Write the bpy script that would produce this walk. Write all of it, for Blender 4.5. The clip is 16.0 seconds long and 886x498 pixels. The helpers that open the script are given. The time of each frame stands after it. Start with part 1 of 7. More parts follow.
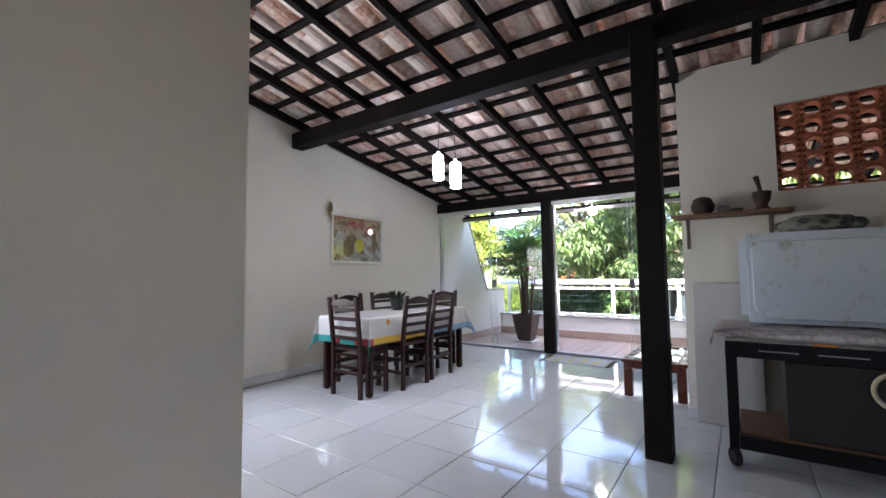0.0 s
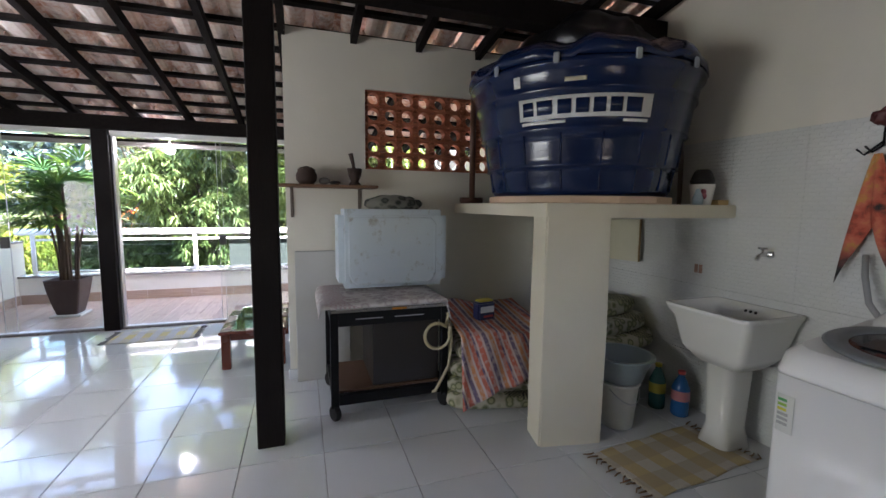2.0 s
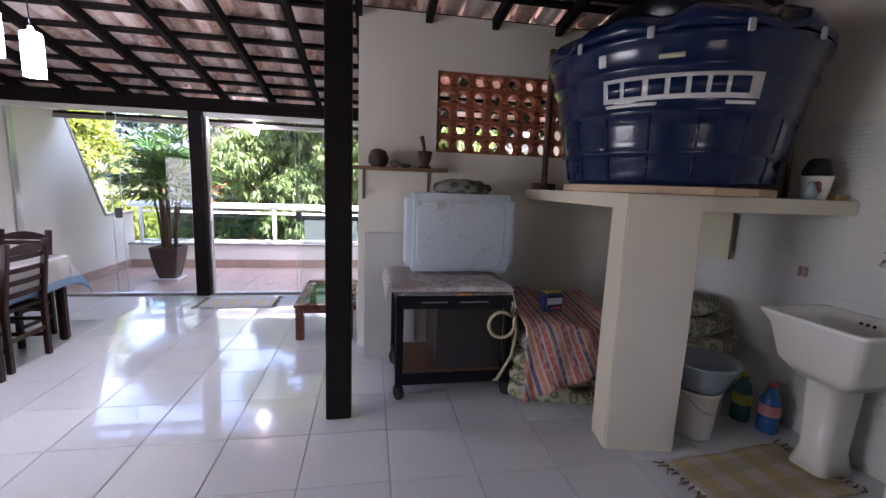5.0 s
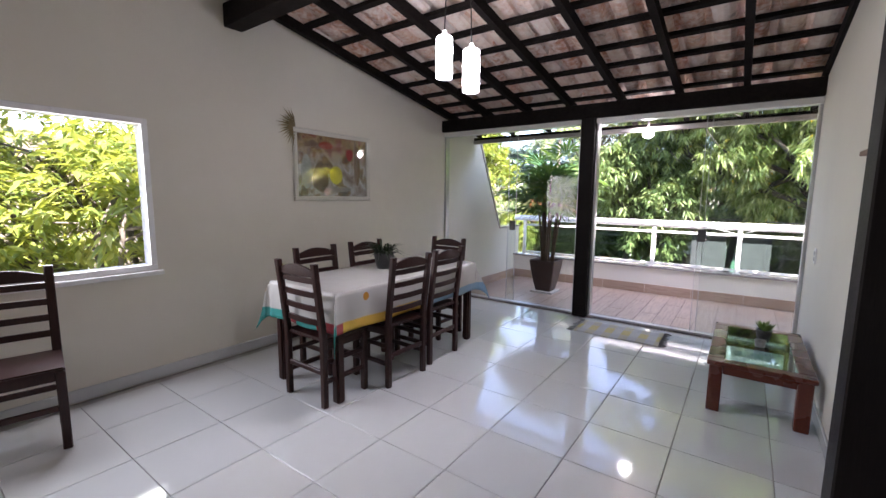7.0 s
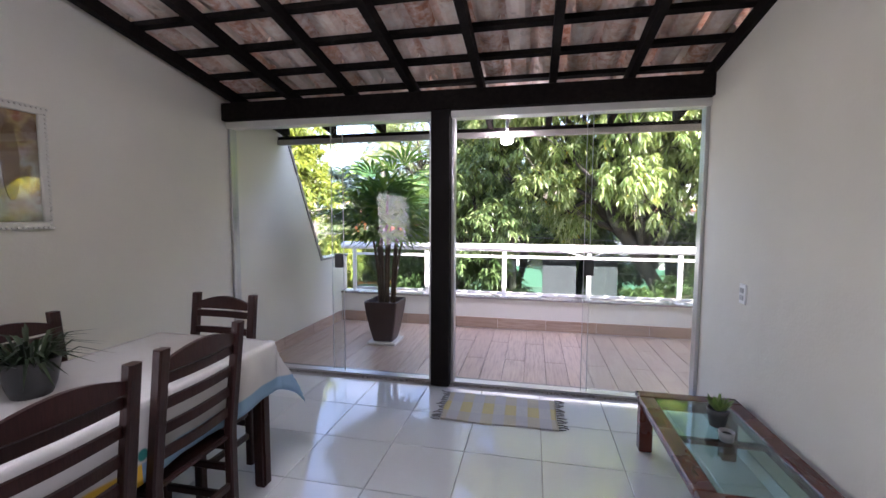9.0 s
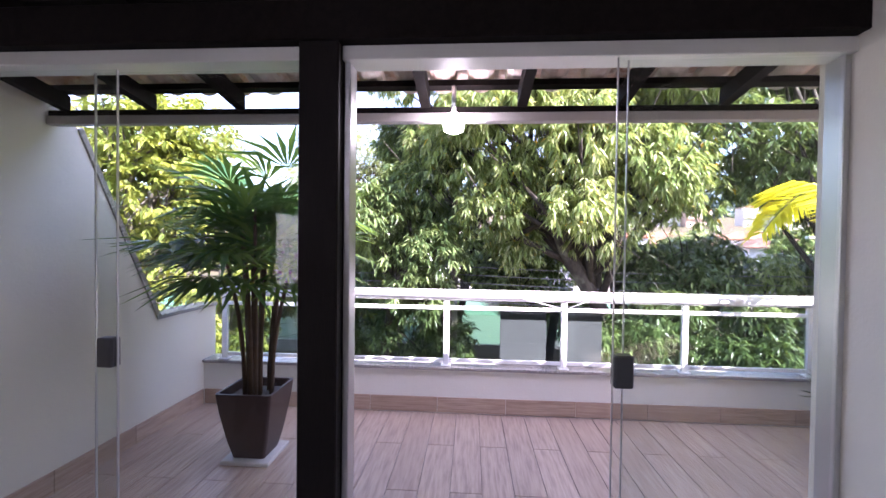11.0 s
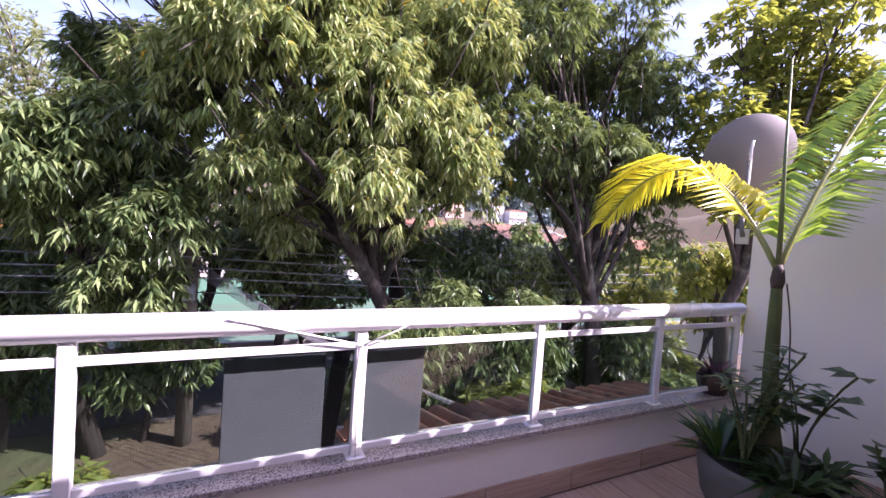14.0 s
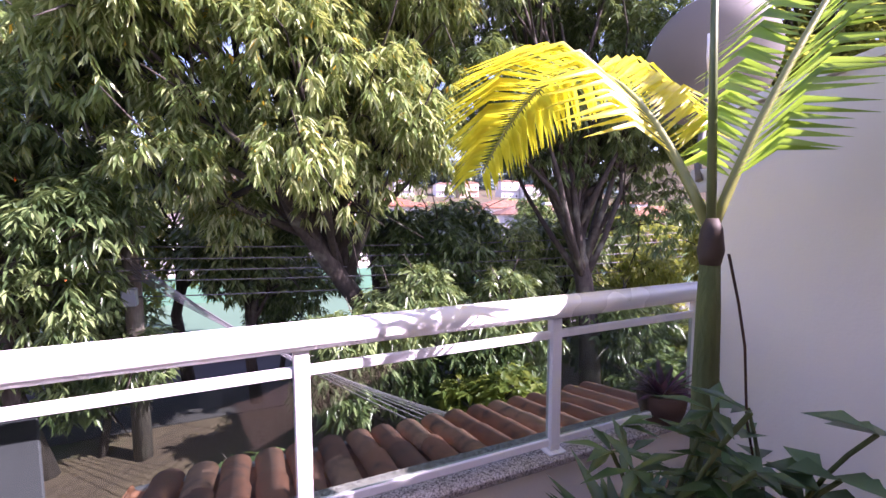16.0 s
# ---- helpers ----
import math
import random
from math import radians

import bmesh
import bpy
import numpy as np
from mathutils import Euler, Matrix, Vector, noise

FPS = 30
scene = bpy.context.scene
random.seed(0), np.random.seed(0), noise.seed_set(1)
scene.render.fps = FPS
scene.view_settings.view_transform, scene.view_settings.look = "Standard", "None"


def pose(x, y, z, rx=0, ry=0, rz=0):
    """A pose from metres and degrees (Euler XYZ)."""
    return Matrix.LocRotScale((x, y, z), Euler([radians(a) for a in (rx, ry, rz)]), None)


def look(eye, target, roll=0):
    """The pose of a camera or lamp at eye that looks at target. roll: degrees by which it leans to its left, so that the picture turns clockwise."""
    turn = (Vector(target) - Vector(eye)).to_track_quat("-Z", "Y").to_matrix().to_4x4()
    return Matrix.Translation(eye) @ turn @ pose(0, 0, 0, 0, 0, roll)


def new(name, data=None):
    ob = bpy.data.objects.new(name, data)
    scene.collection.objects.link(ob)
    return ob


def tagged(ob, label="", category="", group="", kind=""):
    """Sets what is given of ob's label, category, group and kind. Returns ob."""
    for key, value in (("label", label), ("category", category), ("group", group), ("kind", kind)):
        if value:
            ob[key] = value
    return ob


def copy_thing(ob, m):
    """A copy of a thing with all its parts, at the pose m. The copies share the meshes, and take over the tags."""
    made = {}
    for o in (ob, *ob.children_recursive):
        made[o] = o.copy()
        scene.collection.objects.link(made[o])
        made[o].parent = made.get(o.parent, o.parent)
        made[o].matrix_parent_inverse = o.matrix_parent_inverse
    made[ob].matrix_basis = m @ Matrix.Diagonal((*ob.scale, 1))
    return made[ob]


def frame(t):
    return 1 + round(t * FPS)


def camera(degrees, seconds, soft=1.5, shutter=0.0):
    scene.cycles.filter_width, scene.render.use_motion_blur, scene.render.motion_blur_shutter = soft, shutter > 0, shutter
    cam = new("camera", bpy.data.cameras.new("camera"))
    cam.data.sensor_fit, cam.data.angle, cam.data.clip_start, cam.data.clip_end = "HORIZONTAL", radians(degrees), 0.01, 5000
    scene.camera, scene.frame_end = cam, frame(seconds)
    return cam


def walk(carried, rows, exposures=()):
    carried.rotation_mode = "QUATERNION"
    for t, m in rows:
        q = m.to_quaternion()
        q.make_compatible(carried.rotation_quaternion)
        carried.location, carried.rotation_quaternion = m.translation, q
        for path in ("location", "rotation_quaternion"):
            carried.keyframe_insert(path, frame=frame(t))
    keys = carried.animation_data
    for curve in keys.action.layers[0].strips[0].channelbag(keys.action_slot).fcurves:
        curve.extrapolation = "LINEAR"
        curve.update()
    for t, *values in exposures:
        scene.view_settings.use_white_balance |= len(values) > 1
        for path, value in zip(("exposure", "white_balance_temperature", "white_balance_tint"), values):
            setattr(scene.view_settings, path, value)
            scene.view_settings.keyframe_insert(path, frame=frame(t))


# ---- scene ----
cam = camera(93.3, 16.0)
PATH = [
    (0, (0.464, 0.947, 1.132), (-0.687, 2.578, 1.256), -0.6),
    (0.5, (0.372, 1.09, 1.207), (-0.483, 2.898, 1.204), -0.5),
    (1, (0.329, 1.21, 1.3), (-0.226, 3.13, 1.206), 0.2),
    (1.5, (0.236, 1.288, 1.344), (0.307, 3.28, 1.183), 0.2),
    (2, (0.217, 1.29, 1.412), (0.855, 3.175, 1.209), 0.6),
    (2.5, (0.299, 1.262, 1.392), (1.375, 2.933, 1.166), 1.1),
    (3, (0.377, 1.245, 1.386), (1.85, 2.575, 1.135), 0.7),
    (3.5, (0.415, 1.225, 1.386), (2.048, 2.35, 1.119), 1.0),
    (4, (0.381, 1.234, 1.387), (1.907, 2.499, 1.119), 1.1),
    (4.5, (0.285, 1.261, 1.407), (1.322, 2.947, 1.121), 2.0),
    (5, (0.198, 1.345, 1.44), (0.545, 3.292, 1.141), 2.1),
    (5.2, (0.175, 1.398, 1.447), (0.202, 3.374, 1.145), 2.2),
    (7.3, (-0.437, 2.251, 1.341), (-1.61, 3.852, 1.093), 0.5),
    (7.5, (-0.498, 2.376, 1.342), (-1.564, 4.052, 1.104), 0.4),
    (8, (-0.716, 2.738, 1.349), (-1.467, 4.578, 1.126), 0.1),
    (8.5, (-0.898, 3.12, 1.371), (-1.448, 5.032, 1.171), 0.2),
    (9, (-1.082, 3.532, 1.359), (-1.501, 5.482, 1.21), 0.2),
    (9.2, (-1.15, 3.695, 1.383), (-1.479, 5.664, 1.248), 0.1),
    (11.3, (-1.269, 5.512, 1.461), (-1.308, 7.511, 1.43), 0.9),
    (11.5, (-1.324, 5.698, 1.464), (-1.269, 7.697, 1.428), 0.8),
    (12, (-1.284, 6.068, 1.449), (-1.104, 8.06, 1.425), 0.2),
    (12.5, (-1.296, 6.41, 1.419), (-0.954, 8.38, 1.395), 0.3),
    (13, (-1.28, 6.723, 1.436), (-0.593, 8.6, 1.378), 0.3),
    (13.5, (-1.156, 6.938, 1.428), (-0.304, 8.745, 1.333), 0.3),
    (14, (-0.933, 7.173, 1.402), (-0.041, 8.962, 1.324), 4.1),
    (14.5, (-0.648, 7.397, 1.401), (0.313, 9.15, 1.328), 3.4),
    (15, (-0.25, 7.485, 1.4), (0.751, 9.214, 1.31), 2.7),
    (15.5, (0.154, 7.545, 1.385), (1.17, 9.262, 1.246), 2.4),
    (16, (0.552, 7.625, 1.374), (1.359, 9.447, 1.205), -0.1),
]
EXPOSURES = [(0.0, 3.65, 5900, 25), (1.5, 3.75, 6050, 28), (2.5, 3.75, 6300, 14), (3.0, 4.15, 6650, 12), (3.5, 4.4, 6300, 13), (4.5, 4.35, 6150, 17), (5.0, 3.75, 6000, 36),
             (7.5, 3.2, 6350, 27), (9.0, 3.15, 6150, 30), (11.5, 2.7, 5950, 42), (12.5, 2.0, 5900, 48), (13.5, 1.75, 6050, 54), (16.0, 2.05, 6050, 55)]
walk(cam, [(t, look(eye, target, roll)) for t, eye, target, roll in PATH], EXPOSURES)

# world, sun and lamps
SUN_TO = Vector((0.65, -0.515, 0.72)).normalized()
world = bpy.data.worlds.new("sky")
scene.world = world
world.use_nodes = True
wn, wl = world.node_tree.nodes, world.node_tree.links
sky = wn.new("ShaderNodeTexSky")
sky.sky_type, sky.sun_disc = 'NISHITA', False
sky.sun_elevation = math.asin(SUN_TO.z)
sky.sun_rotation = math.atan2(SUN_TO.x, SUN_TO.y)
sky.air_density, sky.dust_density, sky.ozone_density = 1.0, 1.2, 1.0
coord = wn.new("ShaderNodeTexCoord")
smap = wn.new("ShaderNodeMapping")
smap.inputs["Scale"].default_value = (1.0, 1.0, 2.6)
cloud = wn.new("ShaderNodeTexNoise")
cloud.inputs["Scale"].default_value, cloud.inputs["Detail"].default_value = 2.6, 9.0
cloud.inputs["Roughness"].default_value = 0.62
cramp = wn.new("ShaderNodeValToRGB")
cramp.color_ramp.elements[0].position, cramp.color_ramp.elements[1].position = 0.46, 0.86
cmix = wn.new("ShaderNodeMix")
cmix.data_type = 'RGBA'
cmix.inputs["B"].default_value = (3.9, 4.1, 4.4, 1)
wl.new(coord.outputs["Generated"], smap.inputs["Vector"])
wl.new(smap.outputs["Vector"], cloud.inputs["Vector"])
wl.new(cloud.outputs["Fac"], cramp.inputs["Fac"])
wl.new(cramp.outputs["Color"], cmix.inputs["Factor"])
wl.new(sky.outputs["Color"], cmix.inputs["A"])
wl.new(cmix.outputs["Result"], wn["Background"].inputs["Color"])
wn["Background"].inputs["Strength"].default_value = 0.115

sun = new("sun", bpy.data.lights.new("sun", 'SUN'))
sun.data.energy, sun.data.angle, sun.data.color = 5.0, radians(0.53), (1.0, 0.95, 0.86)
sun.matrix_world = look(SUN_TO * 40, (0, 0, 0))


def bulb(name, at, watts, size, colour):
    lamp = new(name, bpy.data.lights.new(name, 'POINT'))
    lamp.data.energy, lamp.data.shadow_soft_size, lamp.data.color = watts, size, colour
    lamp.location = at
    return lamp


bulb("pendant_bulb", (-2.02, 4.40, 2.21), 5.0, 0.06, (0.95, 0.97, 1.0))
bulb("pendant_bulb", (-1.84, 4.445, 2.11), 5.0, 0.06, (0.95, 0.97, 1.0))

# sky light through the garden window
pane_lamp = new("window_light", bpy.data.lights.new("window_light", 'AREA'))
pane_lamp.data.shape, pane_lamp.data.size, pane_lamp.data.size_y = 'RECTANGLE', 1.84, 0.95
pane_lamp.data.energy, pane_lamp.data.color = 5.0, (0.95, 1.0, 0.92)
pane_lamp.matrix_world = look((-3.78, 2.32, 1.32), (0.0, 2.32, 1.32))

# materials
class Nodes:
    """A node material with a few short cuts."""
    def __init__(self, name):
        self.mat = bpy.data.materials.new(name)
        self.mat.use_nodes = True
        self.tree = self.mat.node_tree
        self.bsdf = self.tree.nodes["Principled BSDF"]
        self.pos = self.add("ShaderNodeNewGeometry").outputs["Position"]

    def add(self, kind, **values):
        node = self.tree.nodes.new(kind)
        for key, value in values.items():
            node.inputs[key].default_value = value
        return node

    def link(self, a, b):
        self.tree.links.new(a, b)

    def local(self):
        return self.add("ShaderNodeTexCoord").outputs["Object"]

    def noise(self, scale, detail=4.0, rough=0.55, vector=None, stretch=None):
        node = self.add("ShaderNodeTexNoise", Scale=scale, Detail=detail, Roughness=rough)
        vector = vector or self.pos
        if stretch:
            m = self.add("ShaderNodeMapping", Scale=stretch)
            self.link(vector, m.inputs["Vector"])
            vector = m.outputs["Vector"]
        self.link(vector, node.inputs["Vector"])
        return node.outputs["Fac"]

    def ramp(self, fac, stops):
        node = self.add("ShaderNodeValToRGB")
        els = node.color_ramp.elements
        while len(els) < len(stops):
            els.new(0.5)
        for el, (p, c) in zip(els, stops):
            el.position, el.color = p, (*c, 1) if len(c) == 3 else c
        self.link(fac, node.inputs["Fac"])
        return node.outputs["Color"]

    def mix(self, fac, a, b, how='MIX'):
        node = self.add("ShaderNodeMix")
        node.data_type, node.blend_type = 'RGBA', how
        for value, key in ((fac, "Factor"), (a, "A"), (b, "B")):
            if isinstance(value, (int, float)):
                node.inputs[key].default_value = value
            elif isinstance(value, tuple):
                node.inputs[key].default_value = (*value, 1)
            else:
                self.link(value, node.inputs[key])
        return node.outputs["Result"]

    def math(self, how, a, b=0.0):
        node = self.add("ShaderNodeMath")
        node.operation = how
        for i, value in enumerate((a, b)):
            if isinstance(value, (int, float)):
                node.inputs[i].default_value = value
            else:
                self.link(value, node.inputs[i])
        return node.outputs["Value"]

    def island(self):
        return self.add("ShaderNodeNewGeometry").outputs["Random Per Island"]

    def each(self):
        return self.add("ShaderNodeObjectInfo").outputs["Random"]

    def bump(self, height, strength=0.2, distance=0.01):
        node = self.add("ShaderNodeBump", Strength=strength, Distance=distance)
        self.link(height, node.inputs["Height"])
        self.link(node.outputs["Normal"], self.bsdf.inputs["Normal"])

    def finish(self, colour=None, rough=0.5, metal=0.0, spec=None):
        for value, key in ((colour, "Base Color"), (rough, "Roughness"), (metal, "Metallic")):
            if value is None:
                continue
            if isinstance(value, tuple):
                self.bsdf.inputs[key].default_value = (*value, 1)
            elif isinstance(value, (int, float)):
                self.bsdf.inputs[key].default_value = value
            else:
                self.link(value, self.bsdf.inputs[key])
        if spec is not None:
            self.bsdf.inputs["Specular IOR Level"].default_value = spec
        return self.mat


def shade(c, k):
    return tuple(min(1.0, v * k) for v in c)


def plain(name, colour, rough=0.5, metal=0.0, vary=0.12, scale=9.0, bump=0.05, spec=None):
    """A painted, moulded or cast surface with faint blotches and fine grain."""
    n = Nodes(name)
    big = n.noise(scale * 0.3, 3)
    fine = n.noise(scale * 8, 5)
    col = n.mix(big, shade(colour, 1 - vary), shade(colour, 1 + vary))
    col = n.mix(n.math('MULTIPLY', fine, vary), col, shade(colour, 0.7))
    n.bump(fine, bump, 0.004)
    rr = n.math('ADD', n.math('MULTIPLY', big, 0.14), rough - 0.07)
    return n.finish(col, rr, metal, spec)


def plaster(name, colour, grime=0.10):
    n = Nodes(name)
    big, mid, fine = n.noise(0.7, 4), n.noise(5.0, 5), n.noise(75.0, 3)
    col = n.mix(n.ramp(big, [(0.35, (0, 0, 0)), (0.7, (1, 1, 1))]), shade(colour, 1 - grime), colour)
    col = n.mix(n.math('MULTIPLY', mid, 0.22), col, shade(colour, 0.86))
    n.bump(n.math('ADD', n.math('MULTIPLY', mid, 1.3), n.math('MULTIPLY', fine, 0.35)), 0.28, 0.012)
    return n.finish(col, 0.72, 0.0, 0.25)


def timber(name, colour, rough=0.45, axis=(1, 1, 1), vary=0.45, scale=6.0, spec=None):
    """Stained wood; the grain runs along the axis that has a small stretch."""
    n = Nodes(name)
    loc = n.local()
    grain = n.noise(scale * 6, 6, 0.6, loc, axis)
    broad = n.noise(scale * 0.6, 3, 0.5, loc)
    col = n.ramp(grain, [(0.3, shade(colour, 1 - vary)), (0.55, colour), (0.8, shade(colour, 1 + vary))])
    col = n.mix(n.math('MULTIPLY', broad, 0.5), col, shade(colour, 0.6))
    n.bump(grain, 0.18, 0.004)
    return n.finish(col, n.math('ADD', n.math('MULTIPLY', broad, 0.25), rough - 0.1), 0.0, spec)


def pane_glass(name, tint=(1, 1, 1), gain=1.0):
    n = Nodes(name)
    out = n.tree.nodes["Material Output"]
    clear, gloss, face, mixer = (n.add("ShaderNodeBsdfTransparent"), n.add("ShaderNodeBsdfGlossy", Roughness=0.01),
                                 n.add("ShaderNodeLayerWeight", Blend=0.5), n.add("ShaderNodeMixShader"))
    clear.inputs["Color"].default_value = (*tint, 1)
    edge = n.math('MULTIPLY', n.math('POWER', face.outputs["Facing"], 5.0), 0.75)
    n.link(n.math('MULTIPLY', n.math('ADD', edge, 0.04), gain), mixer.inputs["Fac"])
    n.link(clear.outputs["BSDF"], mixer.inputs[1])
    n.link(gloss.outputs["BSDF"], mixer.inputs[2])
    n.link(mixer.outputs["Shader"], out.inputs["Surface"])
    return n.mat


def foliage(name, dark, mid, light, thin=0.45, rough=0.35, by_object=False, blotch=0.35):
    """Leaves: colour by leaf and by patch, with light passing through the blade."""
    n = Nodes(name)
    out = n.tree.nodes["Material Output"]
    pick = n.island()
    patch = n.noise(blotch, 3)
    col = n.ramp(n.math('ADD', n.math('MULTIPLY', pick, 0.55), n.math('MULTIPLY', patch, 0.55)),
                 [(0.2, dark), (0.55, mid), (0.85, light)])
    n.finish(col, rough)
    n.bsdf.inputs["Specular IOR Level"].default_value = 0.45
    tr, mixer = n.add("ShaderNodeBsdfTranslucent"), n.add("ShaderNodeMixShader", Fac=thin)
    n.link(n.mix(0.55, col, (light[0] * 1.5, light[1] * 1.5, light[2] * 0.7)), tr.inputs["Color"])
    n.link(n.bsdf.outputs["BSDF"], mixer.inputs[1])
    n.link(tr.outputs["BSDF"], mixer.inputs[2])
    n.link(mixer.outputs["Shader"], out.inputs["Surface"])
    return n.mat


def bark(name, colour):
    n = Nodes(name)
    rough = n.noise(3.0, 6, 0.65, n.pos, (4, 4, 0.8))
    lichen = n.noise(1.6, 4)
    col = n.ramp(rough, [(0.3, shade(colour, 0.45)), (0.6, colour), (0.8, shade(colour, 1.6))])
    col = n.mix(n.ramp(lichen, [(0.55, (0, 0, 0)), (0.7, (0.6, 0.6, 0.6))]), col, (0.22, 0.23, 0.17))
    n.bump(rough, 0.8, 0.05)
    return n.finish(col, 0.9)


def floor_porcelain():
    n = Nodes("white_floor_porcelain")
    big, fine = n.noise(1.3, 4), n.noise(40, 4)
    vary = n.each()
    col = n.mix(vary, (0.56, 0.585, 0.60), (0.62, 0.635, 0.64))
    col = n.mix(n.math('MULTIPLY', fine, 0.10), col, (0.45, 0.45, 0.44))
    n.bump(n.noise(5.0, 2), 0.022, 0.01)
    rr = n.math('ADD', n.math('MULTIPLY', big, 0.07), 0.025)
    return n.finish(col, rr, 0.0, 0.85)


def terrace_porcelain(name, along):
    n = Nodes(name)
    loc = n.local()
    vary = n.each()
    shift = n.add("ShaderNodeVectorMath")
    n.link(loc, shift.inputs[0])
    comb = n.add("ShaderNodeCombineXYZ")
    n.link(n.math('MULTIPLY', vary, 31.0), comb.inputs["X"])
    n.link(n.math('MULTIPLY', vary, 17.0), comb.inputs["Y"])
    n.link(comb.outputs["Vector"], shift.inputs[1])
    grain = n.noise(5.0, 7, 0.62, shift.outputs["Vector"], along)
    col = n.ramp(grain, [(0.28, (0.27, 0.185, 0.14)), (0.5, (0.45, 0.33, 0.26)), (0.72, (0.55, 0.43, 0.345))])
    col = n.mix(n.math('MULTIPLY', vary, 0.4), col, (0.33, 0.23, 0.175))
    n.bump(grain, 0.12, 0.004)
    return n.finish(col, 0.32, 0.0, 0.45)


def granite():
    n = Nodes("grey_granite")
    cells = n.add("ShaderNodeTexVoronoi", Scale=170.0)
    n.link(n.pos, cells.inputs["Vector"])
    col = n.ramp(cells.outputs["Color"], [(0.15, (0.06, 0.055, 0.055)), (0.4, (0.27, 0.25, 0.24)), (0.8, (0.50, 0.47, 0.45))])
    col = n.mix(n.math('MULTIPLY', n.noise(9, 3), 0.3), col, (0.25, 0.22, 0.21))
    return n.finish(col, 0.22)


def roof_clay(name, dusty):
    n = Nodes(name)
    pick, fine, big = n.island(), n.noise(22, 5, 0.65), n.noise(5, 4)
    col = n.ramp(pick, [(0.0, (0.40, 0.18, 0.11)), (0.3, (0.55, 0.34, 0.24)), (0.6, (0.64, 0.48, 0.39)), (1.0, (0.70, 0.60, 0.53))])
    col = n.mix(n.ramp(n.math('ADD', fine, n.math('MULTIPLY', big, 0.5)), [(0.62, (0, 0, 0)), (0.95, (dusty, dusty, dusty))]), col, (0.76, 0.71, 0.65))
    col = n.mix(n.ramp(n.noise(9, 5), [(0.60, (0, 0, 0)), (0.74, (0.6, 0.6, 0.6))]), col, (0.10, 0.06, 0.045))
    n.bump(fine, 0.35, 0.006)
    return n.finish(col, 0.85)


WALL = plaster("cream_wall_paint", (0.735, 0.70, 0.61))
WALL_OUT = plaster("white_terrace_paint", (0.78, 0.77, 0.72), 0.07)
COLUMN_PAINT = plaster("rough_cream_render", (0.70, 0.65, 0.52), 0.14)
PORCELAIN = floor_porcelain()
GROUT = plain("grey_grout", (0.36, 0.35, 0.33), 0.9)
PLANK = terrace_porcelain("wood_look_porcelain", (9, 0.7, 1))
SKIRT_TILE = terrace_porcelain("wood_look_skirting", (0.7, 0.7, 14))
GROUT_T = plain("brown_grout", (0.27, 0.21, 0.17), 0.9)
GRANITE = granite()
DARK_WOOD = timber("dark_roof_timber", (0.011, 0.008, 0.0068), 0.75, (1, 1, 1), 0.5, spec=0.12)
POST_WOOD = timber("black_brown_post_paint", (0.009, 0.006, 0.0055), 0.6, (8, 8, 0.5), 0.4, spec=0.15)
CHAIR_WOOD = timber("dark_red_brown_chair_wood", (0.034, 0.011, 0.009), 0.34, (5, 5, 0.5), 0.45, spec=0.3)
TABLE_WOOD = timber("red_brown_varnished_wood", (0.115, 0.026, 0.014), 0.25, (6, 0.6, 6), 0.45)
RAIL_WOOD = timber("brown_handrail_wood", (0.30, 0.13, 0.055), 0.4, (0.5, 7, 7), 0.4)
SHELF_WOOD = timber("raw_brown_shelf_board", (0.20, 0.105, 0.055), 0.6, (0.5, 6, 6), 0.4)
CLAY = roof_clay("old_clay_roof_tile", 0.85)
TERRACOTTA = plain("terracotta_block", (0.36, 0.115, 0.055), 0.85, 0, 0.2, 12, 0.3)
ALU_WHITE = plain("white_powder_coat", (0.80, 0.80, 0.80), 0.28, 0.0, 0.03, 6, 0.02)
ALU_GREY = plain("satin_aluminium", (0.52, 0.52, 0.52), 0.35, 0.8, 0.06)
GLASS = pane_glass("clear_tempered_glass", (0.96, 0.98, 0.97), 0.45)
GLASS_RAIL = pane_glass("smoked_rail_glass", (0.66, 0.72, 0.68))
GLASS_TABLE = pane_glass("greenish_table_glass", (0.72, 0.88, 0.83), 1.6)
WHITE_PLASTIC = plain("white_plastic", (0.78, 0.78, 0.77), 0.35, 0, 0.03, 8, 0.02)
WHITE_ENAMEL = plain("white_appliance_enamel", (0.80, 0.80, 0.79), 0.22, 0, 0.02, 5, 0.01)
CERAMIC = plain("glazed_white_ceramic", (0.78, 0.77, 0.72), 0.15, 0, 0.05, 4, 0.01)
BLACK_PAINT = plain("black_painted_steel", (0.007, 0.007, 0.008), 0.5, 0, 0.2, spec=0.18)
BLACK_PLASTIC = plain("black_plastic", (0.014, 0.014, 0.014), 0.5, spec=0.25)
GREY_PLASTIC = plain("grey_plastic", (0.20, 0.23, 0.25), 0.4, 0, 0.08)
CHROME = plain("worn_chrome", (0.62, 0.62, 0.62), 0.18, 1.0, 0.05)


# building helpers
def box(bm, x0, x1, y0, y1, z0, z1, bevel=0.0, segments=1):
    """Adds a box, with rounded edges where bevel is given."""
    made = bmesh.ops.create_cube(bm, size=1.0)["verts"]
    for v in made:
        v.co = Vector((x0 + (v.co.x + 0.5) * (x1 - x0), y0 + (v.co.y + 0.5) * (y1 - y0), z0 + (v.co.z + 0.5) * (z1 - z0)))
    if bevel:
        edges = list({e for v in made for e in v.link_edges})
        bmesh.ops.bevel(bm, geom=edges, offset=bevel, segments=segments, affect='EDGES', clamp_overlap=True)


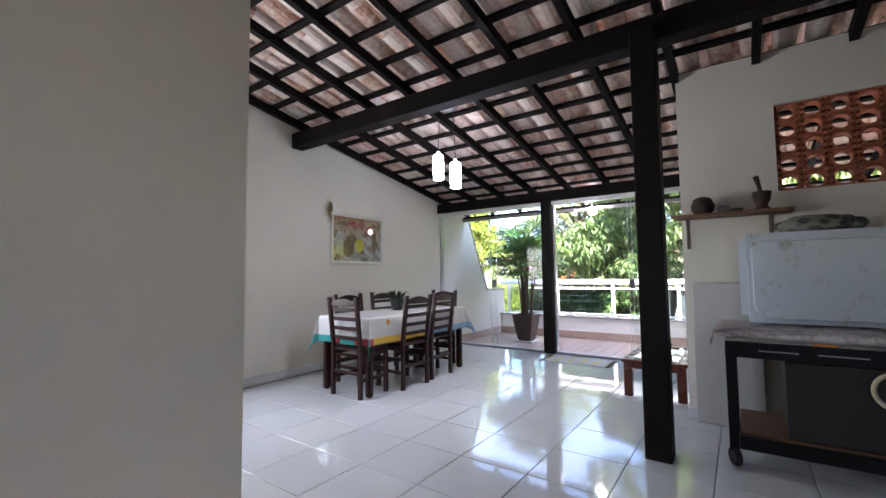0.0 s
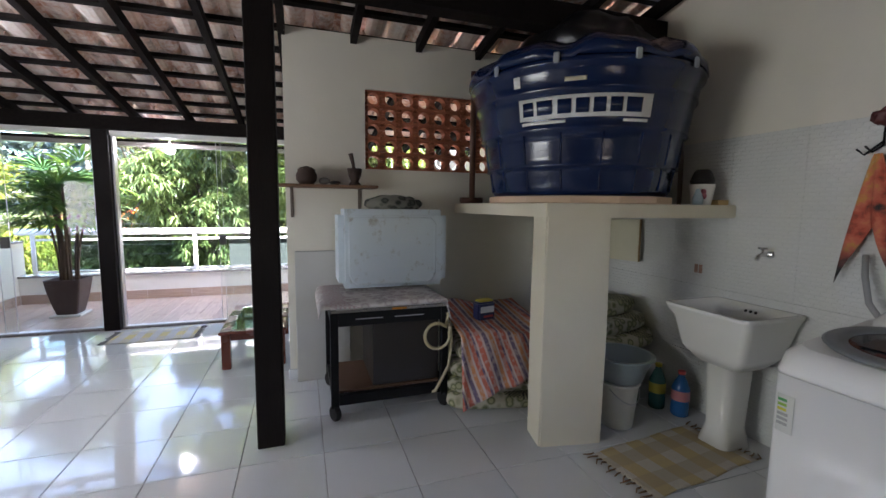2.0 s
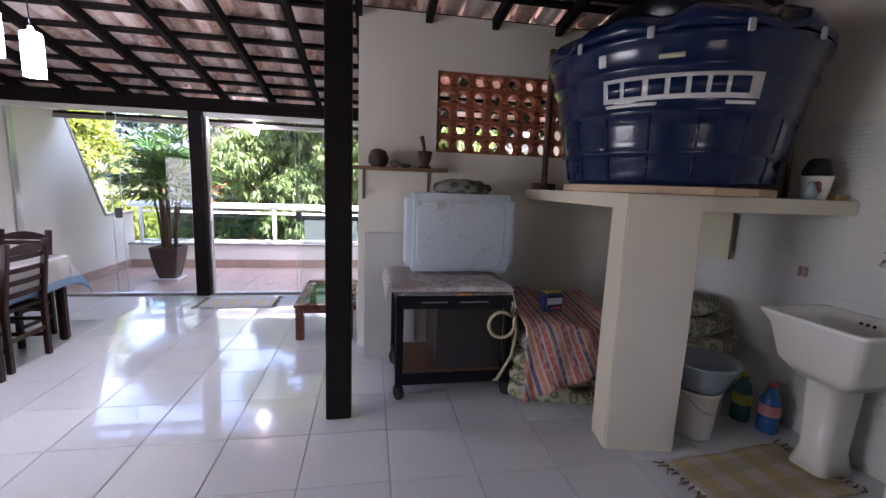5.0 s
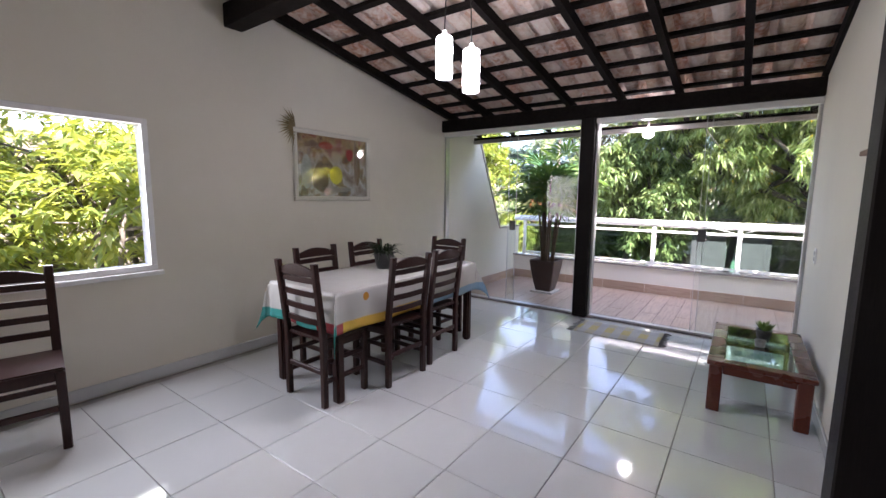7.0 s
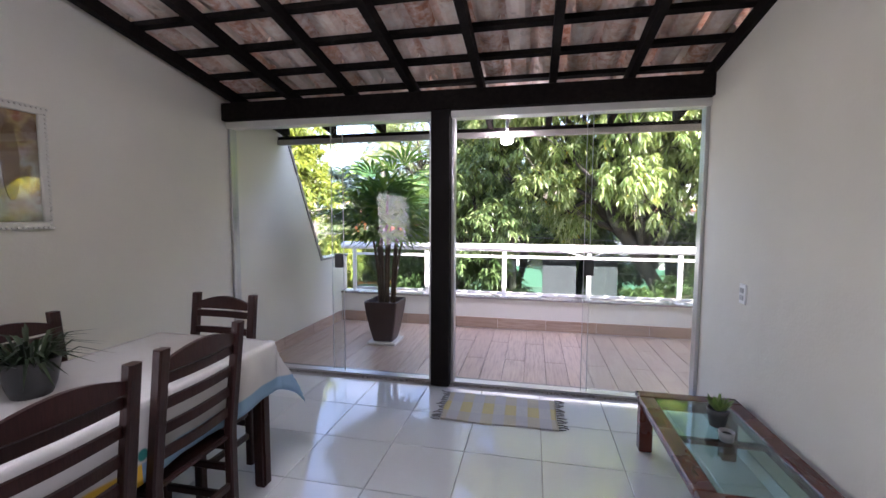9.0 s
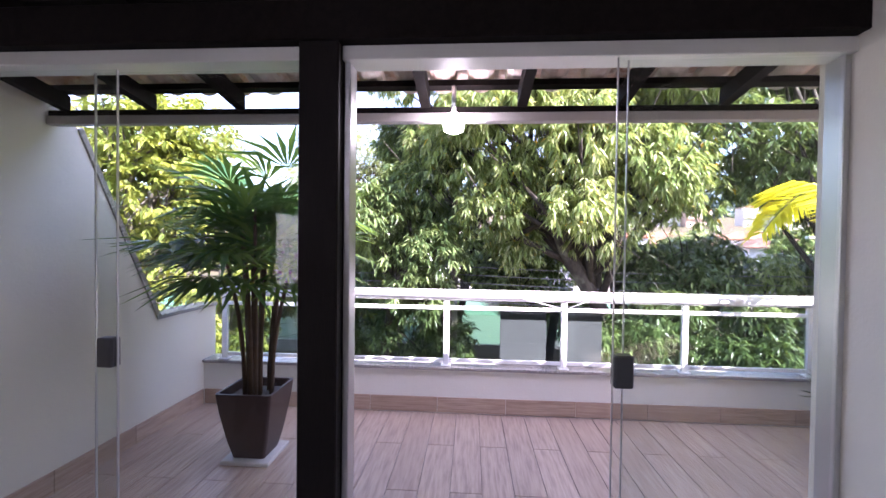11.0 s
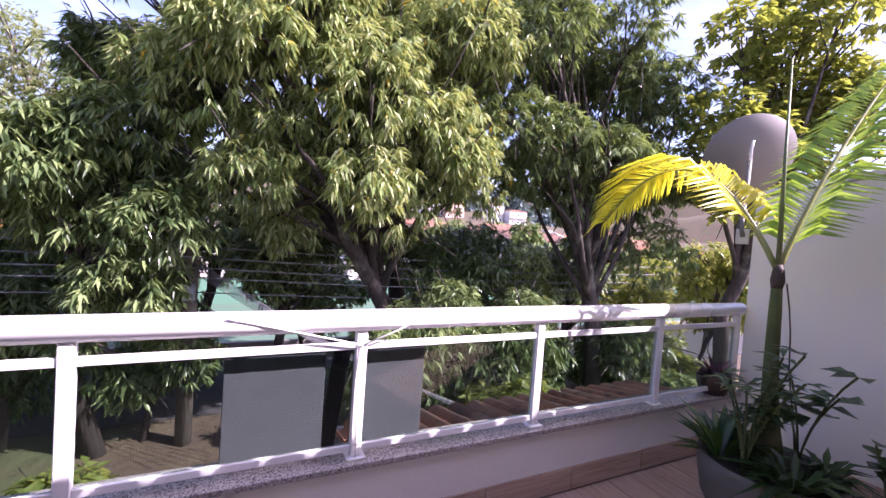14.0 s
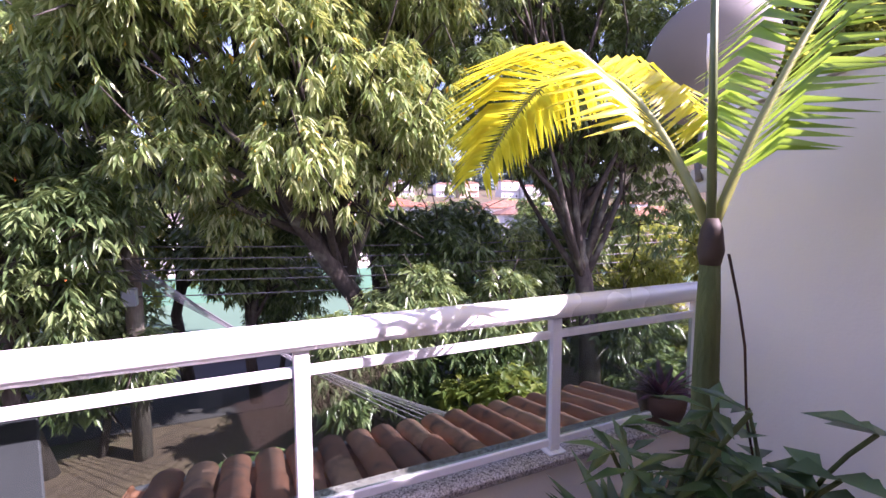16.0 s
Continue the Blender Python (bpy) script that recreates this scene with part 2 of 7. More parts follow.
def brick(x0, x1, y0, y1, z0, z1, bevel=0.0, segments=1):
    bm = bmesh.new()
    box(bm, x0, x1, y0, y1, z0, z1, bevel, segments)
    return bm


def ring_mesh(bm, rings, closed_ends=(True, True), loop=True):
    """Joins rings of points with quads; caps the ends."""
    rows = [[bm.verts.new(p) for p in ring] for ring in rings]
    n = len(rows[0])
    for a, b in zip(rows, rows[1:]):
        for i in range(n if loop else n - 1):
            j = (i + 1) % n
            f = bm.faces.new((a[i], a[j], b[j], b[i]))
            f.smooth = True
    if closed_ends[0]:
        bm.faces.new(rows[0][::-1])
    if closed_ends[1]:
        bm.faces.new(rows[-1])
    return rows


def lathe(bm, profile, n=24, at=(0, 0, 0), caps=(True, True), squash=(1, 1)):
    """Turns a profile of (radius, height) about the upright axis."""
    ring_mesh(bm, [[(at[0] + squash[0] * r * math.cos(2 * math.pi * i / n), at[1] + squash[1] * r * math.sin(2 * math.pi * i / n), at[2] + z)
                    for i in range(n)] for r, z in profile], caps)


def tube(bm, points, radius, n=8, caps=(True, True)):
    """A round bar along points; radius is one number or one for each point."""
    pts = [Vector(p) for p in points]
    radii = [radius] * len(pts) if isinstance(radius, (int, float)) else radius
    rings = []
    side = None
    for i, p in enumerate(pts):
        d = (pts[min(i + 1, len(pts) - 1)] - pts[max(i - 1, 0)]).normalized()
        if side is None:
            side = d.orthogonal().normalized()
        side = (side - d * side.dot(d))
        side = side.normalized() if side.length > 1e-6 else d.orthogonal().normalized()
        up = d.cross(side)
        rings.append([p + radii[i] * (side * math.cos(2 * math.pi * k / n) + up * math.sin(2 * math.pi * k / n)) for k in range(n)])
    ring_mesh(bm, rings, caps)


def arc_points(a, b, sag, n=10):
    a, b = Vector(a), Vector(b)
    return [a.lerp(b, i / n) - Vector((0, 0, sag * 4 * (i / n) * (1 - i / n))) for i in range(n + 1)]


def finish_mesh(name, bm, material, smooth=None):
    bmesh.ops.recalc_face_normals(bm, faces=bm.faces[:])
    me = bpy.data.meshes.new(name)
    bm.to_mesh(me)
    bm.free()
    if smooth is not None:
        me.polygons.foreach_set("use_smooth", [smooth] * len(me.polygons))
    for m in material if isinstance(material, (list, tuple)) else [material]:
        me.materials.append(m)
    return me


def part(name, bm, material, parent, label="", at=None, smooth=None):
    """Links a bmesh as one mesh object under a thing or a part."""
    ob = new(name, finish_mesh(name, bm, material, smooth))
    ob.parent = parent
    if at is not None:
        ob.matrix_basis = at if isinstance(at, Matrix) else Matrix.Translation(at)
    if label:
        tagged(ob, label)
    return ob


def thing(name, label, category, at=(0, 0, 0), group="", kind="", turn=0.0):
    ob = new(name)
    ob.empty_display_size = 0.1
    ob.matrix_basis = pose(*at, 0, 0, turn)
    return tagged(ob, label, category, group, kind)


def solid(name, bm, material, label="", category="", kind="structure", group="", at=None, smooth=None):
    ob = part(name, bm, material, None, "", at, smooth)
    return tagged(ob, label, category, group, kind)


def from_lists(name, verts, faces, material, smooth=False):
    me = bpy.data.meshes.new(name)
    me.from_pydata(verts, [], faces)
    me.polygons.foreach_set("use_smooth", [smooth] * len(me.polygons))
    for m in material if isinstance(material, (list, tuple)) else [material]:
        me.materials.append(m)
    return me


def grid_sheet(bm, nu, nv, fn, thick=0.0):
    """A sheet of nu x nv cells from fn(u, v), u and v from 0 to 1, with thickness."""
    top = [[bm.verts.new(fn(i / nu, j / nv)) for j in range(nv + 1)] for i in range(nu + 1)]
    faces = []
    for i in range(nu):
        for j in range(nv):
            f = bm.faces.new((top[i][j], top[i + 1][j], top[i + 1][j + 1], top[i][j + 1]))
            f.smooth = True
            faces.append(f)
    if thick:
        bm.normal_update()
        low = [[bm.verts.new(v.co - v.normal * abs(thick)) for v in row] for row in top]
        for i in range(nu):
            for j in range(nv):
                bm.faces.new((low[i][j], low[i][j + 1], low[i + 1][j + 1], low[i + 1][j])).smooth = True
        rim = [(i, 0) for i in range(nu)] + [(nu, j) for j in range(nv)] + [(i, nv) for i in range(nu, 0, -1)] + [(0, j) for j in range(nv, 0, -1)]
        for (a, b), (c, d) in zip(rim, rim[1:] + rim[:1]):
            bm.faces.new((top[a][b], low[a][b], low[c][d], top[c][d]))

# ---- the large structure ----
XL, XR, XT = -3.74, 0.105, 2.84      # living room walls left and right, tiled laundry wall
YC, YG = 4.783, 6.737                # wall with the pierced bricks, front of the glass wall
ZT = -0.10                           # terrace floor
YR = 9.056                           # line of the railing


def roof_z(y):
    """Underside of the rafters."""
    return 2.34 + 0.173 * (6.74 - y)


def prism_x(bm, poly, x0, x1):
    """A wall slab between x0 and x1 from a polygon of (y, z)."""
    a = [bm.verts.new((x0, y, z)) for y, z in poly]
    b = [bm.verts.new((x1, y, z)) for y, z in poly]
    bm.faces.new(a[::-1])
    bm.faces.new(b)
    for i in range(len(poly)):
        j = (i + 1) % len(poly)
        bm.faces.new((a[i], a[j], b[j], b[i]))


def wall_piece(bm, x0, x1, y0, y1, z0, lift=0.07):
    prism_x(bm, [(y0, z0), (y1, z0), (y1, roof_z(y1) + lift), (y0, roof_z(y0) + lift)], x0, x1)


bm = bmesh.new()
wall_piece(bm, XL - 0.15, XL, 0.05, 1.35, -0.3)
prism_x(bm, [(1.35, -0.3), (3.29, -0.3), (3.29, 0.80), (1.35, 0.80)], XL - 0.15, XL)
wall_piece(bm, XL - 0.15, XL, 1.35, 3.29, 1.85)
prism_x(bm, [(3.29, -0.3), (9.2, -0.3), (9.2, 0.80), (8.44, 0.80), (7.76, 2.14), (7.62, roof_z(7.62) + 0.07), (3.29, roof_z(3.29) + 0.07)], XL - 0.15, XL)
solid("wall_left", bm, WALL, "cream painted plaster wall with a window", "wall")

bm = bmesh.new()
wall_piece(bm, XR, XR + 0.15, YC, 6.95, -0.3)
solid("wall_living_right", bm, WALL, "cream painted plaster wall beside the coffee table", "wall")

CX0, CX1, CZ0, CZ1 = 0.722, 1.86, 1.71, 2.345
bm = bmesh.new()
for x0, x1, z0, z1 in ((XR + 0.15, CX0, -0.3, 9), (CX0, CX1, -0.3, CZ0), (CX0, CX1, CZ1, 9), (CX1, XT, -0.3, 9)):
    if z1 == 9:
        wall_piece(bm, x0, x1, YC, YC + 0.14, z0)
    else:
        box(bm, x0, x1, YC, YC + 0.14, z0, z1)
solid("wall_laundry", bm, WALL, "cream painted wall with a pierced brick opening", "wall")

bm = bmesh.new()
wall_piece(bm, XT, XT + 0.15, -0.25, YC + 0.14, -2.6)
solid("wall_tiled_side", bm, WALL, "cream painted wall behind white wall tiles", "wall")
bm = bmesh.new()
wall_piece(bm, -0.54, -0.39, -0.1, 1.43, -2.6)
solid("wall_stair", bm, WALL, "cream painted wall end beside the stairs", "wall")
bm = bmesh.new()
# unseen stairwell wall; its unglazed opening is added to let sky light in
wall_piece(bm, -0.54, 1.15, -0.25, -0.1, -2.6)
wall_piece(bm, 1.80, XT, -0.25, -0.1, -2.6)
box(bm, 1.15, 1.80, -0.25, -0.1, -2.6, 1.25)
wall_piece(bm, 1.15, 1.80, -0.25, -0.1, 1.85)
solid("wall_stair_back", bm, WALL, "cream painted back wall of the stairwell", "wall")
bm = bmesh.new()
wall_piece(bm, XL, -0.54, 0.05, 0.2, -0.3)
solid("wall_back", bm, WALL, "cream painted back wall of the room", "wall")

# floor slabs with their tiles laid at the end of the file
bm = bmesh.new()
box(bm, XL, -0.39, 0.2, 6.80, -0.2, -0.008)
box(bm, -0.39, XR, 1.2, 6.80, -0.2, -0.008)
box(bm, XR, XT, 1.2, YC, -0.2, -0.008)
floor = solid("floor", bm, GROUT, "glossy white porcelain tile floor with grey grout", "floor")
bm = bmesh.new()
box(bm, XL, 2.66, 6.95, 9.02, -0.3, ZT - 0.008)
box(bm, XR + 0.15, 2.66, YC + 0.14, 6.95, -0.3, ZT - 0.008)
terrace_floor = solid("floor_terrace", bm, GROUT_T, "terrace floor of wood-look porcelain planks", "floor")
bm = bmesh.new()
box(bm, XL, XR, 6.80, 6.95, -0.2, 0.012, 0.004)
solid("threshold", bm, GRANITE, "dark speckled granite door sill under the glass", "threshold")

# landing and stairs going down
stairs = thing("stairs", "tiled steps going down beside the laundry", "stairs", kind="structure")
part("landing", brick(-0.39, 0.95, -0.1, 1.2, -0.36, -0.18, 0.004), PORCELAIN, stairs)
for i in range(7):
    x = 0.95 + 0.27 * i
    part("step", brick(x, x + 0.29, -0.1, 1.14, -0.7 - 0.18 * i, -0.36 - 0.18 * i, 0.004), PORCELAIN, stairs)
part("floor_below", brick(-0.39, XT, -0.1, 1.2, -2.7, -2.5), PORCELAIN, stairs)
part("stringer_wall", brick(0.95, XT, 1.14, 1.2, -2.5, -0.2), WALL, stairs)

# parapet, sill and side wall of the terrace
bm = bmesh.new()
box(bm, XL, 2.66, 9.02, 9.17, -0.5, 0.292)
solid("parapet", bm, WALL_OUT, "low white terrace parapet under the railing", "parapet")
bm = bmesh.new()
box(bm, XL + 0.002, 2.66, 8.985, 9.205, 0.292, 0.322, 0.004)
solid("parapet_sill", bm, GRANITE, "polished grey granite sill on the parapet", "sill")
bm = bmesh.new()
# out of view before y 6.0, cut low to let sun in behind the bricks
prism_x(bm, [(YC + 0.14, -0.5), (9.015, -0.5), (9.015, 1.84), (8.2, 1.97), (6.9, 2.2), (6.0, 2.28), (6.0, 0.4), (YC + 0.14, 0.4)], 2.66, 2.80)
solid("wall_terrace_side", bm, WALL_OUT, "tall white side wall of the terrace", "wall")
bm = bmesh.new()
prism_x(bm, [(6.0, 2.284), (6.9, 2.204), (8.2, 1.974), (9.04, 1.846), (9.04, 1.881), (8.2, 2.01), (6.9, 2.24), (6.0, 2.32)], 2.635, 2.825)
solid("wall_cap", bm, WALL_OUT, "white rendered coping on the side wall", "coping")
bm = bmesh.new()
prism_x(bm, [(9.2, 0.803), (8.43, 0.803), (7.745, 2.14), (7.775, 2.16), (8.455, 0.832), (9.22, 0.832)], XL - 0.17, XL + 0.015)
solid("wall_edge", bm, GRANITE, "thin stone edging on the sloping terrace wall", "coping")

# skirtings
bm = bmesh.new()
box(bm, XL, XL + 0.012, 0.2, 6.80, 0.002, 0.085, 0.003)
box(bm, XR - 0.012, XR, YC, 6.80, 0.002, 0.085, 0.003)
box(bm, XR - 0.012, 0.70, YC - 0.012, YC, 0.002, 0.085, 0.003)
box(bm, -0.39, -0.378, 0.2, 1.43, 0.002, 0.085, 0.003)
solid("baseboard", bm, PORCELAIN, "white tile skirting along the walls", "baseboard")
skirt = thing("baseboard_terrace", "brown wood-look tile skirting round the terrace", "baseboard", kind="structure")
x = XL + 0.014
k = 0
while x < 2.65:
    x1 = min(x + (0.62 if k else 0.35), 2.656)
    part("tile", brick(x + 0.002, x1 - 0.002, 9.008, 9.02, ZT, ZT + 0.14, 0.002), SKIRT_TILE, skirt)
    x, k = x1, k + 1
y = 6.96
while y < 9.0:
    y1 = min(y + 0.62, 9.006)
    part("tile", brick(XL, XL + 0.012, y + 0.002, y1 - 0.002, ZT, ZT + 0.14, 0.002), SKIRT_TILE, skirt)
    part("tile", brick(2.648, 2.66, y + 0.002, y1 - 0.002, ZT, ZT + 0.14, 0.002), SKIRT_TILE, skirt)
    y = y1

# beams, posts and roof timbers
solid("post_middle", brick(-0.053, 0.095, 3.79, 3.94, 0.0, 2.70, 0.006), POST_WOOD, "square black-brown wooden post on the tiled floor", "post")
solid("post_glass_wall", brick(-1.872, -1.722, 6.742, 6.886, 0.0, 2.19, 0.005), POST_WOOD, "black-brown wooden post between the glass doors", "post")
solid("beam_middle", brick(XL - 0.05, XT + 0.05, 3.86, 4.01, 2.63, 2.802, 0.006), DARK_WOOD, "thick black-brown roof beam across the room", "beam")
solid("beam_glass_wall", brick(XL, XR, YG, 6.89, 2.19, 2.338, 0.005), DARK_WOOD, "black-brown beam over the glass doors", "beam")
solid("beam_eave", brick(XL, 2.66, 7.56, 7.64, 2.172, 2.205, 0.003), DARK_WOOD, "black-brown eave board", "beam")
solid("fascia", brick(XL, 2.66, 7.545, 7.60, 2.118, 2.169, 0.004), plain("weathered_pale_paint", (0.42, 0.39, 0.37), 0.7), "pale weathered strip under the eave", "fascia")


def sloped_bar(bm, x0, x1, y0, y1, low, high):
    """A timber that follows the roof between two heights over the rafters' underside."""
    prism_x(bm, [(y0, roof_z(y0) + low), (y1, roof_z(y1) + low), (y1, roof_z(y1) + high), (y0, roof_z(y0) + high)], x0, x1)


rafters = thing("rafters", "black-brown sawn rafters under the tiles", "rafters", kind="structure")
for k in range(13):
    x = -3.62 + 0.532 * k
    if XL < x < XT:
        bm = bmesh.new()
        sloped_bar(bm, x - 0.026, x + 0.026, -0.1, 7.56, 0.0, 0.085)
        part("rafter", bm, DARK_WOOD, rafters)
battens = thing("battens", "black-brown roof battens across the rafters", "battens", kind="structure")
y = 7.52
while y > -0.1:
    bm = bmesh.new()
    sloped_bar(bm, XL, XT, y - 0.026, y + 0.026, 0.087, 0.118)
    part("batten", bm, DARK_WOOD, battens)
    y -= 0.33

rng = random.Random(4)
verts, faces = [], []


def clay_tile(x, y, cup, width, length, rise):
    """One barrel tile with thickness; cup: open upwards (pan) or downwards (cover)."""
    base = len(verts)
    dz = rng.uniform(-0.006, 0.006)
    skew = rng.uniform(-0.012, 0.012)
    tip = 0.030 + rng.uniform(-0.008, 0.008)
    n = 6
    for s in (0, 1):
        yy = y + (length if s else 0)
        w = width * (0.90 if (s == 1) == cup else 1.08)
        lift = roof_z(yy) + 0.122 + dz + (0 if s == 1 else tip * 0.4)
        for shell in (0, 1):
            th = 0.013 * shell
            for i in range(n + 1):
                a = math.pi * i / n
                r = w / 2 - (0 if shell == 0 else 0.013)
                px = x + skew * s - math.cos(a) * r
                pz = math.sin(a) * (rise - th)
                verts.append((px, yy, lift + (rise - pz if cup else 0.034 + pz)))
    m = n + 1
    for shell in (0, 1):
        o = base + shell * m
        q = base + 2 * m + shell * m
        for i in range(n):
            faces.append((o + i, o + i + 1, q + i + 1, q + i))
    for s in (0, 1):
        o = base + 2 * m * s
        for i in range(n):
            faces.append((o + i, o + i + 1, o + m + i + 1, o + m + i))


y = 7.52
while y > -0.35:
    x = XL - 0.05
    while x < XT + 0.05:
        clay_tile(x + rng.uniform(-0.006, 0.006), y - 0.30 + rng.uniform(-0.012, 0.012), True, 0.155, 0.42, 0.05)
        clay_tile(x + 0.1 + rng.uniform(-0.008, 0.008), y - 0.30 + rng.uniform(-0.015, 0.015), False, 0.150, 0.42, 0.052)
        x += 0.2
    y -= 0.33
roof = new("ceiling", from_lists("ceiling", verts, faces, CLAY))
tagged(roof, "underside of old barrel clay roof tiles", "ceiling", kind="structure")

# pierced clay bricks in the laundry wall: slabs with round holes and a collar round each hole
def pierced_brick():
    """One clay block with five round holes that go right through."""
    w, h, d, n = 0.1418, 0.1264, 0.085, 20
    vs, fs = [], []

    def plate(cx, cz, half_w, half_h, r):
        base = len(vs)
        for yy in (0, d):
            for i in range(n):
                a = 2 * math.pi * i / n
                ca, sa = math.cos(a), math.sin(a)
                k = min(half_w / max(abs(ca), 1e-6), half_h / max(abs(sa), 1e-6))
                vs.append((cx + ca * k, yy, cz + sa * k))
                vs.append((cx + ca * r, yy - (0.004 if yy == 0 else -0.004), cz + sa * r))
        for i in range(n):
            j = (i + 1) % n
            o, p, q, t = base + 2 * i, base + 2 * j, base + 2 * n + 2 * i, base + 2 * n + 2 * j
            fs.append((o, p, p + 1, o + 1))
            fs.append((q, q + 1, t + 1, t))
            fs.append((o + 1, p + 1, t + 1, q + 1))
            fs.append((o, q, t, p))
    s = 0.0235
    plate(0, 0, w / 2 - s, h / 2 - 0.002, 0.0485)
    for sx in (-1, 1):
        for cz in (-0.042, 0.0, 0.042):
            plate(sx * (w / 2 - s / 2 - 0.001), cz, s / 2, 0.021, 0.0095 if cz == 0 else 0.0105)
    return from_lists("clay_block", vs, fs, TERRACOTTA)


screen = thing("pierced_brick_screen", "red clay screen of blocks with round holes in the wall", "brick screen", (CX0, YC + 0.02, CZ0), kind="structure")
blk = pierced_brick()
for i in range(8):
    for j in range(5):
        ob = new("brick", blk)
        ob.parent = screen
        ob.location = (0.0712 + 0.1424 * i, 0, 0.0635 + 0.127 * j)

# wall tiles of the laundry
n = Nodes("relief_wall_tile")
brk = n.add("ShaderNodeTexBrick", Scale=1.0)
for key, value in (("Mortar Size", 0.006), ("Brick Width", 0.052), ("Row Height", 0.024), ("Mortar Smooth", 0.3)):
    brk.inputs[key].default_value = value
sep, comb = n.add("ShaderNodeSeparateXYZ"), n.add("ShaderNodeCombineXYZ")
n.link(n.pos, sep.inputs["Vector"])
n.link(sep.outputs["Y"], comb.inputs["X"])
n.link(sep.outputs["Z"], comb.inputs["Y"])
n.link(comb.outputs["Vector"], brk.inputs["Vector"])
n.bump(n.math('MULTIPLY', brk.outputs["Fac"], -1.0), 0.6, 0.005)
WALL_TILE = n.finish(n.mix(n.math('MULTIPLY', brk.outputs["Fac"], 0.15), n.mix(n.noise(1.2, 3), (0.62, 0.63, 0.60), (0.68, 0.68, 0.65)), (0.55, 0.56, 0.54)), 0.20, 0.0, 0.55)
cladding = thing("wall_tiles", "glossy white relief tiles on the laundry wall", "wall tiles", kind="structure")
zs = [0.0, 0.40, 0.885, 1.37, 1.865]
ys = [1.20, 1.605, 2.02, 2.435, 2.85, 3.265, 3.68, 4.095, 4.51, YC]
for z0, z1 in zip(zs, zs[1:]):
    for y0, y1 in zip(ys, ys[1:]):
        part("tile", brick(XT - 0.009, XT, y0 + 0.0004, y1 - 0.0004, z0 + 0.0004, z1 - 0.0004, 0.001), WALL_TILE, cladding)

# window in the left wall
window = thing("window_1", "white framed window standing open to the garden", "window", (XL, 1.35, 0.80), kind="structure")
bm = bmesh.new()
for a, b in (((0, 1.94), (0, 0.04)), ((0, 1.94), (1.01, 1.05)), ((0, 0.04), (0.04, 1.01)), ((1.90, 1.94), (0.04, 1.01))):
    box(bm, -0.11, 0.004, a[0], a[1], b[0], b[1], 0.004)
part("window_frame", bm, ALU_WHITE, window)
part("window_sill", brick(-0.15, 0.03, -0.03, 1.97, -0.035, -0.002, 0.004), ALU_WHITE, window)
bm = bmesh.new()
for y0, y1, z0, z1 in ((0.04, 0.08, 0.05, 1.0), (0.93, 0.97, 0.05, 1.0), (0.08, 0.93, 0.05, 0.09), (0.08, 0.93, 0.96, 1.0)):
    box(bm, -0.075, -0.045, y0, y1, z0, z1, 0.003)
sash = part("sash", bm, ALU_WHITE, window)
pane = part("pane", brick(-0.063, -0.057, 0.08, 0.93, 0.09, 0.96), GLASS, sash)
pane.visible_shadow = False

# glass doors
doors = thing("door_1", "sliding clear glass doors, one leaf pushed open", "glass door", kind="structure")
bm = bmesh.new()
box(bm, XL, -1.872, 6.785, 6.90, 2.135, 2.188, 0.003)
box(bm, -1.722, XR, 6.785, 6.90, 2.135, 2.188, 0.003)
part("head_track", bm, plain("cream_aluminium", (0.68, 0.67, 0.63), 0.35, 0.2), doors)
bm = bmesh.new()
box(bm, XL, -1.872, 6.803, 6.885, 0.0125, 0.026, 0.003)
box(bm, -1.722, XR, 6.803, 6.885, 0.0125, 0.026, 0.003)
part("floor_track", bm, ALU_GREY, doors)
for x0, x1 in ((XL + 0.001, XL + 0.026), (-1.72, -1.695), (XR - 0.026, XR - 0.001), (-1.90, -1.874)):
    part("jamb", brick(x0, x1, 6.81, 6.895, 0.026, 2.135, 0.003), ALU_GREY, doors)
for x0, x1, y in ((XL + 0.03, -2.66, 6.838), (-2.78, -1.90, 6.866), (-0.705, XR - 0.03, 6.80), (-0.66, XR - 0.03, 6.825)):
    leaf = part("pane", brick(x0, x1, y - 0.004, y + 0.004, 0.027, 2.132), GLASS, doors)
    leaf.visible_shadow = False
    edge_x = x1 if x1 == -2.66 else x0
    part("edge_strip", brick(edge_x - 0.002, edge_x + 0.002, y - 0.0048, y + 0.0048, 0.027, 2.132), ALU_GREY, leaf)
for x, y in ((-2.70, 6.838), (-0.67, 6.80)):
    part("lock", brick(x - 0.035, x + 0.035, y - 0.024, y + 0.024, 0.93, 1.05, 0.006), plain("dark_lock_metal", (0.10, 0.10, 0.105), 0.35, 0.7), doors)

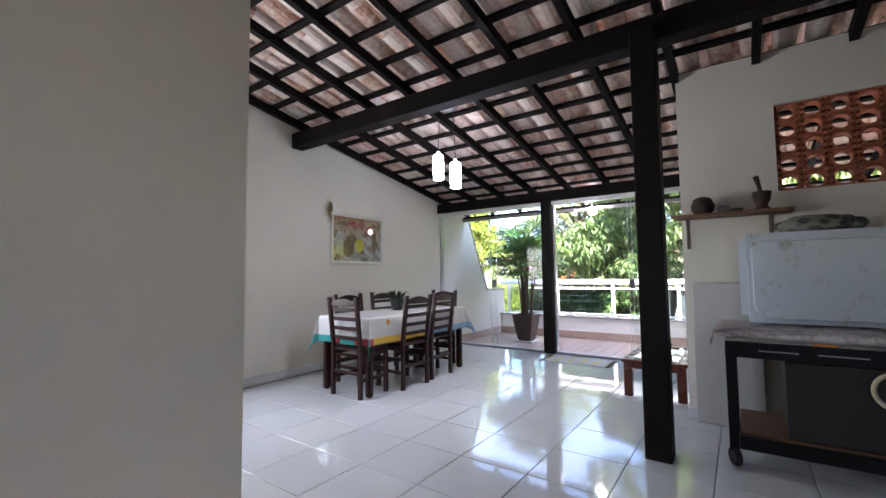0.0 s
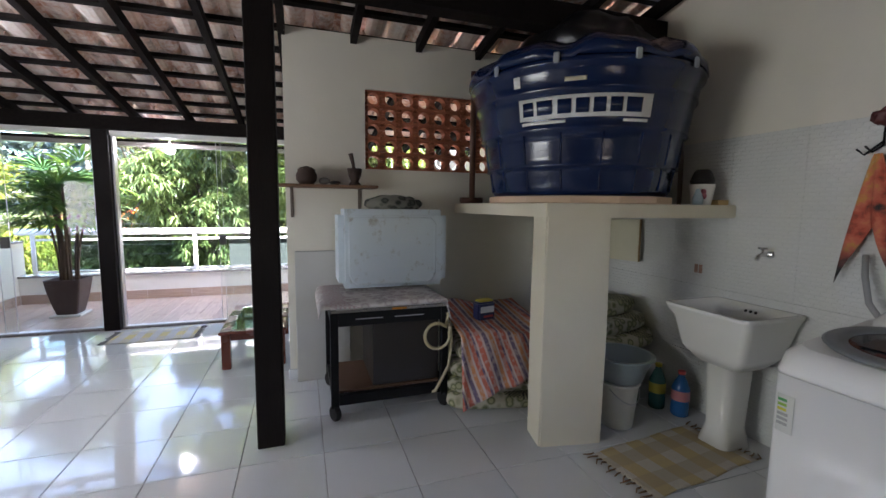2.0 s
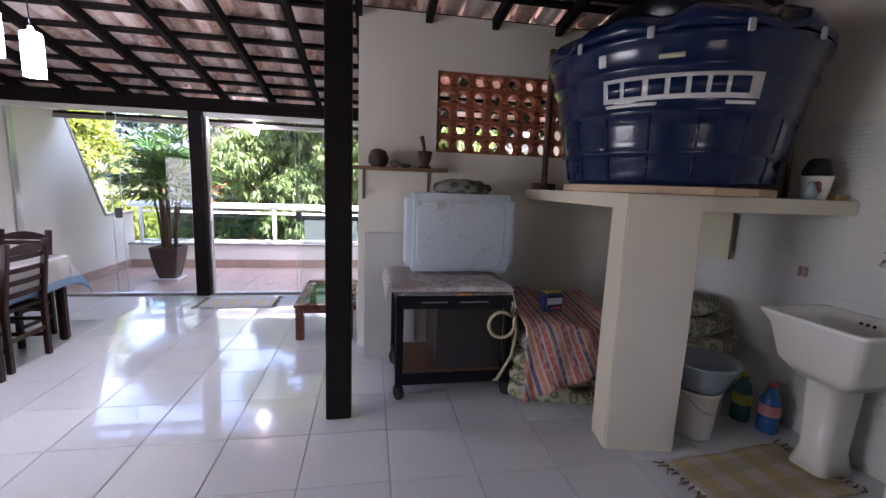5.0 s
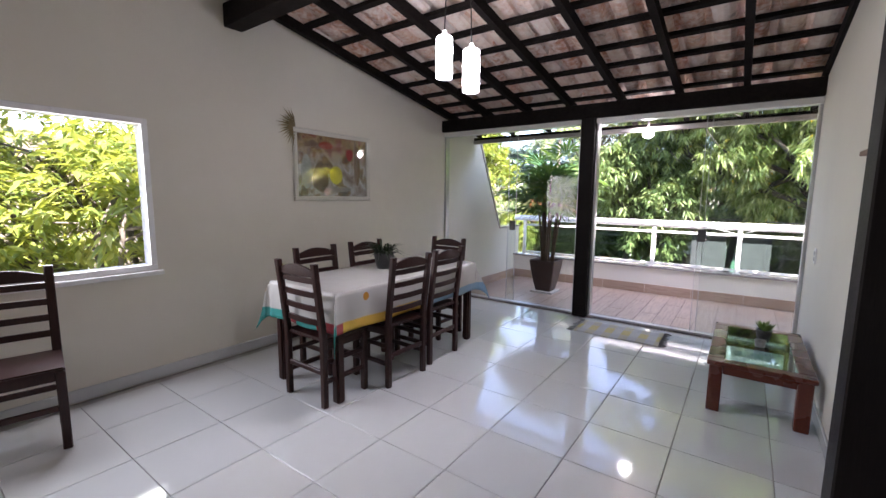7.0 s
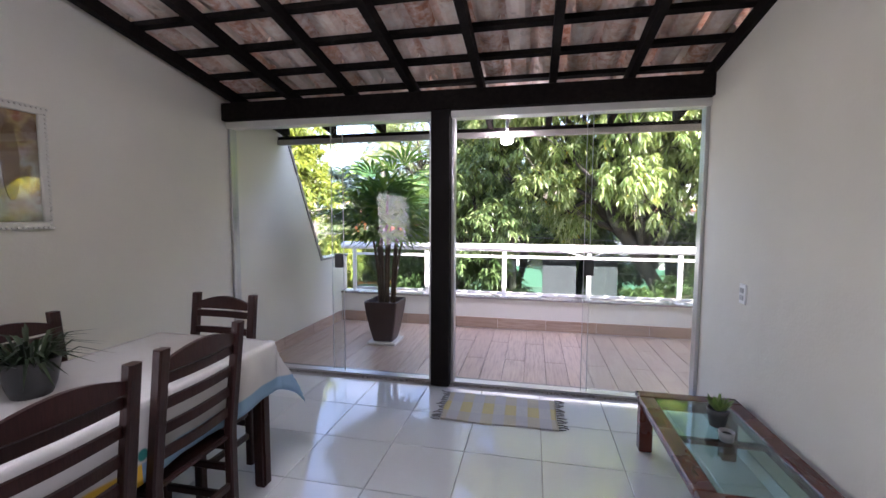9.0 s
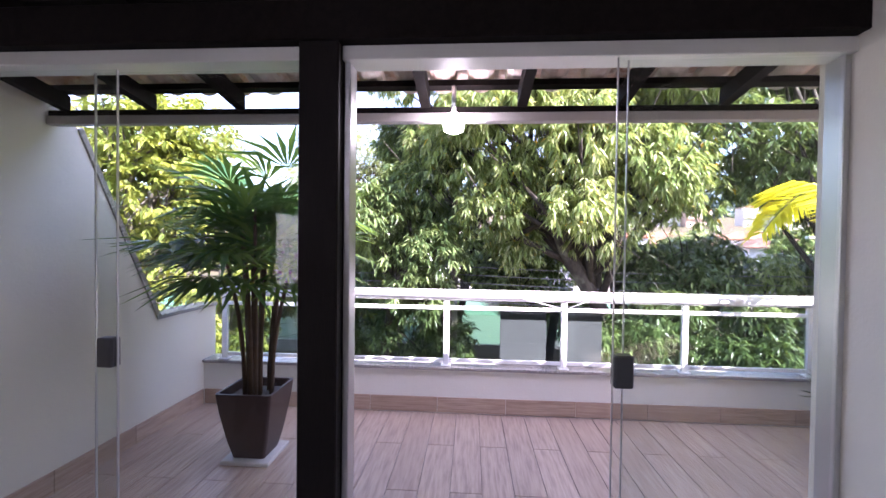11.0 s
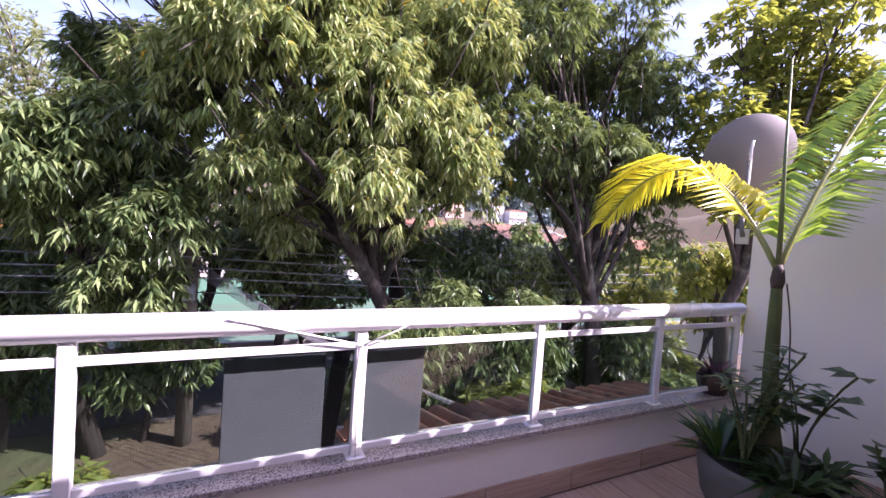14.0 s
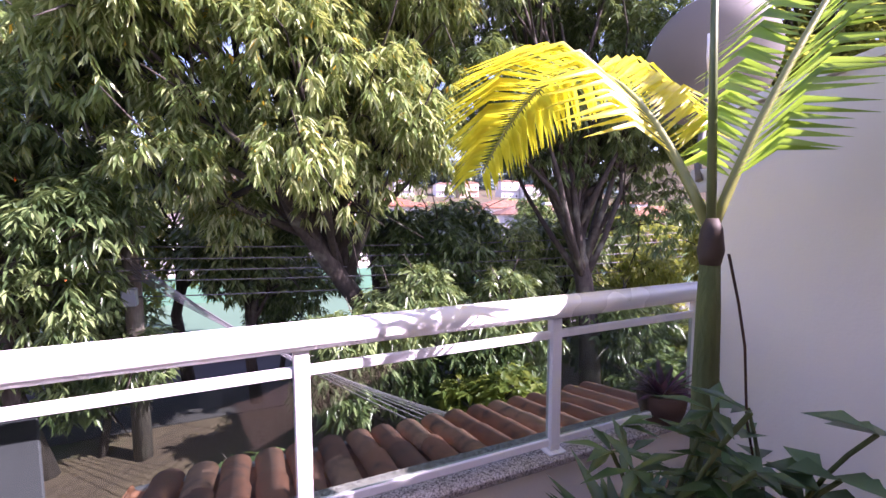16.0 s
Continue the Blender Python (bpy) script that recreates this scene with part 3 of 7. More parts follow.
# terrace railing
railing = thing("railing", "white aluminium terrace railing with smoked glass", "railing", kind="structure")
post_x = [-3.55, -2.493, -1.443, -0.384, 0.668, 1.717, 2.63]
for x in post_x:
    p = part("post", brick(x - 0.026, x + 0.026, YR - 0.02, YR + 0.02, 0.33, 0.925, 0.004), ALU_WHITE, railing)
    part("base_plate", brick(x - 0.045, x + 0.045, YR - 0.04, YR + 0.04, 0.322, 0.331, 0.002), ALU_WHITE, p)
bm = bmesh.new()
tube(bm, [(XL, YR, 0.97), (2.66, YR, 0.97)], 0.05, 20)
part("handrail", bm, ALU_WHITE, railing)
for x0, x1 in zip(post_x, post_x[1:]):
    part("upper_rail", brick(x0 + 0.026, x1 - 0.026, YR - 0.012, YR + 0.012, 0.835, 0.868, 0.003), ALU_WHITE, railing)
    part("lower_rail", brick(x0 + 0.026, x1 - 0.026, YR - 0.012, YR + 0.012, 0.352, 0.385, 0.003), ALU_WHITE, railing)
    g = part("pane", brick(x0 + 0.03, x1 - 0.03, YR - 0.004, YR + 0.004, 0.387, 0.833), GLASS_RAIL, railing)
    g.visible_shadow = False

# ---- outside: plants, ground, street ----
def leaf_mesh(name, bases, dirs, ups, length, width, bend, material):
    """Many blades in one mesh: four faces each, folded along the rib and bent at the tip."""
    n = len(bases)
    d = dirs / np.linalg.norm(dirs, axis=1, keepdims=True)
    side = np.cross(d, ups)
    side /= np.linalg.norm(side, axis=1, keepdims=True) + 1e-9
    up = np.cross(side, d)
    L, W, B = (np.broadcast_to(np.asarray(v, float), (n,))[:, None] for v in (length, width, bend))
    mid = bases + d * L * 0.45
    down = np.array([0.0, 0.0, -1.0])
    co = np.empty((n, 5, 3))
    co[:, 0] = bases
    co[:, 1] = mid + side * W * 0.5 + up * W * 0.12
    co[:, 2] = mid - up * W * 0.10
    co[:, 3] = mid - side * W * 0.5 + up * W * 0.12
    co[:, 4] = bases + d * L + down * L * B
    tri = np.array([(0, 1, 2), (0, 2, 3), (1, 4, 2), (2, 4, 3)])
    idx = (np.arange(n)[:, None, None] * 5 + tri[None]).reshape(-1)
    me = bpy.data.meshes.new(name)
    me.vertices.add(n * 5)
    me.vertices.foreach_set("co", co.reshape(-1))
    me.loops.add(len(idx))
    me.loops.foreach_set("vertex_index", idx)
    me.polygons.add(n * 4)
    me.polygons.foreach_set("loop_start", np.arange(0, n * 12, 3))
    me.update(calc_edges=True)
    me.materials.append(material)
    return me


def crown_leaves(rs, centre, axes, lobes, lobe_r, clusters, per, length, width, droop, tight=0.35):
    """Leaf rosettes on the shells of many lobes that make up a crown. Gives blades and the lobe centres."""
    c = rs.normal(size=(lobes, 3))
    c /= np.linalg.norm(c, axis=1, keepdims=True)
    c = np.asarray(centre) + c * np.asarray(axes) * rs.uniform(0.35, 0.95, (lobes, 1))
    r = rs.uniform(lobe_r[0], lobe_r[1], lobes)
    k = rs.integers(0, lobes, lobes * clusters)
    out = rs.normal(size=(len(k), 3)) + (0, 0, 0.25)
    out /= np.linalg.norm(out, axis=1, keepdims=True)
    at = c[k] + out * (r[k] * rs.uniform(0.55, 1.05, len(k)))[:, None] * (1, 1, 0.8)
    q = np.repeat(np.arange(len(k)), per)
    ang = rs.uniform(0, 2 * np.pi, len(q))
    d = np.stack([np.cos(ang), np.sin(ang), rs.uniform(-0.9, 0.35, len(q)) - droop], 1) + out[q] * tight * 1.6
    base = at[q] + rs.normal(size=(len(q), 3)) * 0.035
    ln = length * rs.uniform(0.65, 1.2, len(q))
    up = np.stack([rs.normal(0, 0.35, len(q)), rs.normal(0, 0.35, len(q)), np.ones(len(q))], 1)
    return (base, d, up, ln, width * ln / length, rs.uniform(0.05, 0.3, len(q))), c


# mango leaf colours carry the pale sunlit and deep shaded tones
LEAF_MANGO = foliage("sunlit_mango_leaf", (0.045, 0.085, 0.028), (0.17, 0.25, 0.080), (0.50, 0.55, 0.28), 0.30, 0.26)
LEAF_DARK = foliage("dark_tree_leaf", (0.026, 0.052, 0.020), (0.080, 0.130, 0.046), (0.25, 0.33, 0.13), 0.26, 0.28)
LEAF_LIGHT = foliage("light_tree_leaf", (0.07, 0.12, 0.03), (0.16, 0.22, 0.05), (0.34, 0.36, 0.08), 0.45, 0.4)
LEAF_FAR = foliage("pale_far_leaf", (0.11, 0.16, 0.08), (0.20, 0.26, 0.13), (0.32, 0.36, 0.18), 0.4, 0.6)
LEAF_YELLOW = foliage("yellow_flower", (0.5, 0.3, 0.02), (0.7, 0.45, 0.03), (0.8, 0.6, 0.08), 0.3, 0.6)
LEAF_ORANGE = foliage("orange_flower", (0.6, 0.10, 0.01), (0.75, 0.17, 0.02), (0.8, 0.28, 0.04), 0.35, 0.6)
# the yellow of sun shining through is put into this frond's colour
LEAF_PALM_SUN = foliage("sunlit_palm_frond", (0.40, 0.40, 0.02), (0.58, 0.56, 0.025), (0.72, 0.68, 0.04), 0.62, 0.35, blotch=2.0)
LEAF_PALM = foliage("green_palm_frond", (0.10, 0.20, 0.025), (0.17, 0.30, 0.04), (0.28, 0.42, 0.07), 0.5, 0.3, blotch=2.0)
LEAF_RHAPIS = foliage("lady_palm_leaf", (0.028, 0.085, 0.040), (0.055, 0.14, 0.052), (0.18, 0.29, 0.06), 0.32, 0.25, blotch=1.4)
LEAF_POT = foliage("potted_plant_leaf", (0.012, 0.040, 0.014), (0.028, 0.080, 0.022), (0.07, 0.13, 0.04), 0.25, 0.3, blotch=3.0)
LEAF_PURPLE = foliage("purple_bromeliad_leaf", (0.09, 0.03, 0.08), (0.16, 0.06, 0.13), (0.22, 0.13, 0.17), 0.25, 0.4, blotch=4.0)
BARK_DARK = bark("dark_tree_bark", (0.055, 0.045, 0.035))
BARK_GREY = bark("grey_tree_bark", (0.13, 0.115, 0.09))
BARK_PALM = bark("ringed_palm_stem", (0.085, 0.115, 0.03))
GROUND_Z = -3.6


def tree(label, base, centre, axes, lobes, lobe_r, clusters, per, length, width, droop, leaf, wood, seed, girth=0.22, category="tree", lean=0.3, blossom=None, name="tree"):
    rs = np.random.default_rng(seed)
    t = thing(name, label, category, base)
    blades, centres = crown_leaves(rs, centre, axes, lobes, lobe_r, clusters, per, length, width, droop)
    o = np.asarray(base, float)
    me = leaf_mesh("crown", blades[0] - o, *blades[1:], leaf)
    ob = new("crown", me)
    ob.parent = t
    if blossom:
        pick = rs.random(len(blades[0])) < 0.02
        b = [v[pick] if isinstance(v, np.ndarray) else v for v in blades]
        fl = new("blossom", leaf_mesh("blossom", b[0] - o, b[1], b[2], b[3] * 0.6, b[4] * 1.6, b[5], blossom))
        fl.parent = t
    bm = bmesh.new()
    top = Vector(centre) - Vector(base) - Vector((0, 0, axes[2] * 0.45))
    fork = [Vector((0, 0, -0.3)), Vector((rs.normal(0, lean), rs.normal(0, lean) * 0.5, top.z * 0.45)), top * 0.7 + Vector((0, 0, top.z * 0.1)), top]
    tube(bm, fork, [girth * 1.35, girth, girth * 0.85, girth * 0.6], 9)
    part("trunk", bm, wood, t)
    bm = bmesh.new()
    for i, c in enumerate(centres):
        a = fork[1].lerp(fork[3], rs.uniform(0.15, 0.9))
        e = Vector(c - o)
        mid = a.lerp(e, 0.5) + Vector((rs.normal(0, 0.25), rs.normal(0, 0.25), rs.uniform(-0.1, 0.45)))
        tube(bm, [a, a.lerp(mid, 0.5) + Vector((rs.normal(0, 0.08), 0, 0.05)), mid, e], [girth * 0.42, girth * 0.34, girth * 0.25, 0.02], 6)
        for _ in range(4):
            tip = e + Vector(rs.normal(size=3)) * lobe_r[1] * 0.6
            tube(bm, [mid.lerp(e, rs.uniform(0.2, 0.9)), e.lerp(tip, 0.5), tip], [0.028, 0.018, 0.008], 4)
    tagged(part("limb", bm, wood, t), kind="stuff")
    return t


G = GROUND_Z
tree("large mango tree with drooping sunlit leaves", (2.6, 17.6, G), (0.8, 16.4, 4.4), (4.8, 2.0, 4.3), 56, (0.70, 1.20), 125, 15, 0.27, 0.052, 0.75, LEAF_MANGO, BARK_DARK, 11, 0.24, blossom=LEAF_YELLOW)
tree("smaller dark leafy tree beside the mango", (-3.2, 17.6, G), (-3.2, 17.0, 2.7), (1.8, 1.4, 3.3), 19, (0.7, 1.0), 125, 14, 0.26, 0.055, 0.6, LEAF_DARK, BARK_DARK, 12, 0.15)
tree("tall dark green tree over the street", (7.7, 15.0, G), (7.6, 16.0, 4.6), (3.8, 2.0, 4.9), 42, (0.80, 1.30), 105, 15, 0.25, 0.055, 0.6, LEAF_DARK, BARK_DARK, 13, 0.22)
tree("high dark tree standing behind the mango", (4.4, 20.6, G), (3.8, 20.2, 8.4), (6.2, 2.2, 4.4), 40, (1.1, 1.7), 85, 13, 0.28, 0.065, 0.6, LEAF_DARK, BARK_DARK, 14, 0.26)
tree("bushy bright green tree by the neighbour wall", (-9.6, 15.4, G), (-9.6, 15.2, 2.6), (2.6, 2.2, 3.4), 20, (0.8, 1.3), 110, 10, 0.22, 0.09, 0.2, LEAF_LIGHT, BARK_GREY, 15, 0.2)
tree("spreading almond tree with yellowing broad leaves", (11.4, 13.8, G), (11.6, 13.0, 5.2), (3.0, 2.2, 3.3), 20, (0.8, 1.2), 80, 10, 0.24, 0.13, 0.1, LEAF_LIGHT, BARK_DARK, 16, 0.18)
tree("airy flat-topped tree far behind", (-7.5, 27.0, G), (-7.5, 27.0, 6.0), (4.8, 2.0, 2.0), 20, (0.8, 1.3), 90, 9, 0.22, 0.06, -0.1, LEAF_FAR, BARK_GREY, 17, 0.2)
tree("pale green bushy tree behind the street", (-4.6, 22.0, G), (-4.6, 22.0, 0.2), (3.2, 1.6, 2.6), 20, (0.7, 1.2), 90, 9, 0.22, 0.07, 0.1, LEAF_LIGHT, BARK_GREY, 18, 0.12)
tree("tree with orange blossom beyond the street", (-6.6, 24.5, G), (-6.6, 24.0, 1.6), (1.8, 1.2, 2.2), 9, (0.6, 0.9), 60, 9, 0.18, 0.09, 0.0, LEAF_ORANGE, BARK_GREY, 19, 0.14)
tree("light green garden tree outside the window", (-7.6, 4.4, G), (-7.4, 4.0, 1.0), (1.7, 3.4, 2.2), 26, (0.7, 1.1), 100, 10, 0.20, 0.06, 0.1, LEAF_LIGHT, BARK_GREY, 20, 0.15)
tree("leafy tree hanging over the far pavement", (4.4, 18.6, G), (4.6, 18.0, 0.4), (2.4, 1.0, 2.0), 15, (0.6, 0.95), 100, 11, 0.27, 0.075, 0.7, LEAF_DARK, BARK_DARK, 21, 0.13)
tree("leafy dark tree between the trunks", (0.4, 19.4, G), (0.4, 19.2, 0.5), (1.9, 0.9, 2.0), 12, (0.6, 0.9), 90, 11, 0.27, 0.075, 0.6, LEAF_DARK, BARK_DARK, 24, 0.13)
tree("leafy dark tree near the street corner", (9.6, 18.6, G), (9.6, 18.2, 0.2), (1.8, 1.0, 1.7), 10, (0.6, 0.9), 90, 11, 0.27, 0.075, 0.6, LEAF_DARK, BARK_DARK, 25, 0.13)
tree("half bare dark tree over the far street", (-1.4, 21.5, G), (-1.2, 21.2, 2.2), (2.2, 1.0, 2.4), 11, (0.6, 0.9), 70, 10, 0.27, 0.07, 0.5, LEAF_DARK, BARK_DARK, 26, 0.14)
tree("yellow flowering shrub by the court fence", (13.5, 18.5, G), (13.5, 18.5, -0.6), (2.6, 1.5, 1.8), 12, (0.6, 1.0), 80, 9, 0.2, 0.08, 0.1, LEAF_LIGHT, BARK_GREY, 22, 0.1, blossom=LEAF_YELLOW)
tree("dark tree at the far end of the street", (-6.2, 19.6, G), (-6.2, 19.4, 0.6), (2.2, 1.2, 2.6), 14, (0.6, 1.0), 90, 10, 0.26, 0.07, 0.5, LEAF_DARK, BARK_GREY, 23, 0.13)
for i, (x, y, rx, rz) in enumerate(((-2.4, 14.2, 0.9, 0.7), (0.8, 13.8, 1.0, 0.7), (4.6, 14.6, 1.3, 0.9), (7.8, 13.4, 1.2, 1.0), (10.5, 15.2, 1.4, 1.1), (-5.4, 14.4, 1.2, 1.1), (6.4, 18.0, 1.1, 1.2))):
    tree("low leafy bush on the verge below the terrace", (x, y, G), (x, y, G + rz * 1.2), (rx, 0.7, rz), 6, (0.4, 0.65), 80, 9, 0.26, 0.10, 0.1, LEAF_DARK if i % 2 else LEAF_LIGHT, BARK_GREY, 40 + i, 0.05, "bush", 0.1, name="bush")


# undergrowth between the street and the terrace
for i, (x, y, z, rx, ry, rz, leaf) in enumerate((
        (-8.2, 17.8, -0.8, 1.6, 1.0, 1.8, LEAF_LIGHT), (-5.0, 18.4, -1.3, 1.5, 0.9, 1.7, LEAF_DARK), (-2.6, 18.0, -1.2, 1.4, 0.8, 1.7, LEAF_DARK),
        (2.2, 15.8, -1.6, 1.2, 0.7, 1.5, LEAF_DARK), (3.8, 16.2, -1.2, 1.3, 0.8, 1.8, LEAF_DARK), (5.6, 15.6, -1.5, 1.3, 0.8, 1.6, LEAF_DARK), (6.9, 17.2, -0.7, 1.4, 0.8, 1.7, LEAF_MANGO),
        (8.6, 15.2, -1.7, 1.2, 0.9, 1.4, LEAF_DARK), (11.4, 17.0, -1.1, 1.8, 1.0, 1.5, LEAF_LIGHT), (1.0, 21.0, -0.6, 2.2, 1.0, 2.0, LEAF_DARK), (6.4, 21.6, -0.4, 2.4, 1.0, 2.0, LEAF_DARK), (12.6, 22.5, -0.6, 2.8, 1.2, 2.0, LEAF_LIGHT),
        # last three are added to darken the bright ground behind the rail glass
        (13.0, 15.2, 0.3, 1.3, 1.3, 1.6, LEAF_LIGHT), (-4.6, 12.0, -2.4, 1.1, 0.6, 0.9, LEAF_DARK), (-2.9, 12.2, -2.5, 1.1, 0.6, 0.8, LEAF_DARK), (-1.2, 12.4, -2.6, 1.0, 0.6, 0.7, LEAF_DARK))):
    tree("leafy young tree in the undergrowth below the terrace", (x, y, G), (x, y, z), (rx, ry, rz), 13, (0.45, 0.75), 75, 11, 0.24, 0.055, 0.5, leaf, BARK_DARK, 120 + i, 0.07)
for i, (x, y, h) in enumerate(((-16, 37, 2.0), (-8, 39, 3.2), (0, 37, 2.2), (8, 38, 2.8), (15, 36.5, 2.4), (22, 36, 3.2), (29, 34, 2.0), (34, 31, 2.6))):
    tree("round dark garden tree between the far houses", (x, y, G), (x, y, h - 2.4), (3.2, 1.4, 2.0), 14, (0.8, 1.3), 60, 9, 0.42, 0.16, 0.2, LEAF_DARK if i % 2 else LEAF_FAR, BARK_GREY, 140 + i, 0.14)


def frond(points, count, length, width, droop, rs, spread=1.0, lift=0.25):
    """Blades along a curved midrib, on both sides."""
    pts = np.array(points, float)
    seg = np.linspace(0.12, 1.0, count)
    par = np.linspace(0, 1, len(pts))
    at = np.stack([np.interp(seg, par, pts[:, i]) for i in range(3)], 1)
    tan = np.gradient(at, axis=0)
    tan /= np.linalg.norm(tan, axis=1, keepdims=True)
    side = np.cross(tan, (0, 0, 1.0))
    side /= np.linalg.norm(side, axis=1, keepdims=True) + 1e-9
    up = np.cross(side, tan)
    bases, dirs, ups, lens = [], [], [], []
    for s in (-1, 1):
        k = np.sin(np.clip(seg * 1.05, 0, 1) * np.pi * 0.86 + 0.30)
        d = side * s * spread + tan * 0.55 + up * lift + rs.normal(0, 0.06, at.shape)
        bases.append(at)
        dirs.append(d)
        ups.append(up + rs.normal(0, 0.15, at.shape))
        lens.append(length * (0.35 + 0.75 * k))
    return np.concatenate(bases), np.concatenate(dirs), np.concatenate(ups), np.concatenate(lens), width, droop


def bezier(a, b, c, n=14):
    a, b, c = Vector(a), Vector(b), Vector(c)
    return [a * (1 - t) ** 2 + b * 2 * t * (1 - t) + c * t * t for t in (i / n for i in range(n + 1))]


# far palms
for i, (x, y, h) in enumerate(((-11.5, 22.0, 4.6), (-9.0, 24.5, 4.4), (-13.5, 25.0, 5.4))):
    rs = np.random.default_rng(60 + i)
    t = thing("palm_tree", "slender pale palm tree in the distance", "palm", (x, y, G), "palms beyond the street")
    bm = bmesh.new()
    tube(bm, [(0, 0, -0.2), (0.1, 0, (h - G) * 0.5), (0.2, 0, h - G)], [0.16, 0.12, 0.09], 8)
    part("trunk", bm, BARK_GREY, t)
    for k in range(11):
        a = k * 2.399 + rs.normal(0, 0.2)
        r = rs.uniform(1.5, 2.1)
        tip = Vector((0.2 + r * math.cos(a), r * math.sin(a), h - G + rs.uniform(-0.9, 0.9)))
        top = Vector((0.2, 0, h - G))
        line = bezier(top, top.lerp(tip, 0.5) + Vector((0, 0, 1.1)), tip)
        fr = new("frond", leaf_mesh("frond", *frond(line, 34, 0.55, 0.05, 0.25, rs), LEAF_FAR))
        fr.parent = t

# palm in the stone pot on the terrace
rs = np.random.default_rng(5)
palm = thing("palm_tree", "young areca palm growing in the round stone pot", "palm", (1.70, 8.36, 0.26))
bm = bmesh.new()
tube(bm, [(0.0, 0, -0.05), (0.0, 0, 0.12), (0.0, 0, 0.3), (-0.01, 0.01, 0.6), (0.0, 0.02, 0.85), (0.01, 0.03, 1.06)], [0.085, 0.075, 0.042, 0.034, 0.030, 0.022], 14)
part("trunk", bm, BARK_PALM, palm)
part("leaf_sheath", (lambda b: (lathe(b, [(0.026, 0.97), (0.034, 1.01), (0.027, 1.07), (0.015, 1.10)], 12, (0.005, 0.025, 0)), b)[1])(bmesh.new()), plain("brown_palm_sheath", (0.05, 0.035, 0.02), 0.7, 0, 0.3), palm)
top = Vector((0.01, 0.03, 1.06))
for name, mid, tip, leaf, count, ln, label in (
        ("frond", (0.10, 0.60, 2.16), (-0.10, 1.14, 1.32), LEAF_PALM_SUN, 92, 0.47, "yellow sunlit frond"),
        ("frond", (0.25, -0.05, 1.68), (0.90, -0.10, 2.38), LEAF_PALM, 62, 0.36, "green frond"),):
    line = bezier(top, top + Vector(mid) - Vector((0, 0, 1.06)), tip, 16)
    bm = bmesh.new()
    tube(bm, line, [0.016 - 0.012 * i / 16 for i in range(17)], 6)
    stalk = part(name, bm, plain("frond_stalk", (0.22, 0.24, 0.06), 0.4), palm, label)
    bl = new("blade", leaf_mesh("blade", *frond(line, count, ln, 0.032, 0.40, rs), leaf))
    bl.parent = stalk
bm = bmesh.new()
tube(bm, [top, (0.0, 0.04, 1.5), (-0.02, 0.05, 2.2)], [0.014, 0.011, 0.004], 6)
part("spear_leaf", bm, plain("spear_leaf_green", (0.10, 0.14, 0.04), 0.4), palm)

stone = thing("flower_pot", "round weathered grey cement pot on the terrace", "pot", (1.70, 8.34, ZT))
bm = bmesh.new()
lathe(bm, [(0.17, 0.0), (0.23, 0.03), (0.30, 0.16), (0.325, 0.30), (0.33, 0.385), (0.315, 0.395), (0.295, 0.38), (0.29, 0.30)], 36, caps=(True, True))
part("bowl", bm, plain("mossy_cement", (0.12, 0.118, 0.095), 0.9, 0, 0.35, 6, 0.5), stone)
bm = bmesh.new()
lathe(bm, [(0.285, 0.31), (0.18, 0.335), (0.05, 0.345)], 24)
part("soil", bm, plain("dark_potting_soil", (0.035, 0.025, 0.018), 0.95, 0, 0.4, 30, 0.8), stone)


def rosette(name, label, at, count, length, width, rise, leaf, seed, droop=0.3, category="plant", stem=0.0):
    """A clump of strap leaves from one foot."""
    rs = np.random.default_rng(seed)
    t = thing(name, label, category, at)
    a = rs.uniform(0, 2 * np.pi, count)
    d = np.stack([np.cos(a), np.sin(a), rs.uniform(rise[0], rise[1], count)], 1)
    base = np.stack([np.cos(a) * 0.02, np.sin(a) * 0.02, rs.uniform(0, 0.04 + stem, count)], 1)
    ob = new("leaves", leaf_mesh("leaves", base, d, np.tile((0, 0, 1.0), (count, 1)), length * rs.uniform(0.6, 1.1, count), width, droop, leaf))
    ob.parent = t
    return t


rosette("fern", "dark green strap-leaved plant in the stone pot", (1.55, 8.16, 0.24), 60, 0.36, 0.035, (0.2, 1.5), LEAF_POT, 71, 0.35)
rosette("fern", "dark green strap-leaved plant in the stone pot", (1.86, 8.16, 0.24), 40, 0.30, 0.035, (0.2, 1.3), LEAF_POT, 72, 0.35)
rosette("fern", "dark leafy plant at the palm's foot", (1.55, 8.50, 0.24), 46, 0.40, 0.05, (0.4, 1.9), LEAF_POT, 73, 0.25)


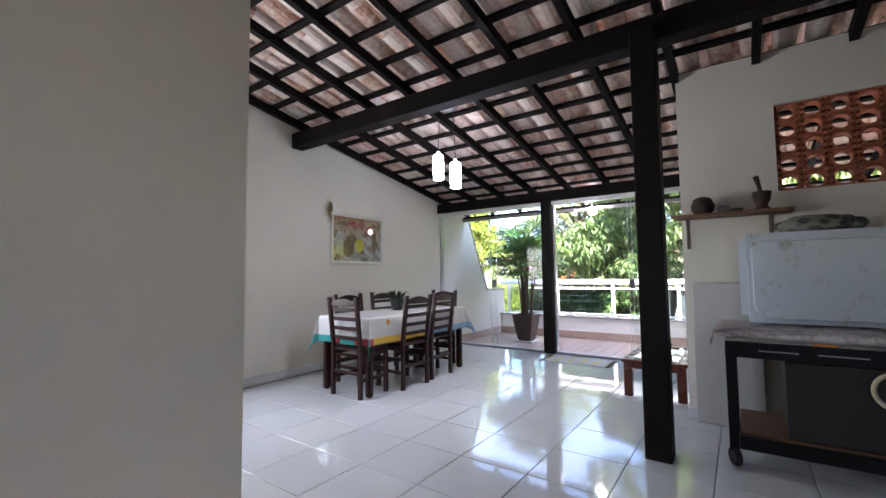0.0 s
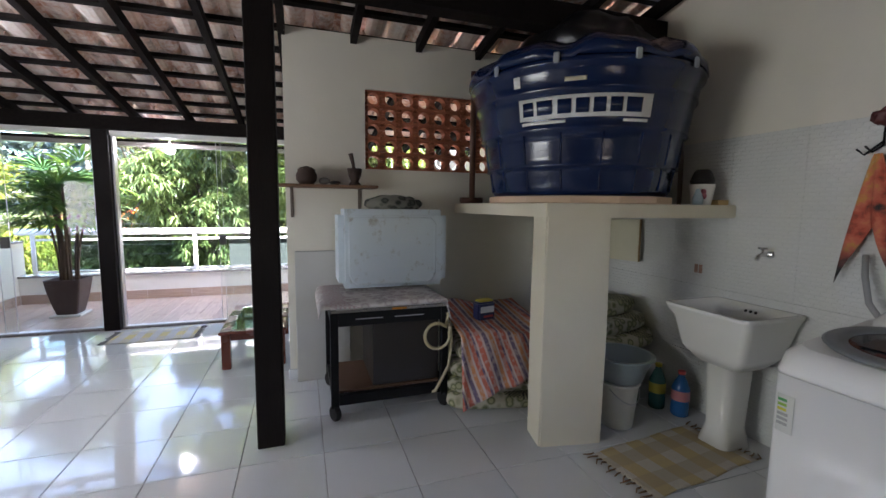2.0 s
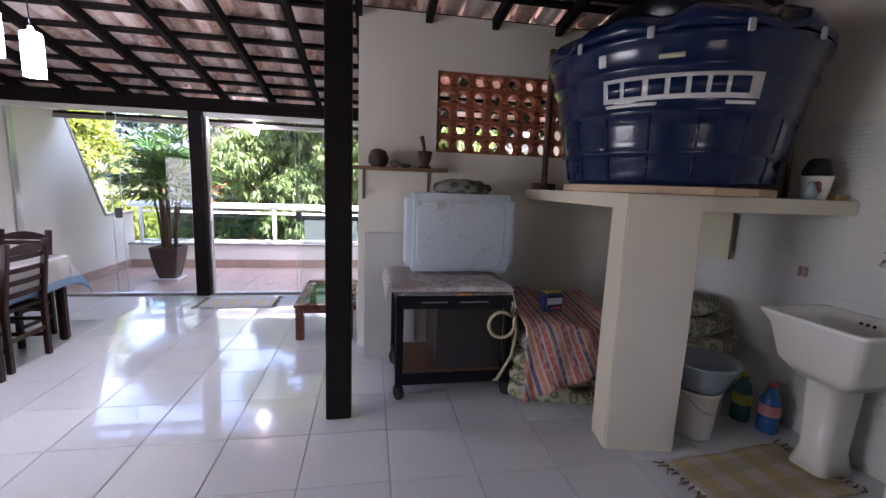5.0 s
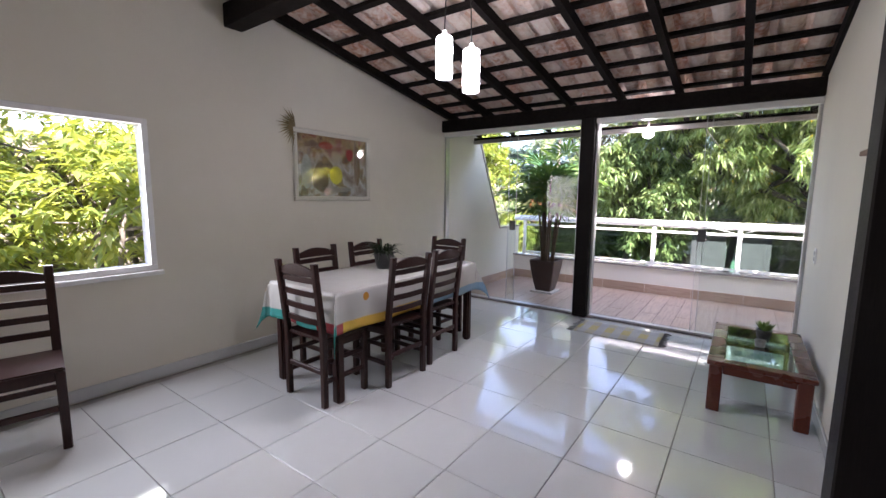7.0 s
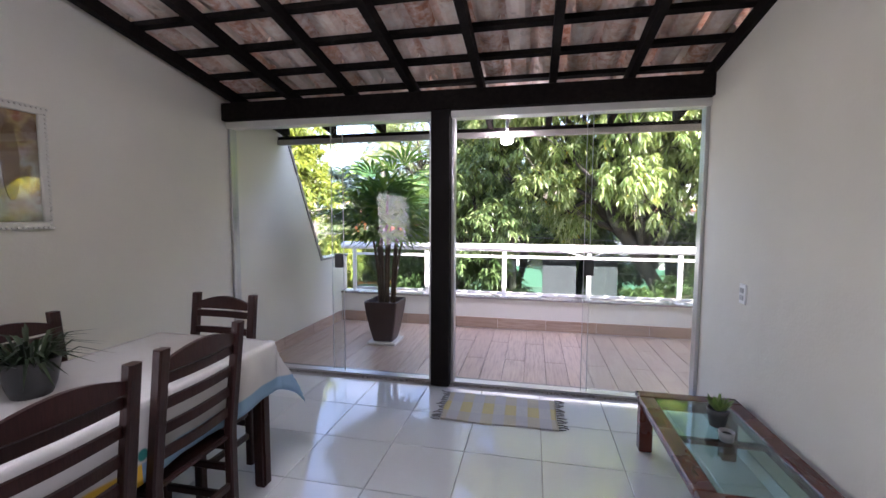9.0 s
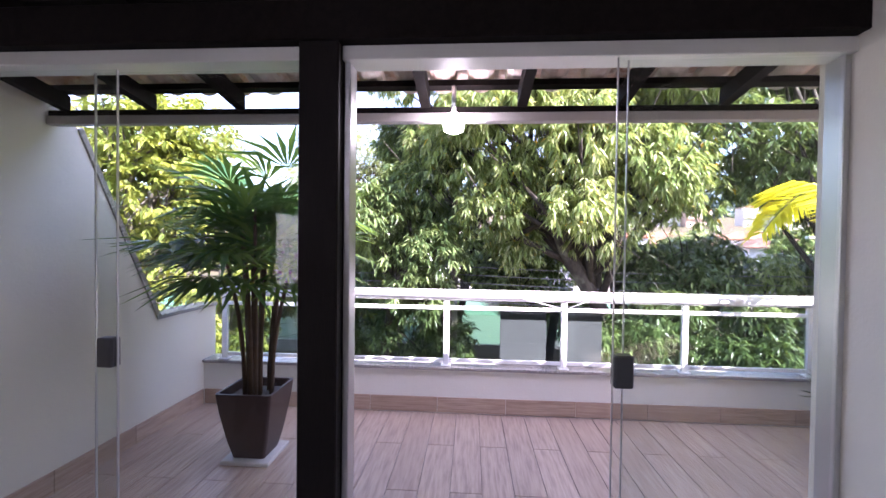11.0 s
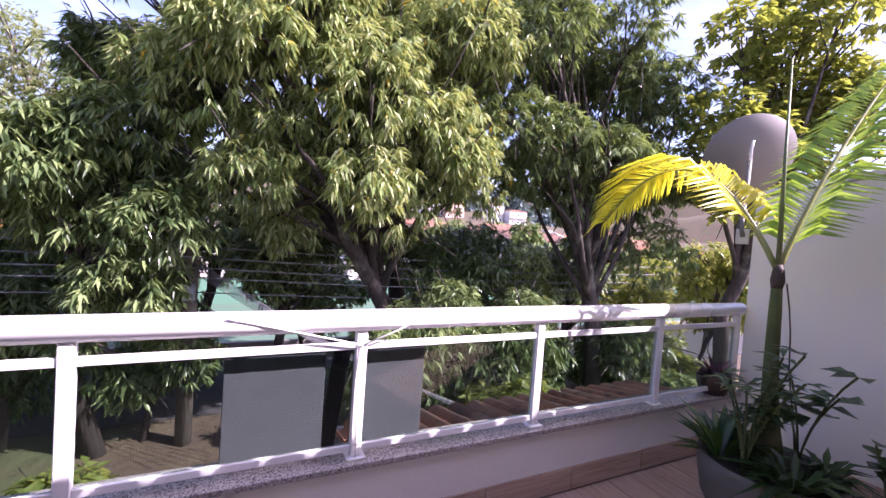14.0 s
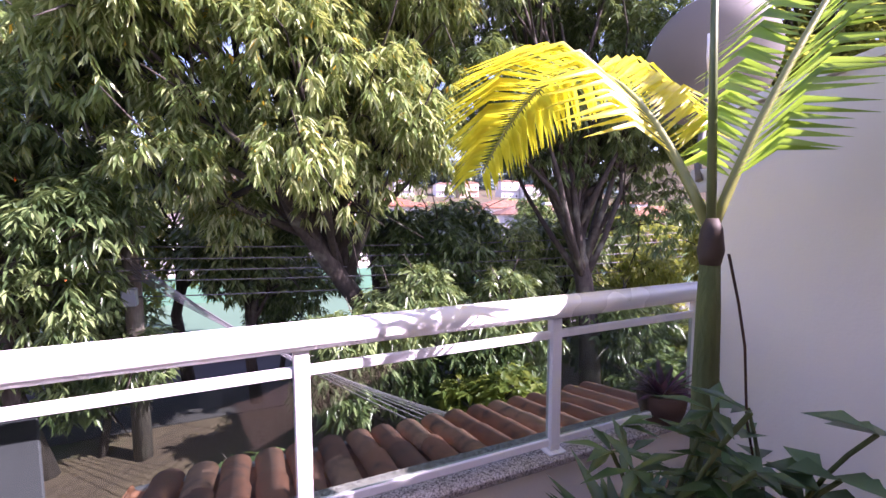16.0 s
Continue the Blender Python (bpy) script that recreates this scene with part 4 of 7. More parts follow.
def leafy_stem(label, at, stems, height, leaves, length, width, leaf, seed):
    rs = np.random.default_rng(seed)
    t = thing("potted_shrub", label, "shrub", at)
    bm = bmesh.new()
    bases, dirs = [], []
    for s in range(stems):
        a = rs.uniform(0, 2 * np.pi)
        h = height * rs.uniform(0.7, 1.1)
        tip = Vector((0.45 * h * math.cos(a) * rs.uniform(0.3, 1), 0.45 * h * math.sin(a) * rs.uniform(0.3, 1), h))
        line = bezier((0, 0, 0), (tip.x * 0.2, tip.y * 0.2, h * 0.6), tip, 6)
        tube(bm, line, 0.006, 5)
        for k in range(leaves):
            p = line[rs.integers(3, 7)]
            b = rs.uniform(0, 2 * np.pi)
            bases.append(p)
            dirs.append((math.cos(b), math.sin(b), rs.uniform(-0.2, 0.5)))
    part("stem", bm, BARK_PALM, t)
    bases, dirs = np.array(bases), np.array(dirs)
    ob = new("leaves", leaf_mesh("leaves", bases, dirs, np.tile((0, 0, 1.0), (len(bases), 1)), length * rs.uniform(0.7, 1.1, len(bases)), width, 0.15, leaf))
    ob.parent = t
    return t


leafy_stem("leafy green shrub with narrow leaves in the pot", (1.50, 8.36, 0.26), 9, 0.62, 12, 0.14, 0.035, LEAF_POT, 75)
leafy_stem("broad-leaved green shrub growing from the pot", (1.92, 8.30, 0.26), 4, 0.50, 8, 0.15, 0.10, foliage("broad_green_leaf", (0.05, 0.10, 0.05), (0.08, 0.16, 0.08), (0.12, 0.22, 0.11), 0.25, 0.3, blotch=3), 76)
leafy_stem("broad-leaved green shrub growing in a low planter", (2.25, 8.02, -0.02), 4, 0.66, 9, 0.15, 0.10, LEAF_POT, 77)
planter = thing("planter", "low dark planter box against the side wall", "planter", (2.38, 8.0, ZT))
bm = bmesh.new()
lathe(bm, [(0.12, 0), (0.16, 0.10), (0.165, 0.11), (0.15, 0.10), (0.145, 0.07)], 20, squash=(1, 1.5))
part("trough", bm, BLACK_PLASTIC, planter)
small = thing("flower_pot", "small brown pot standing on the granite sill", "pot", (2.42, 9.07, 0.322))
bm = bmesh.new()
lathe(bm, [(0.09, 0), (0.115, 0.08), (0.12, 0.14), (0.105, 0.14), (0.10, 0.11)], 22)
part("bowl", bm, plain("brown_clay_pot", (0.09, 0.05, 0.035), 0.8, 0, 0.2), small)
rosette("bromeliad", "purple-leaved bromeliad in the brown pot", (2.42, 9.07, 0.43), 48, 0.19, 0.028, (0.1, 1.6), LEAF_PURPLE, 78, 0.1)
bm = bmesh.new()
tube(bm, [(1.745, 8.36, 1.26), (1.80, 8.36, 1.12), (1.86, 8.37, 0.98), (1.89, 8.37, 0.75), (1.96, 8.36, 0.5), (1.97, 8.34, 0.30)], 0.004, 5)
solid("dry_vine", bm, plain("dry_brown_stem", (0.07, 0.04, 0.025), 0.9), "thin dry vine hanging from the palm", "vine", "thing")

# lady palm in the square pot
rs = np.random.default_rng(9)
tall = thing("flower_pot", "tall square brown pot on a white saucer", "pot", (-2.76, 8.14, ZT))
part("saucer", brick(-0.17, 0.17, -0.17, 0.17, 0.0, 0.03, 0.006), plain("white_saucer", (0.6, 0.58, 0.55), 0.6), tall)
bm = bmesh.new()


def square_ring(h, z, r=0.02):
    out = []
    for cx, cy in ((1, 1), (-1, 1), (-1, -1), (1, -1)):
        for k in range(4):
            a = math.atan2(cy, cx) - math.pi / 4 + k * math.pi / 6
            out.append((cx * (h - r) + r * math.cos(a), cy * (h - r) + r * math.sin(a), z))
    return out


ring_mesh(bm, [square_ring(h, z) for h, z in ((0.115, 0.03), (0.145, 0.16), (0.18, 0.36), (0.193, 0.47), (0.196, 0.50), (0.178, 0.50), (0.172, 0.44))])
part("body", bm, plain("brown_resin_pot", (0.055, 0.032, 0.027), 0.45, 0, 0.12), tall, smooth=False)
part("soil", brick(-0.16, 0.16, -0.16, 0.16, 0.40, 0.445, 0.01), plain("grey_pebble_bed", (0.16, 0.15, 0.14), 0.9, 0, 0.5, 40, 1.0), tall)
lady = thing("lady_palm", "lady palm with many canes and fan leaves", "palm", (-2.76, 8.14, ZT + 0.44))
bases, dirs, ups, lens = [], [], [], []
cane_mat = plain("brown_fibrous_cane", (0.085, 0.050, 0.028), 0.85, 0, 0.35, 30, 0.6)
for k in range(13):
    a = k * 2.4
    r0 = 0.03 + 0.09 * rs.random()
    h = rs.uniform(0.90, 1.35)
    foot = Vector((r0 * math.cos(a), r0 * math.sin(a), 0))
    tip = foot * (2.0 + rs.random() * 1.2) + Vector((0, 0, h))
    line = bezier(foot, foot * 1.1 + Vector((0, 0, h * 0.55)), tip, 8)
    bm = bmesh.new()
    tube(bm, line, [0.016, 0.017, 0.015, 0.016, 0.014, 0.014, 0.013, 0.011, 0.008], 7)
    part("cane", bm, cane_mat, lady)
    for f in range(11):
        p = line[rs.integers(6, 9)]
        b = rs.uniform(0, 2 * math.pi)
        el = rs.uniform(-0.35, 1.0)
        axis = Vector((math.cos(b) * math.cos(el), math.sin(b) * math.cos(el), math.sin(el)))
        hub = p + axis * rs.uniform(0.15, 0.35)
        side = axis.cross(Vector((0, 0, 1))).normalized()
        for q in range(8):
            fan = (q - 3.5) / 3.5 * 1.15
            d = axis * math.cos(fan) + side * math.sin(fan) + Vector((0, 0, 0.05))
            bases.append(hub)
            dirs.append(d)
            ups.append(side.cross(axis) + Vector((0, 0, 0.2)))
            lens.append(rs.uniform(0.32, 0.48))
ob = new("fan_leaves", leaf_mesh("fan_leaves", np.array([tuple(v) for v in bases]), np.array([tuple(v) for v in dirs]), np.array([tuple(v) for v in ups]), np.array(lens), 0.040, 0.22, LEAF_RHAPIS))
ob.parent = lady

# ground and street
n = Nodes("verge_ground")
soil = n.ramp(n.noise(0.35, 6), [(0.35, (0.065, 0.046, 0.030)), (0.5, (0.10, 0.075, 0.042)), (0.62, (0.045, 0.070, 0.020)), (0.8, (0.07, 0.10, 0.030))])
n.bump(n.noise(3.0, 6), 0.8, 0.1)
GROUND = n.finish(n.mix(n.math('MULTIPLY', n.noise(7.0, 4), 0.5), soil, (0.09, 0.07, 0.04)), 0.95)
bm = bmesh.new()


def land(u, v):
    x, y = (u - 0.5) * 1800, (v - 0.25) * 1800
    d = math.hypot(x, y)
    hill = max(0.0, d - 160) / 420
    return (x, y, G + 0.0 * x + (60 * min(hill, 1.2) * (0.6 + 0.5 * math.sin(x * 0.011 + 1.0) + 0.25 * math.sin(x * 0.031 + y * 0.02)) if y > 60 else 0))


grid_sheet(bm, 60, 60, land)
solid("ground", bm, GROUND, "earth and grass verge below the terrace", "ground")
bm = bmesh.new()
box(bm, -60, 60, 24.0, 34.0, G, G + 0.05)
solid("sports_court", bm, plain("faded_green_court", (0.07, 0.14, 0.09), 0.8, 0, 0.2, 1.0), "faded green painted court beyond the street", "court")
court_wall = thing("boundary_wall", "low grey concrete wall in front of the court", "wall")
part("wall", brick(-60, 60, 23.6, 23.8, G, G + 0.55, 0.02), plain("stained_concrete", (0.20, 0.195, 0.18), 0.9, 0, 0.3, 2), court_wall)
part("green_boards", brick(-60, 60, 34.0, 34.2, G, G + 1.5, 0.02), plain("green_boarding", (0.085, 0.21, 0.14), 0.8, 0, 0.2, 2), court_wall)
bm = bmesh.new()
box(bm, -60, 60, 18.9, 23.2, G, G + 0.03)
solid("road", bm, plain("worn_asphalt", (0.055, 0.054, 0.052), 0.95, 0, 0.3, 3, 0.4), "worn grey asphalt street", "road")

# tiled roof just below the parapet
low_roof = thing("lower_roof", "lean-to roof of weathered terracotta barrel tiles", "roof")


def barrel(name, cup, material):
    vs, fs = [], []
    nn, ln = 7, 0.46
    for s in (0, 1):
        w = 0.088 if (s == 0) == cup else 0.074
        for th in (0, 0.014):
            for i in range(nn + 1):
                a = math.pi * i / nn
                vs.append((-math.cos(a) * (w - th), s * ln, (-1 if cup else 1) * math.sin(a) * (0.062 - th) + (0.05 if cup else 0.02)))
    m = nn + 1
    for i in range(nn):
        fs += [(i, i + 1, 2 * m + i + 1, 2 * m + i), (m + i, m + i + 1, 3 * m + i + 1, 3 * m + i), (i, i + 1, m + i + 1, m + i), (2 * m + i, 2 * m + i + 1, 3 * m + i + 1, 3 * m + i)]
    return from_lists(name, vs, fs, material, True)


n = Nodes("weathered_terracotta")
col = n.ramp(n.each(), [(0.0, (0.20, 0.085, 0.05)), (0.5, (0.42, 0.17, 0.09)), (1.0, (0.50, 0.27, 0.16))])
col = n.mix(n.ramp(n.noise(9, 6), [(0.48, (0, 0, 0)), (0.7, (0.8, 0.8, 0.8))]), col, (0.09, 0.065, 0.05))
n.bump(n.noise(30, 5), 0.4, 0.006)
TERRA_LOW = n.finish(col, 0.85)
pan, cover = barrel("pan_tile", True, TERRA_LOW), barrel("cover_tile", False, TERRA_LOW)
rr = random.Random(8)
for row in range(3):
    for i in range(19, 37):
        for mesh, off in ((pan, 0.0), (cover, 0.095)):
            ob = new("tile", mesh)
            ob.parent = low_roof
            y = 9.22 + 0.40 * row
            ob.matrix_basis = pose(-3.7 + 0.19 * i + off + rr.uniform(-0.006, 0.006), y, -0.02 - 0.075 * row + (0.02 if mesh is cover else 0), -10.5, 0, rr.uniform(-1.5, 1.5))
part("deck", (lambda b: (prism_x(b, [(9.18, -0.09), (10.5, -0.32), (10.5, -0.36), (9.18, -0.30)], -0.20, 3.4), b)[1])(bmesh.new()), GROUT_T, low_roof)
part("edge_mortar", brick(-0.20, 3.4, 10.47, 10.53, -0.36, -0.24, 0.01), plain("grey_mortar_edge", (0.34, 0.32, 0.28), 0.9, 0, 0.2), low_roof)

# utility pole and wires
pole = thing("utility_pole", "grey wooden utility pole with metal fittings", "pole", (-1.75, 17.6, G))
bm = bmesh.new()
tube(bm, [(0, 0, -0.3), (0, 0, 4.0), (0, 0, 8.6)], [0.17, 0.15, 0.12], 12)
part("shaft", bm, BARK_GREY, pole)
for z in (4.35, 4.7, 5.05):
    part("bracket", brick(-0.06, 0.30, -0.22, -0.12, z, z + 0.04, 0.01), ALU_GREY, pole)
part("junction_box", brick(-0.12, 0.12, -0.36, -0.16, 3.2, 3.55, 0.02), GREY_PLASTIC, pole)
WIRE = plain("grey_cable", (0.16, 0.16, 0.165), 0.6)
for z0, z1, dy in ((0.75, 0.95, 0.0), (0.52, 0.70, -0.05), (0.30, 0.42, -0.1), (0.10, 0.15, -0.12), (-0.25, -0.15, 0.1)):
    bm = bmesh.new()
    tube(bm, arc_points((-1.7, 17.4 + dy, z0), (17.0, 16.6 + dy, z1), 0.22, 14), 0.014, 5)
    tube(bm, arc_points((-1.7, 17.4 + dy, z0), (-22.0, 18.6 + dy, z1 + 0.5), 0.25, 10), 0.014, 5)
    solid("overhead_cable", bm, WIRE, "thin grey overhead cable along the street", "cable", "thing", "street cables")
for k in range(7):
    bm = bmesh.new()
    tube(bm, arc_points((-1.7, 17.4, 0.5 - 0.05 * k), (3.4 + 0.35 * k, 10.9 + 0.12 * k, -1.5 - 0.1 * k), 0.25 + 0.04 * k, 12), 0.009, 5)
    solid("service_cable", bm, WIRE, "thin grey service cable running down to the house", "cable", "thing", "service cables")
lampost = thing("street_lamp", "grey street lamp with a curved arm", "street lamp", (14.2, 22.8, G))
bm = bmesh.new()
tube(bm, [(0, 0, 0), (0, 0, 3.2), (-0.2, 0, 4.4), (-0.9, 0, 5.2), (-1.6, 0, 5.4)], [0.07, 0.06, 0.05, 0.045, 0.04], 8)
part("pole", bm, ALU_GREY, lampost)
part("lamp_head", brick(-2.1, -1.55, -0.12, 0.12, 5.33, 5.45, 0.03), ALU_GREY, lampost)


# houses
def house(label, x, y, w, d, h, turn, colour, roof_colour, storeys=2, hip=1.1, foot=GROUND_Z):
    t = thing("house", label, "house", (x, y, foot), "", "", turn)
    wall = plain("house_paint", colour, 0.85, 0, 0.10, 1.5)
    dark = plain("house_window_glass", (0.03, 0.035, 0.04), 0.1)
    part("wall", brick(-w / 2, w / 2, 0, d, 0, h, 0.02), wall, t)
    bm = bmesh.new()
    o = 0.35
    lo = [bm.verts.new(p) for p in ((-w / 2 - o, -o, h + 0.01), (w / 2 + o, -o, h + 0.01), (w / 2 + o, d + o, h + 0.01), (-w / 2 - o, d + o, h + 0.01))]
    mid = [bm.verts.new(v.co + Vector((0, 0, 0.12))) for v in lo]
    r0, r1 = bm.verts.new((-w / 4, d / 2, h + hip)), bm.verts.new((w / 4, d / 2, h + hip))
    bm.faces.new(lo[::-1])
    for i in range(4):
        bm.faces.new((lo[i], lo[(i + 1) % 4], mid[(i + 1) % 4], mid[i]))
    for f in ((mid[0], mid[1], r1, r0), (mid[1], mid[2], r1), (mid[2], mid[3], r0, r1), (mid[3], mid[0], r0)):
        bm.faces.new(f)
    nn = Nodes("house_roof")
    wave = nn.add("ShaderNodeTexWave", Scale=3.0)
    nn.link(nn.local(), wave.inputs["Vector"])
    nn.bump(wave.outputs["Fac"], 0.7, 0.05)
    part("roof", bm, nn.finish(nn.mix(nn.noise(1.5, 5), shade(roof_colour, 0.4), shade(roof_colour, 0.95)), 0.9), t)
    sh = h / storeys
    for s in range(storeys):
        for k in range(max(2, int(w / 3))):
            cx = -w / 2 + w * (k + 0.5) / max(2, int(w / 3))
            win = part("window", brick(cx - 0.62, cx + 0.62, -0.04, 0.02, s * sh + 0.95, s * sh + 2.15, 0.02), ALU_WHITE, t)
            part("pane", brick(cx - 0.52, cx + 0.52, -0.06, -0.041, s * sh + 1.05, s * sh + 2.05), dark, win)
    part("balcony", brick(-w / 2, w / 2, -1.0, 0.0, sh - 0.05, sh + 0.1, 0.02), wall, t)
    return t


house("white two-storey house with a red tile roof", 11.5, 44.0, 7.0, 7.0, 5.6, 8, (0.72, 0.70, 0.66), (0.34, 0.14, 0.08))
house("cream house with a brown tile roof", 19.0, 48.0, 8.0, 7.0, 5.0, -5, (0.62, 0.52, 0.40), (0.30, 0.15, 0.09))
house("grey terrace house with a brown roof", 25.5, 40.0, 8.0, 6.0, 4.8, -20, (0.55, 0.55, 0.56), (0.24, 0.13, 0.09))
house("pink house with an orange tile roof", 38.0, 36.0, 9.0, 7.0, 4.6, -35, (0.60, 0.40, 0.34), (0.42, 0.20, 0.11))
house("white bungalow with a grey tile roof", -3.5, 46.0, 8.0, 6.0, 4.0, 4, (0.68, 0.67, 0.65), (0.26, 0.22, 0.20), 1)
house("pale house with a red roof behind trees", 4.0, 52.0, 7.0, 6.0, 5.2, 0, (0.66, 0.63, 0.58), (0.36, 0.15, 0.08))
house("orange painted house among the trees", -11.0, 33.0, 6.0, 5.0, 5.0, 12, (0.62, 0.20, 0.05), (0.40, 0.16, 0.08))
house("white house at the far end of the street", 31.0, 52.0, 10.0, 7.0, 5.6, -12, (0.72, 0.71, 0.70), (0.36, 0.17, 0.10))
for i in range(9):
    house("small far house on the hillside", -20 + 13 * i, 78 + 9 * ((i * 7) % 4), 9, 7, 5.0 + (i % 3), (i * 37) % 30 - 15, ((0.7, 0.68, 0.64), (0.6, 0.5, 0.42), (0.55, 0.56, 0.6))[i % 3], (0.36, 0.17, 0.10))
for i in range(16):
    x, y = -90 + 15 * i + (i * 29) % 11, 185 + (i * 53) % 60
    d = math.hypot(x, y)
    foot = G + 60 * min((d - 160) / 420, 1.2) * (0.6 + 0.5 * math.sin(x * 0.011 + 1.0) + 0.25 * math.sin(x * 0.031 + y * 0.02)) - 1.0
    house("small white house far up the slope", x, y, 11, 8, 7.5 + (i % 3), (i * 41) % 40 - 20, ((0.7, 0.68, 0.66), (0.6, 0.42, 0.32), (0.62, 0.62, 0.6))[i % 3], (0.34, 0.16, 0.10), foot=foot)
rs = np.random.default_rng(90)
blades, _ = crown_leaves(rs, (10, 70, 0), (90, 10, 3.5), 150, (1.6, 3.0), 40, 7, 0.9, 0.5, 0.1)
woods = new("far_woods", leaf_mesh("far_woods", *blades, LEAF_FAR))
tagged(woods, "belt of distant trees behind the houses", "woods", kind="stuff")
far = np.random.default_rng(91)
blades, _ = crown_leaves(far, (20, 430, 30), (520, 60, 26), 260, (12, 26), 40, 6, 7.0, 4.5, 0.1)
# distance haze is painted as a bluish tint in the hill's leaves
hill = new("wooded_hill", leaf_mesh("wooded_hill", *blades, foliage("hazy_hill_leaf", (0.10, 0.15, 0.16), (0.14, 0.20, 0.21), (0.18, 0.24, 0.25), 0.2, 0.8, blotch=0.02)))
tagged(hill, "wooded hills on the horizon", "hill", kind="stuff")

# satellite dish on the side wall
dish = thing("satellite_dish", "grey satellite dish on a wall bracket", "satellite dish", (2.72, 9.10, 1.54))
bm = bmesh.new()
away = Vector((0.50, 0.72, 0.42)).normalized()
tilt = Matrix.Translation((0.24, 0.12, 0.66)) @ away.to_track_quat('Z', 'Y').to_matrix().to_4x4()
prof = [(0.0, 0.0), (0.12, 0.012), (0.24, 0.045), (0.36, 0.10), (0.365, 0.107), (0.36, 0.113), (0.26, 0.062), (0.0, 0.014)]
lathe(bm, [(max(r, 0.002), z) for r, z in prof], 40)
bmesh.ops.transform(bm, matrix=tilt, verts=bm.verts[:])
part("reflector", bm, plain("dull_grey_dish_paint", (0.13, 0.125, 0.105), 0.6, 0, 0.12), dish)
bm = bmesh.new()
tube(bm, [(-0.08, -0.02, 0.0), (-0.04, 0.02, 0.10), (0.06, 0.06, 0.38), (0.14, 0.10, 0.64)], 0.018, 8)
part("mast", bm, plain("dull_mast_paint", (0.14, 0.135, 0.12), 0.6), dish)
part("wall_plate", brick(-0.068, -0.060, -0.06, 0.04, -0.06, 0.06, 0.003), ALU_GREY, dish)
bm = bmesh.new()
tube(bm, [(0.10, 0.08, 0.60), (0.0, 0.02, 0.64), (-0.03, 0.0, 0.74), (0.06, 0.04, 0.78), (0.11, 0.09, 0.68)], 0.009, 6)
part("cable", bm, WHITE_PLASTIC, dish)

# grey sheets leaning behind the rail glass
for x0, x1 in ((-0.95, -0.53), (-0.40, -0.03)):
    bm = bmesh.new()
    box(bm, x0, x1, YR + 0.055, YR + 0.067, 0.324, 0.83, 0.003)
    solid("grey_sheet", bm, plain("matt_grey_sheet", (0.105, 0.11, 0.125), 0.7, 0, 0.08), "matt grey sheet leaning behind the railing glass", "panel", "thing", "sheets behind the railing")
bm = bmesh.new()
prism = [(-0.55, 0.324), (-0.47, 0.324), (-0.40, 0.86), (-0.48, 0.86)]
a = [bm.verts.new((x, YR + 0.075, z)) for x, z in prism]
b = [bm.verts.new((x, YR + 0.095, z)) for x, z in prism]
bm.faces.new(a)
bm.faces.new(b[::-1])
for i in range(4):
    bm.faces.new((a[i], a[(i + 1) % 4], b[(i + 1) % 4], b[i]))
solid("dark_board", bm, BLACK_PLASTIC, "narrow black board leaning between the grey sheets", "board", "thing")
bm = bmesh.new()
tube(bm, [(-0.384, YR - 0.03, 0.86), (-0.75, YR - 0.052, 0.955), (-0.95, YR - 0.05, 1.0)], 0.004, 5)
tube(bm, [(-0.384, YR - 0.03, 0.86), (-0.22, YR - 0.052, 0.93), (-0.12, YR - 0.05, 0.98)], 0.004, 5)
tube(bm, [(-0.384, YR - 0.03, 0.86), (-0.40, YR - 0.035, 0.6), (-0.39, YR - 0.04, 0.34)], 0.003, 5)
solid("cord", bm, WHITE_PLASTIC, "thin white cord tied to the railing", "cord", "thing")

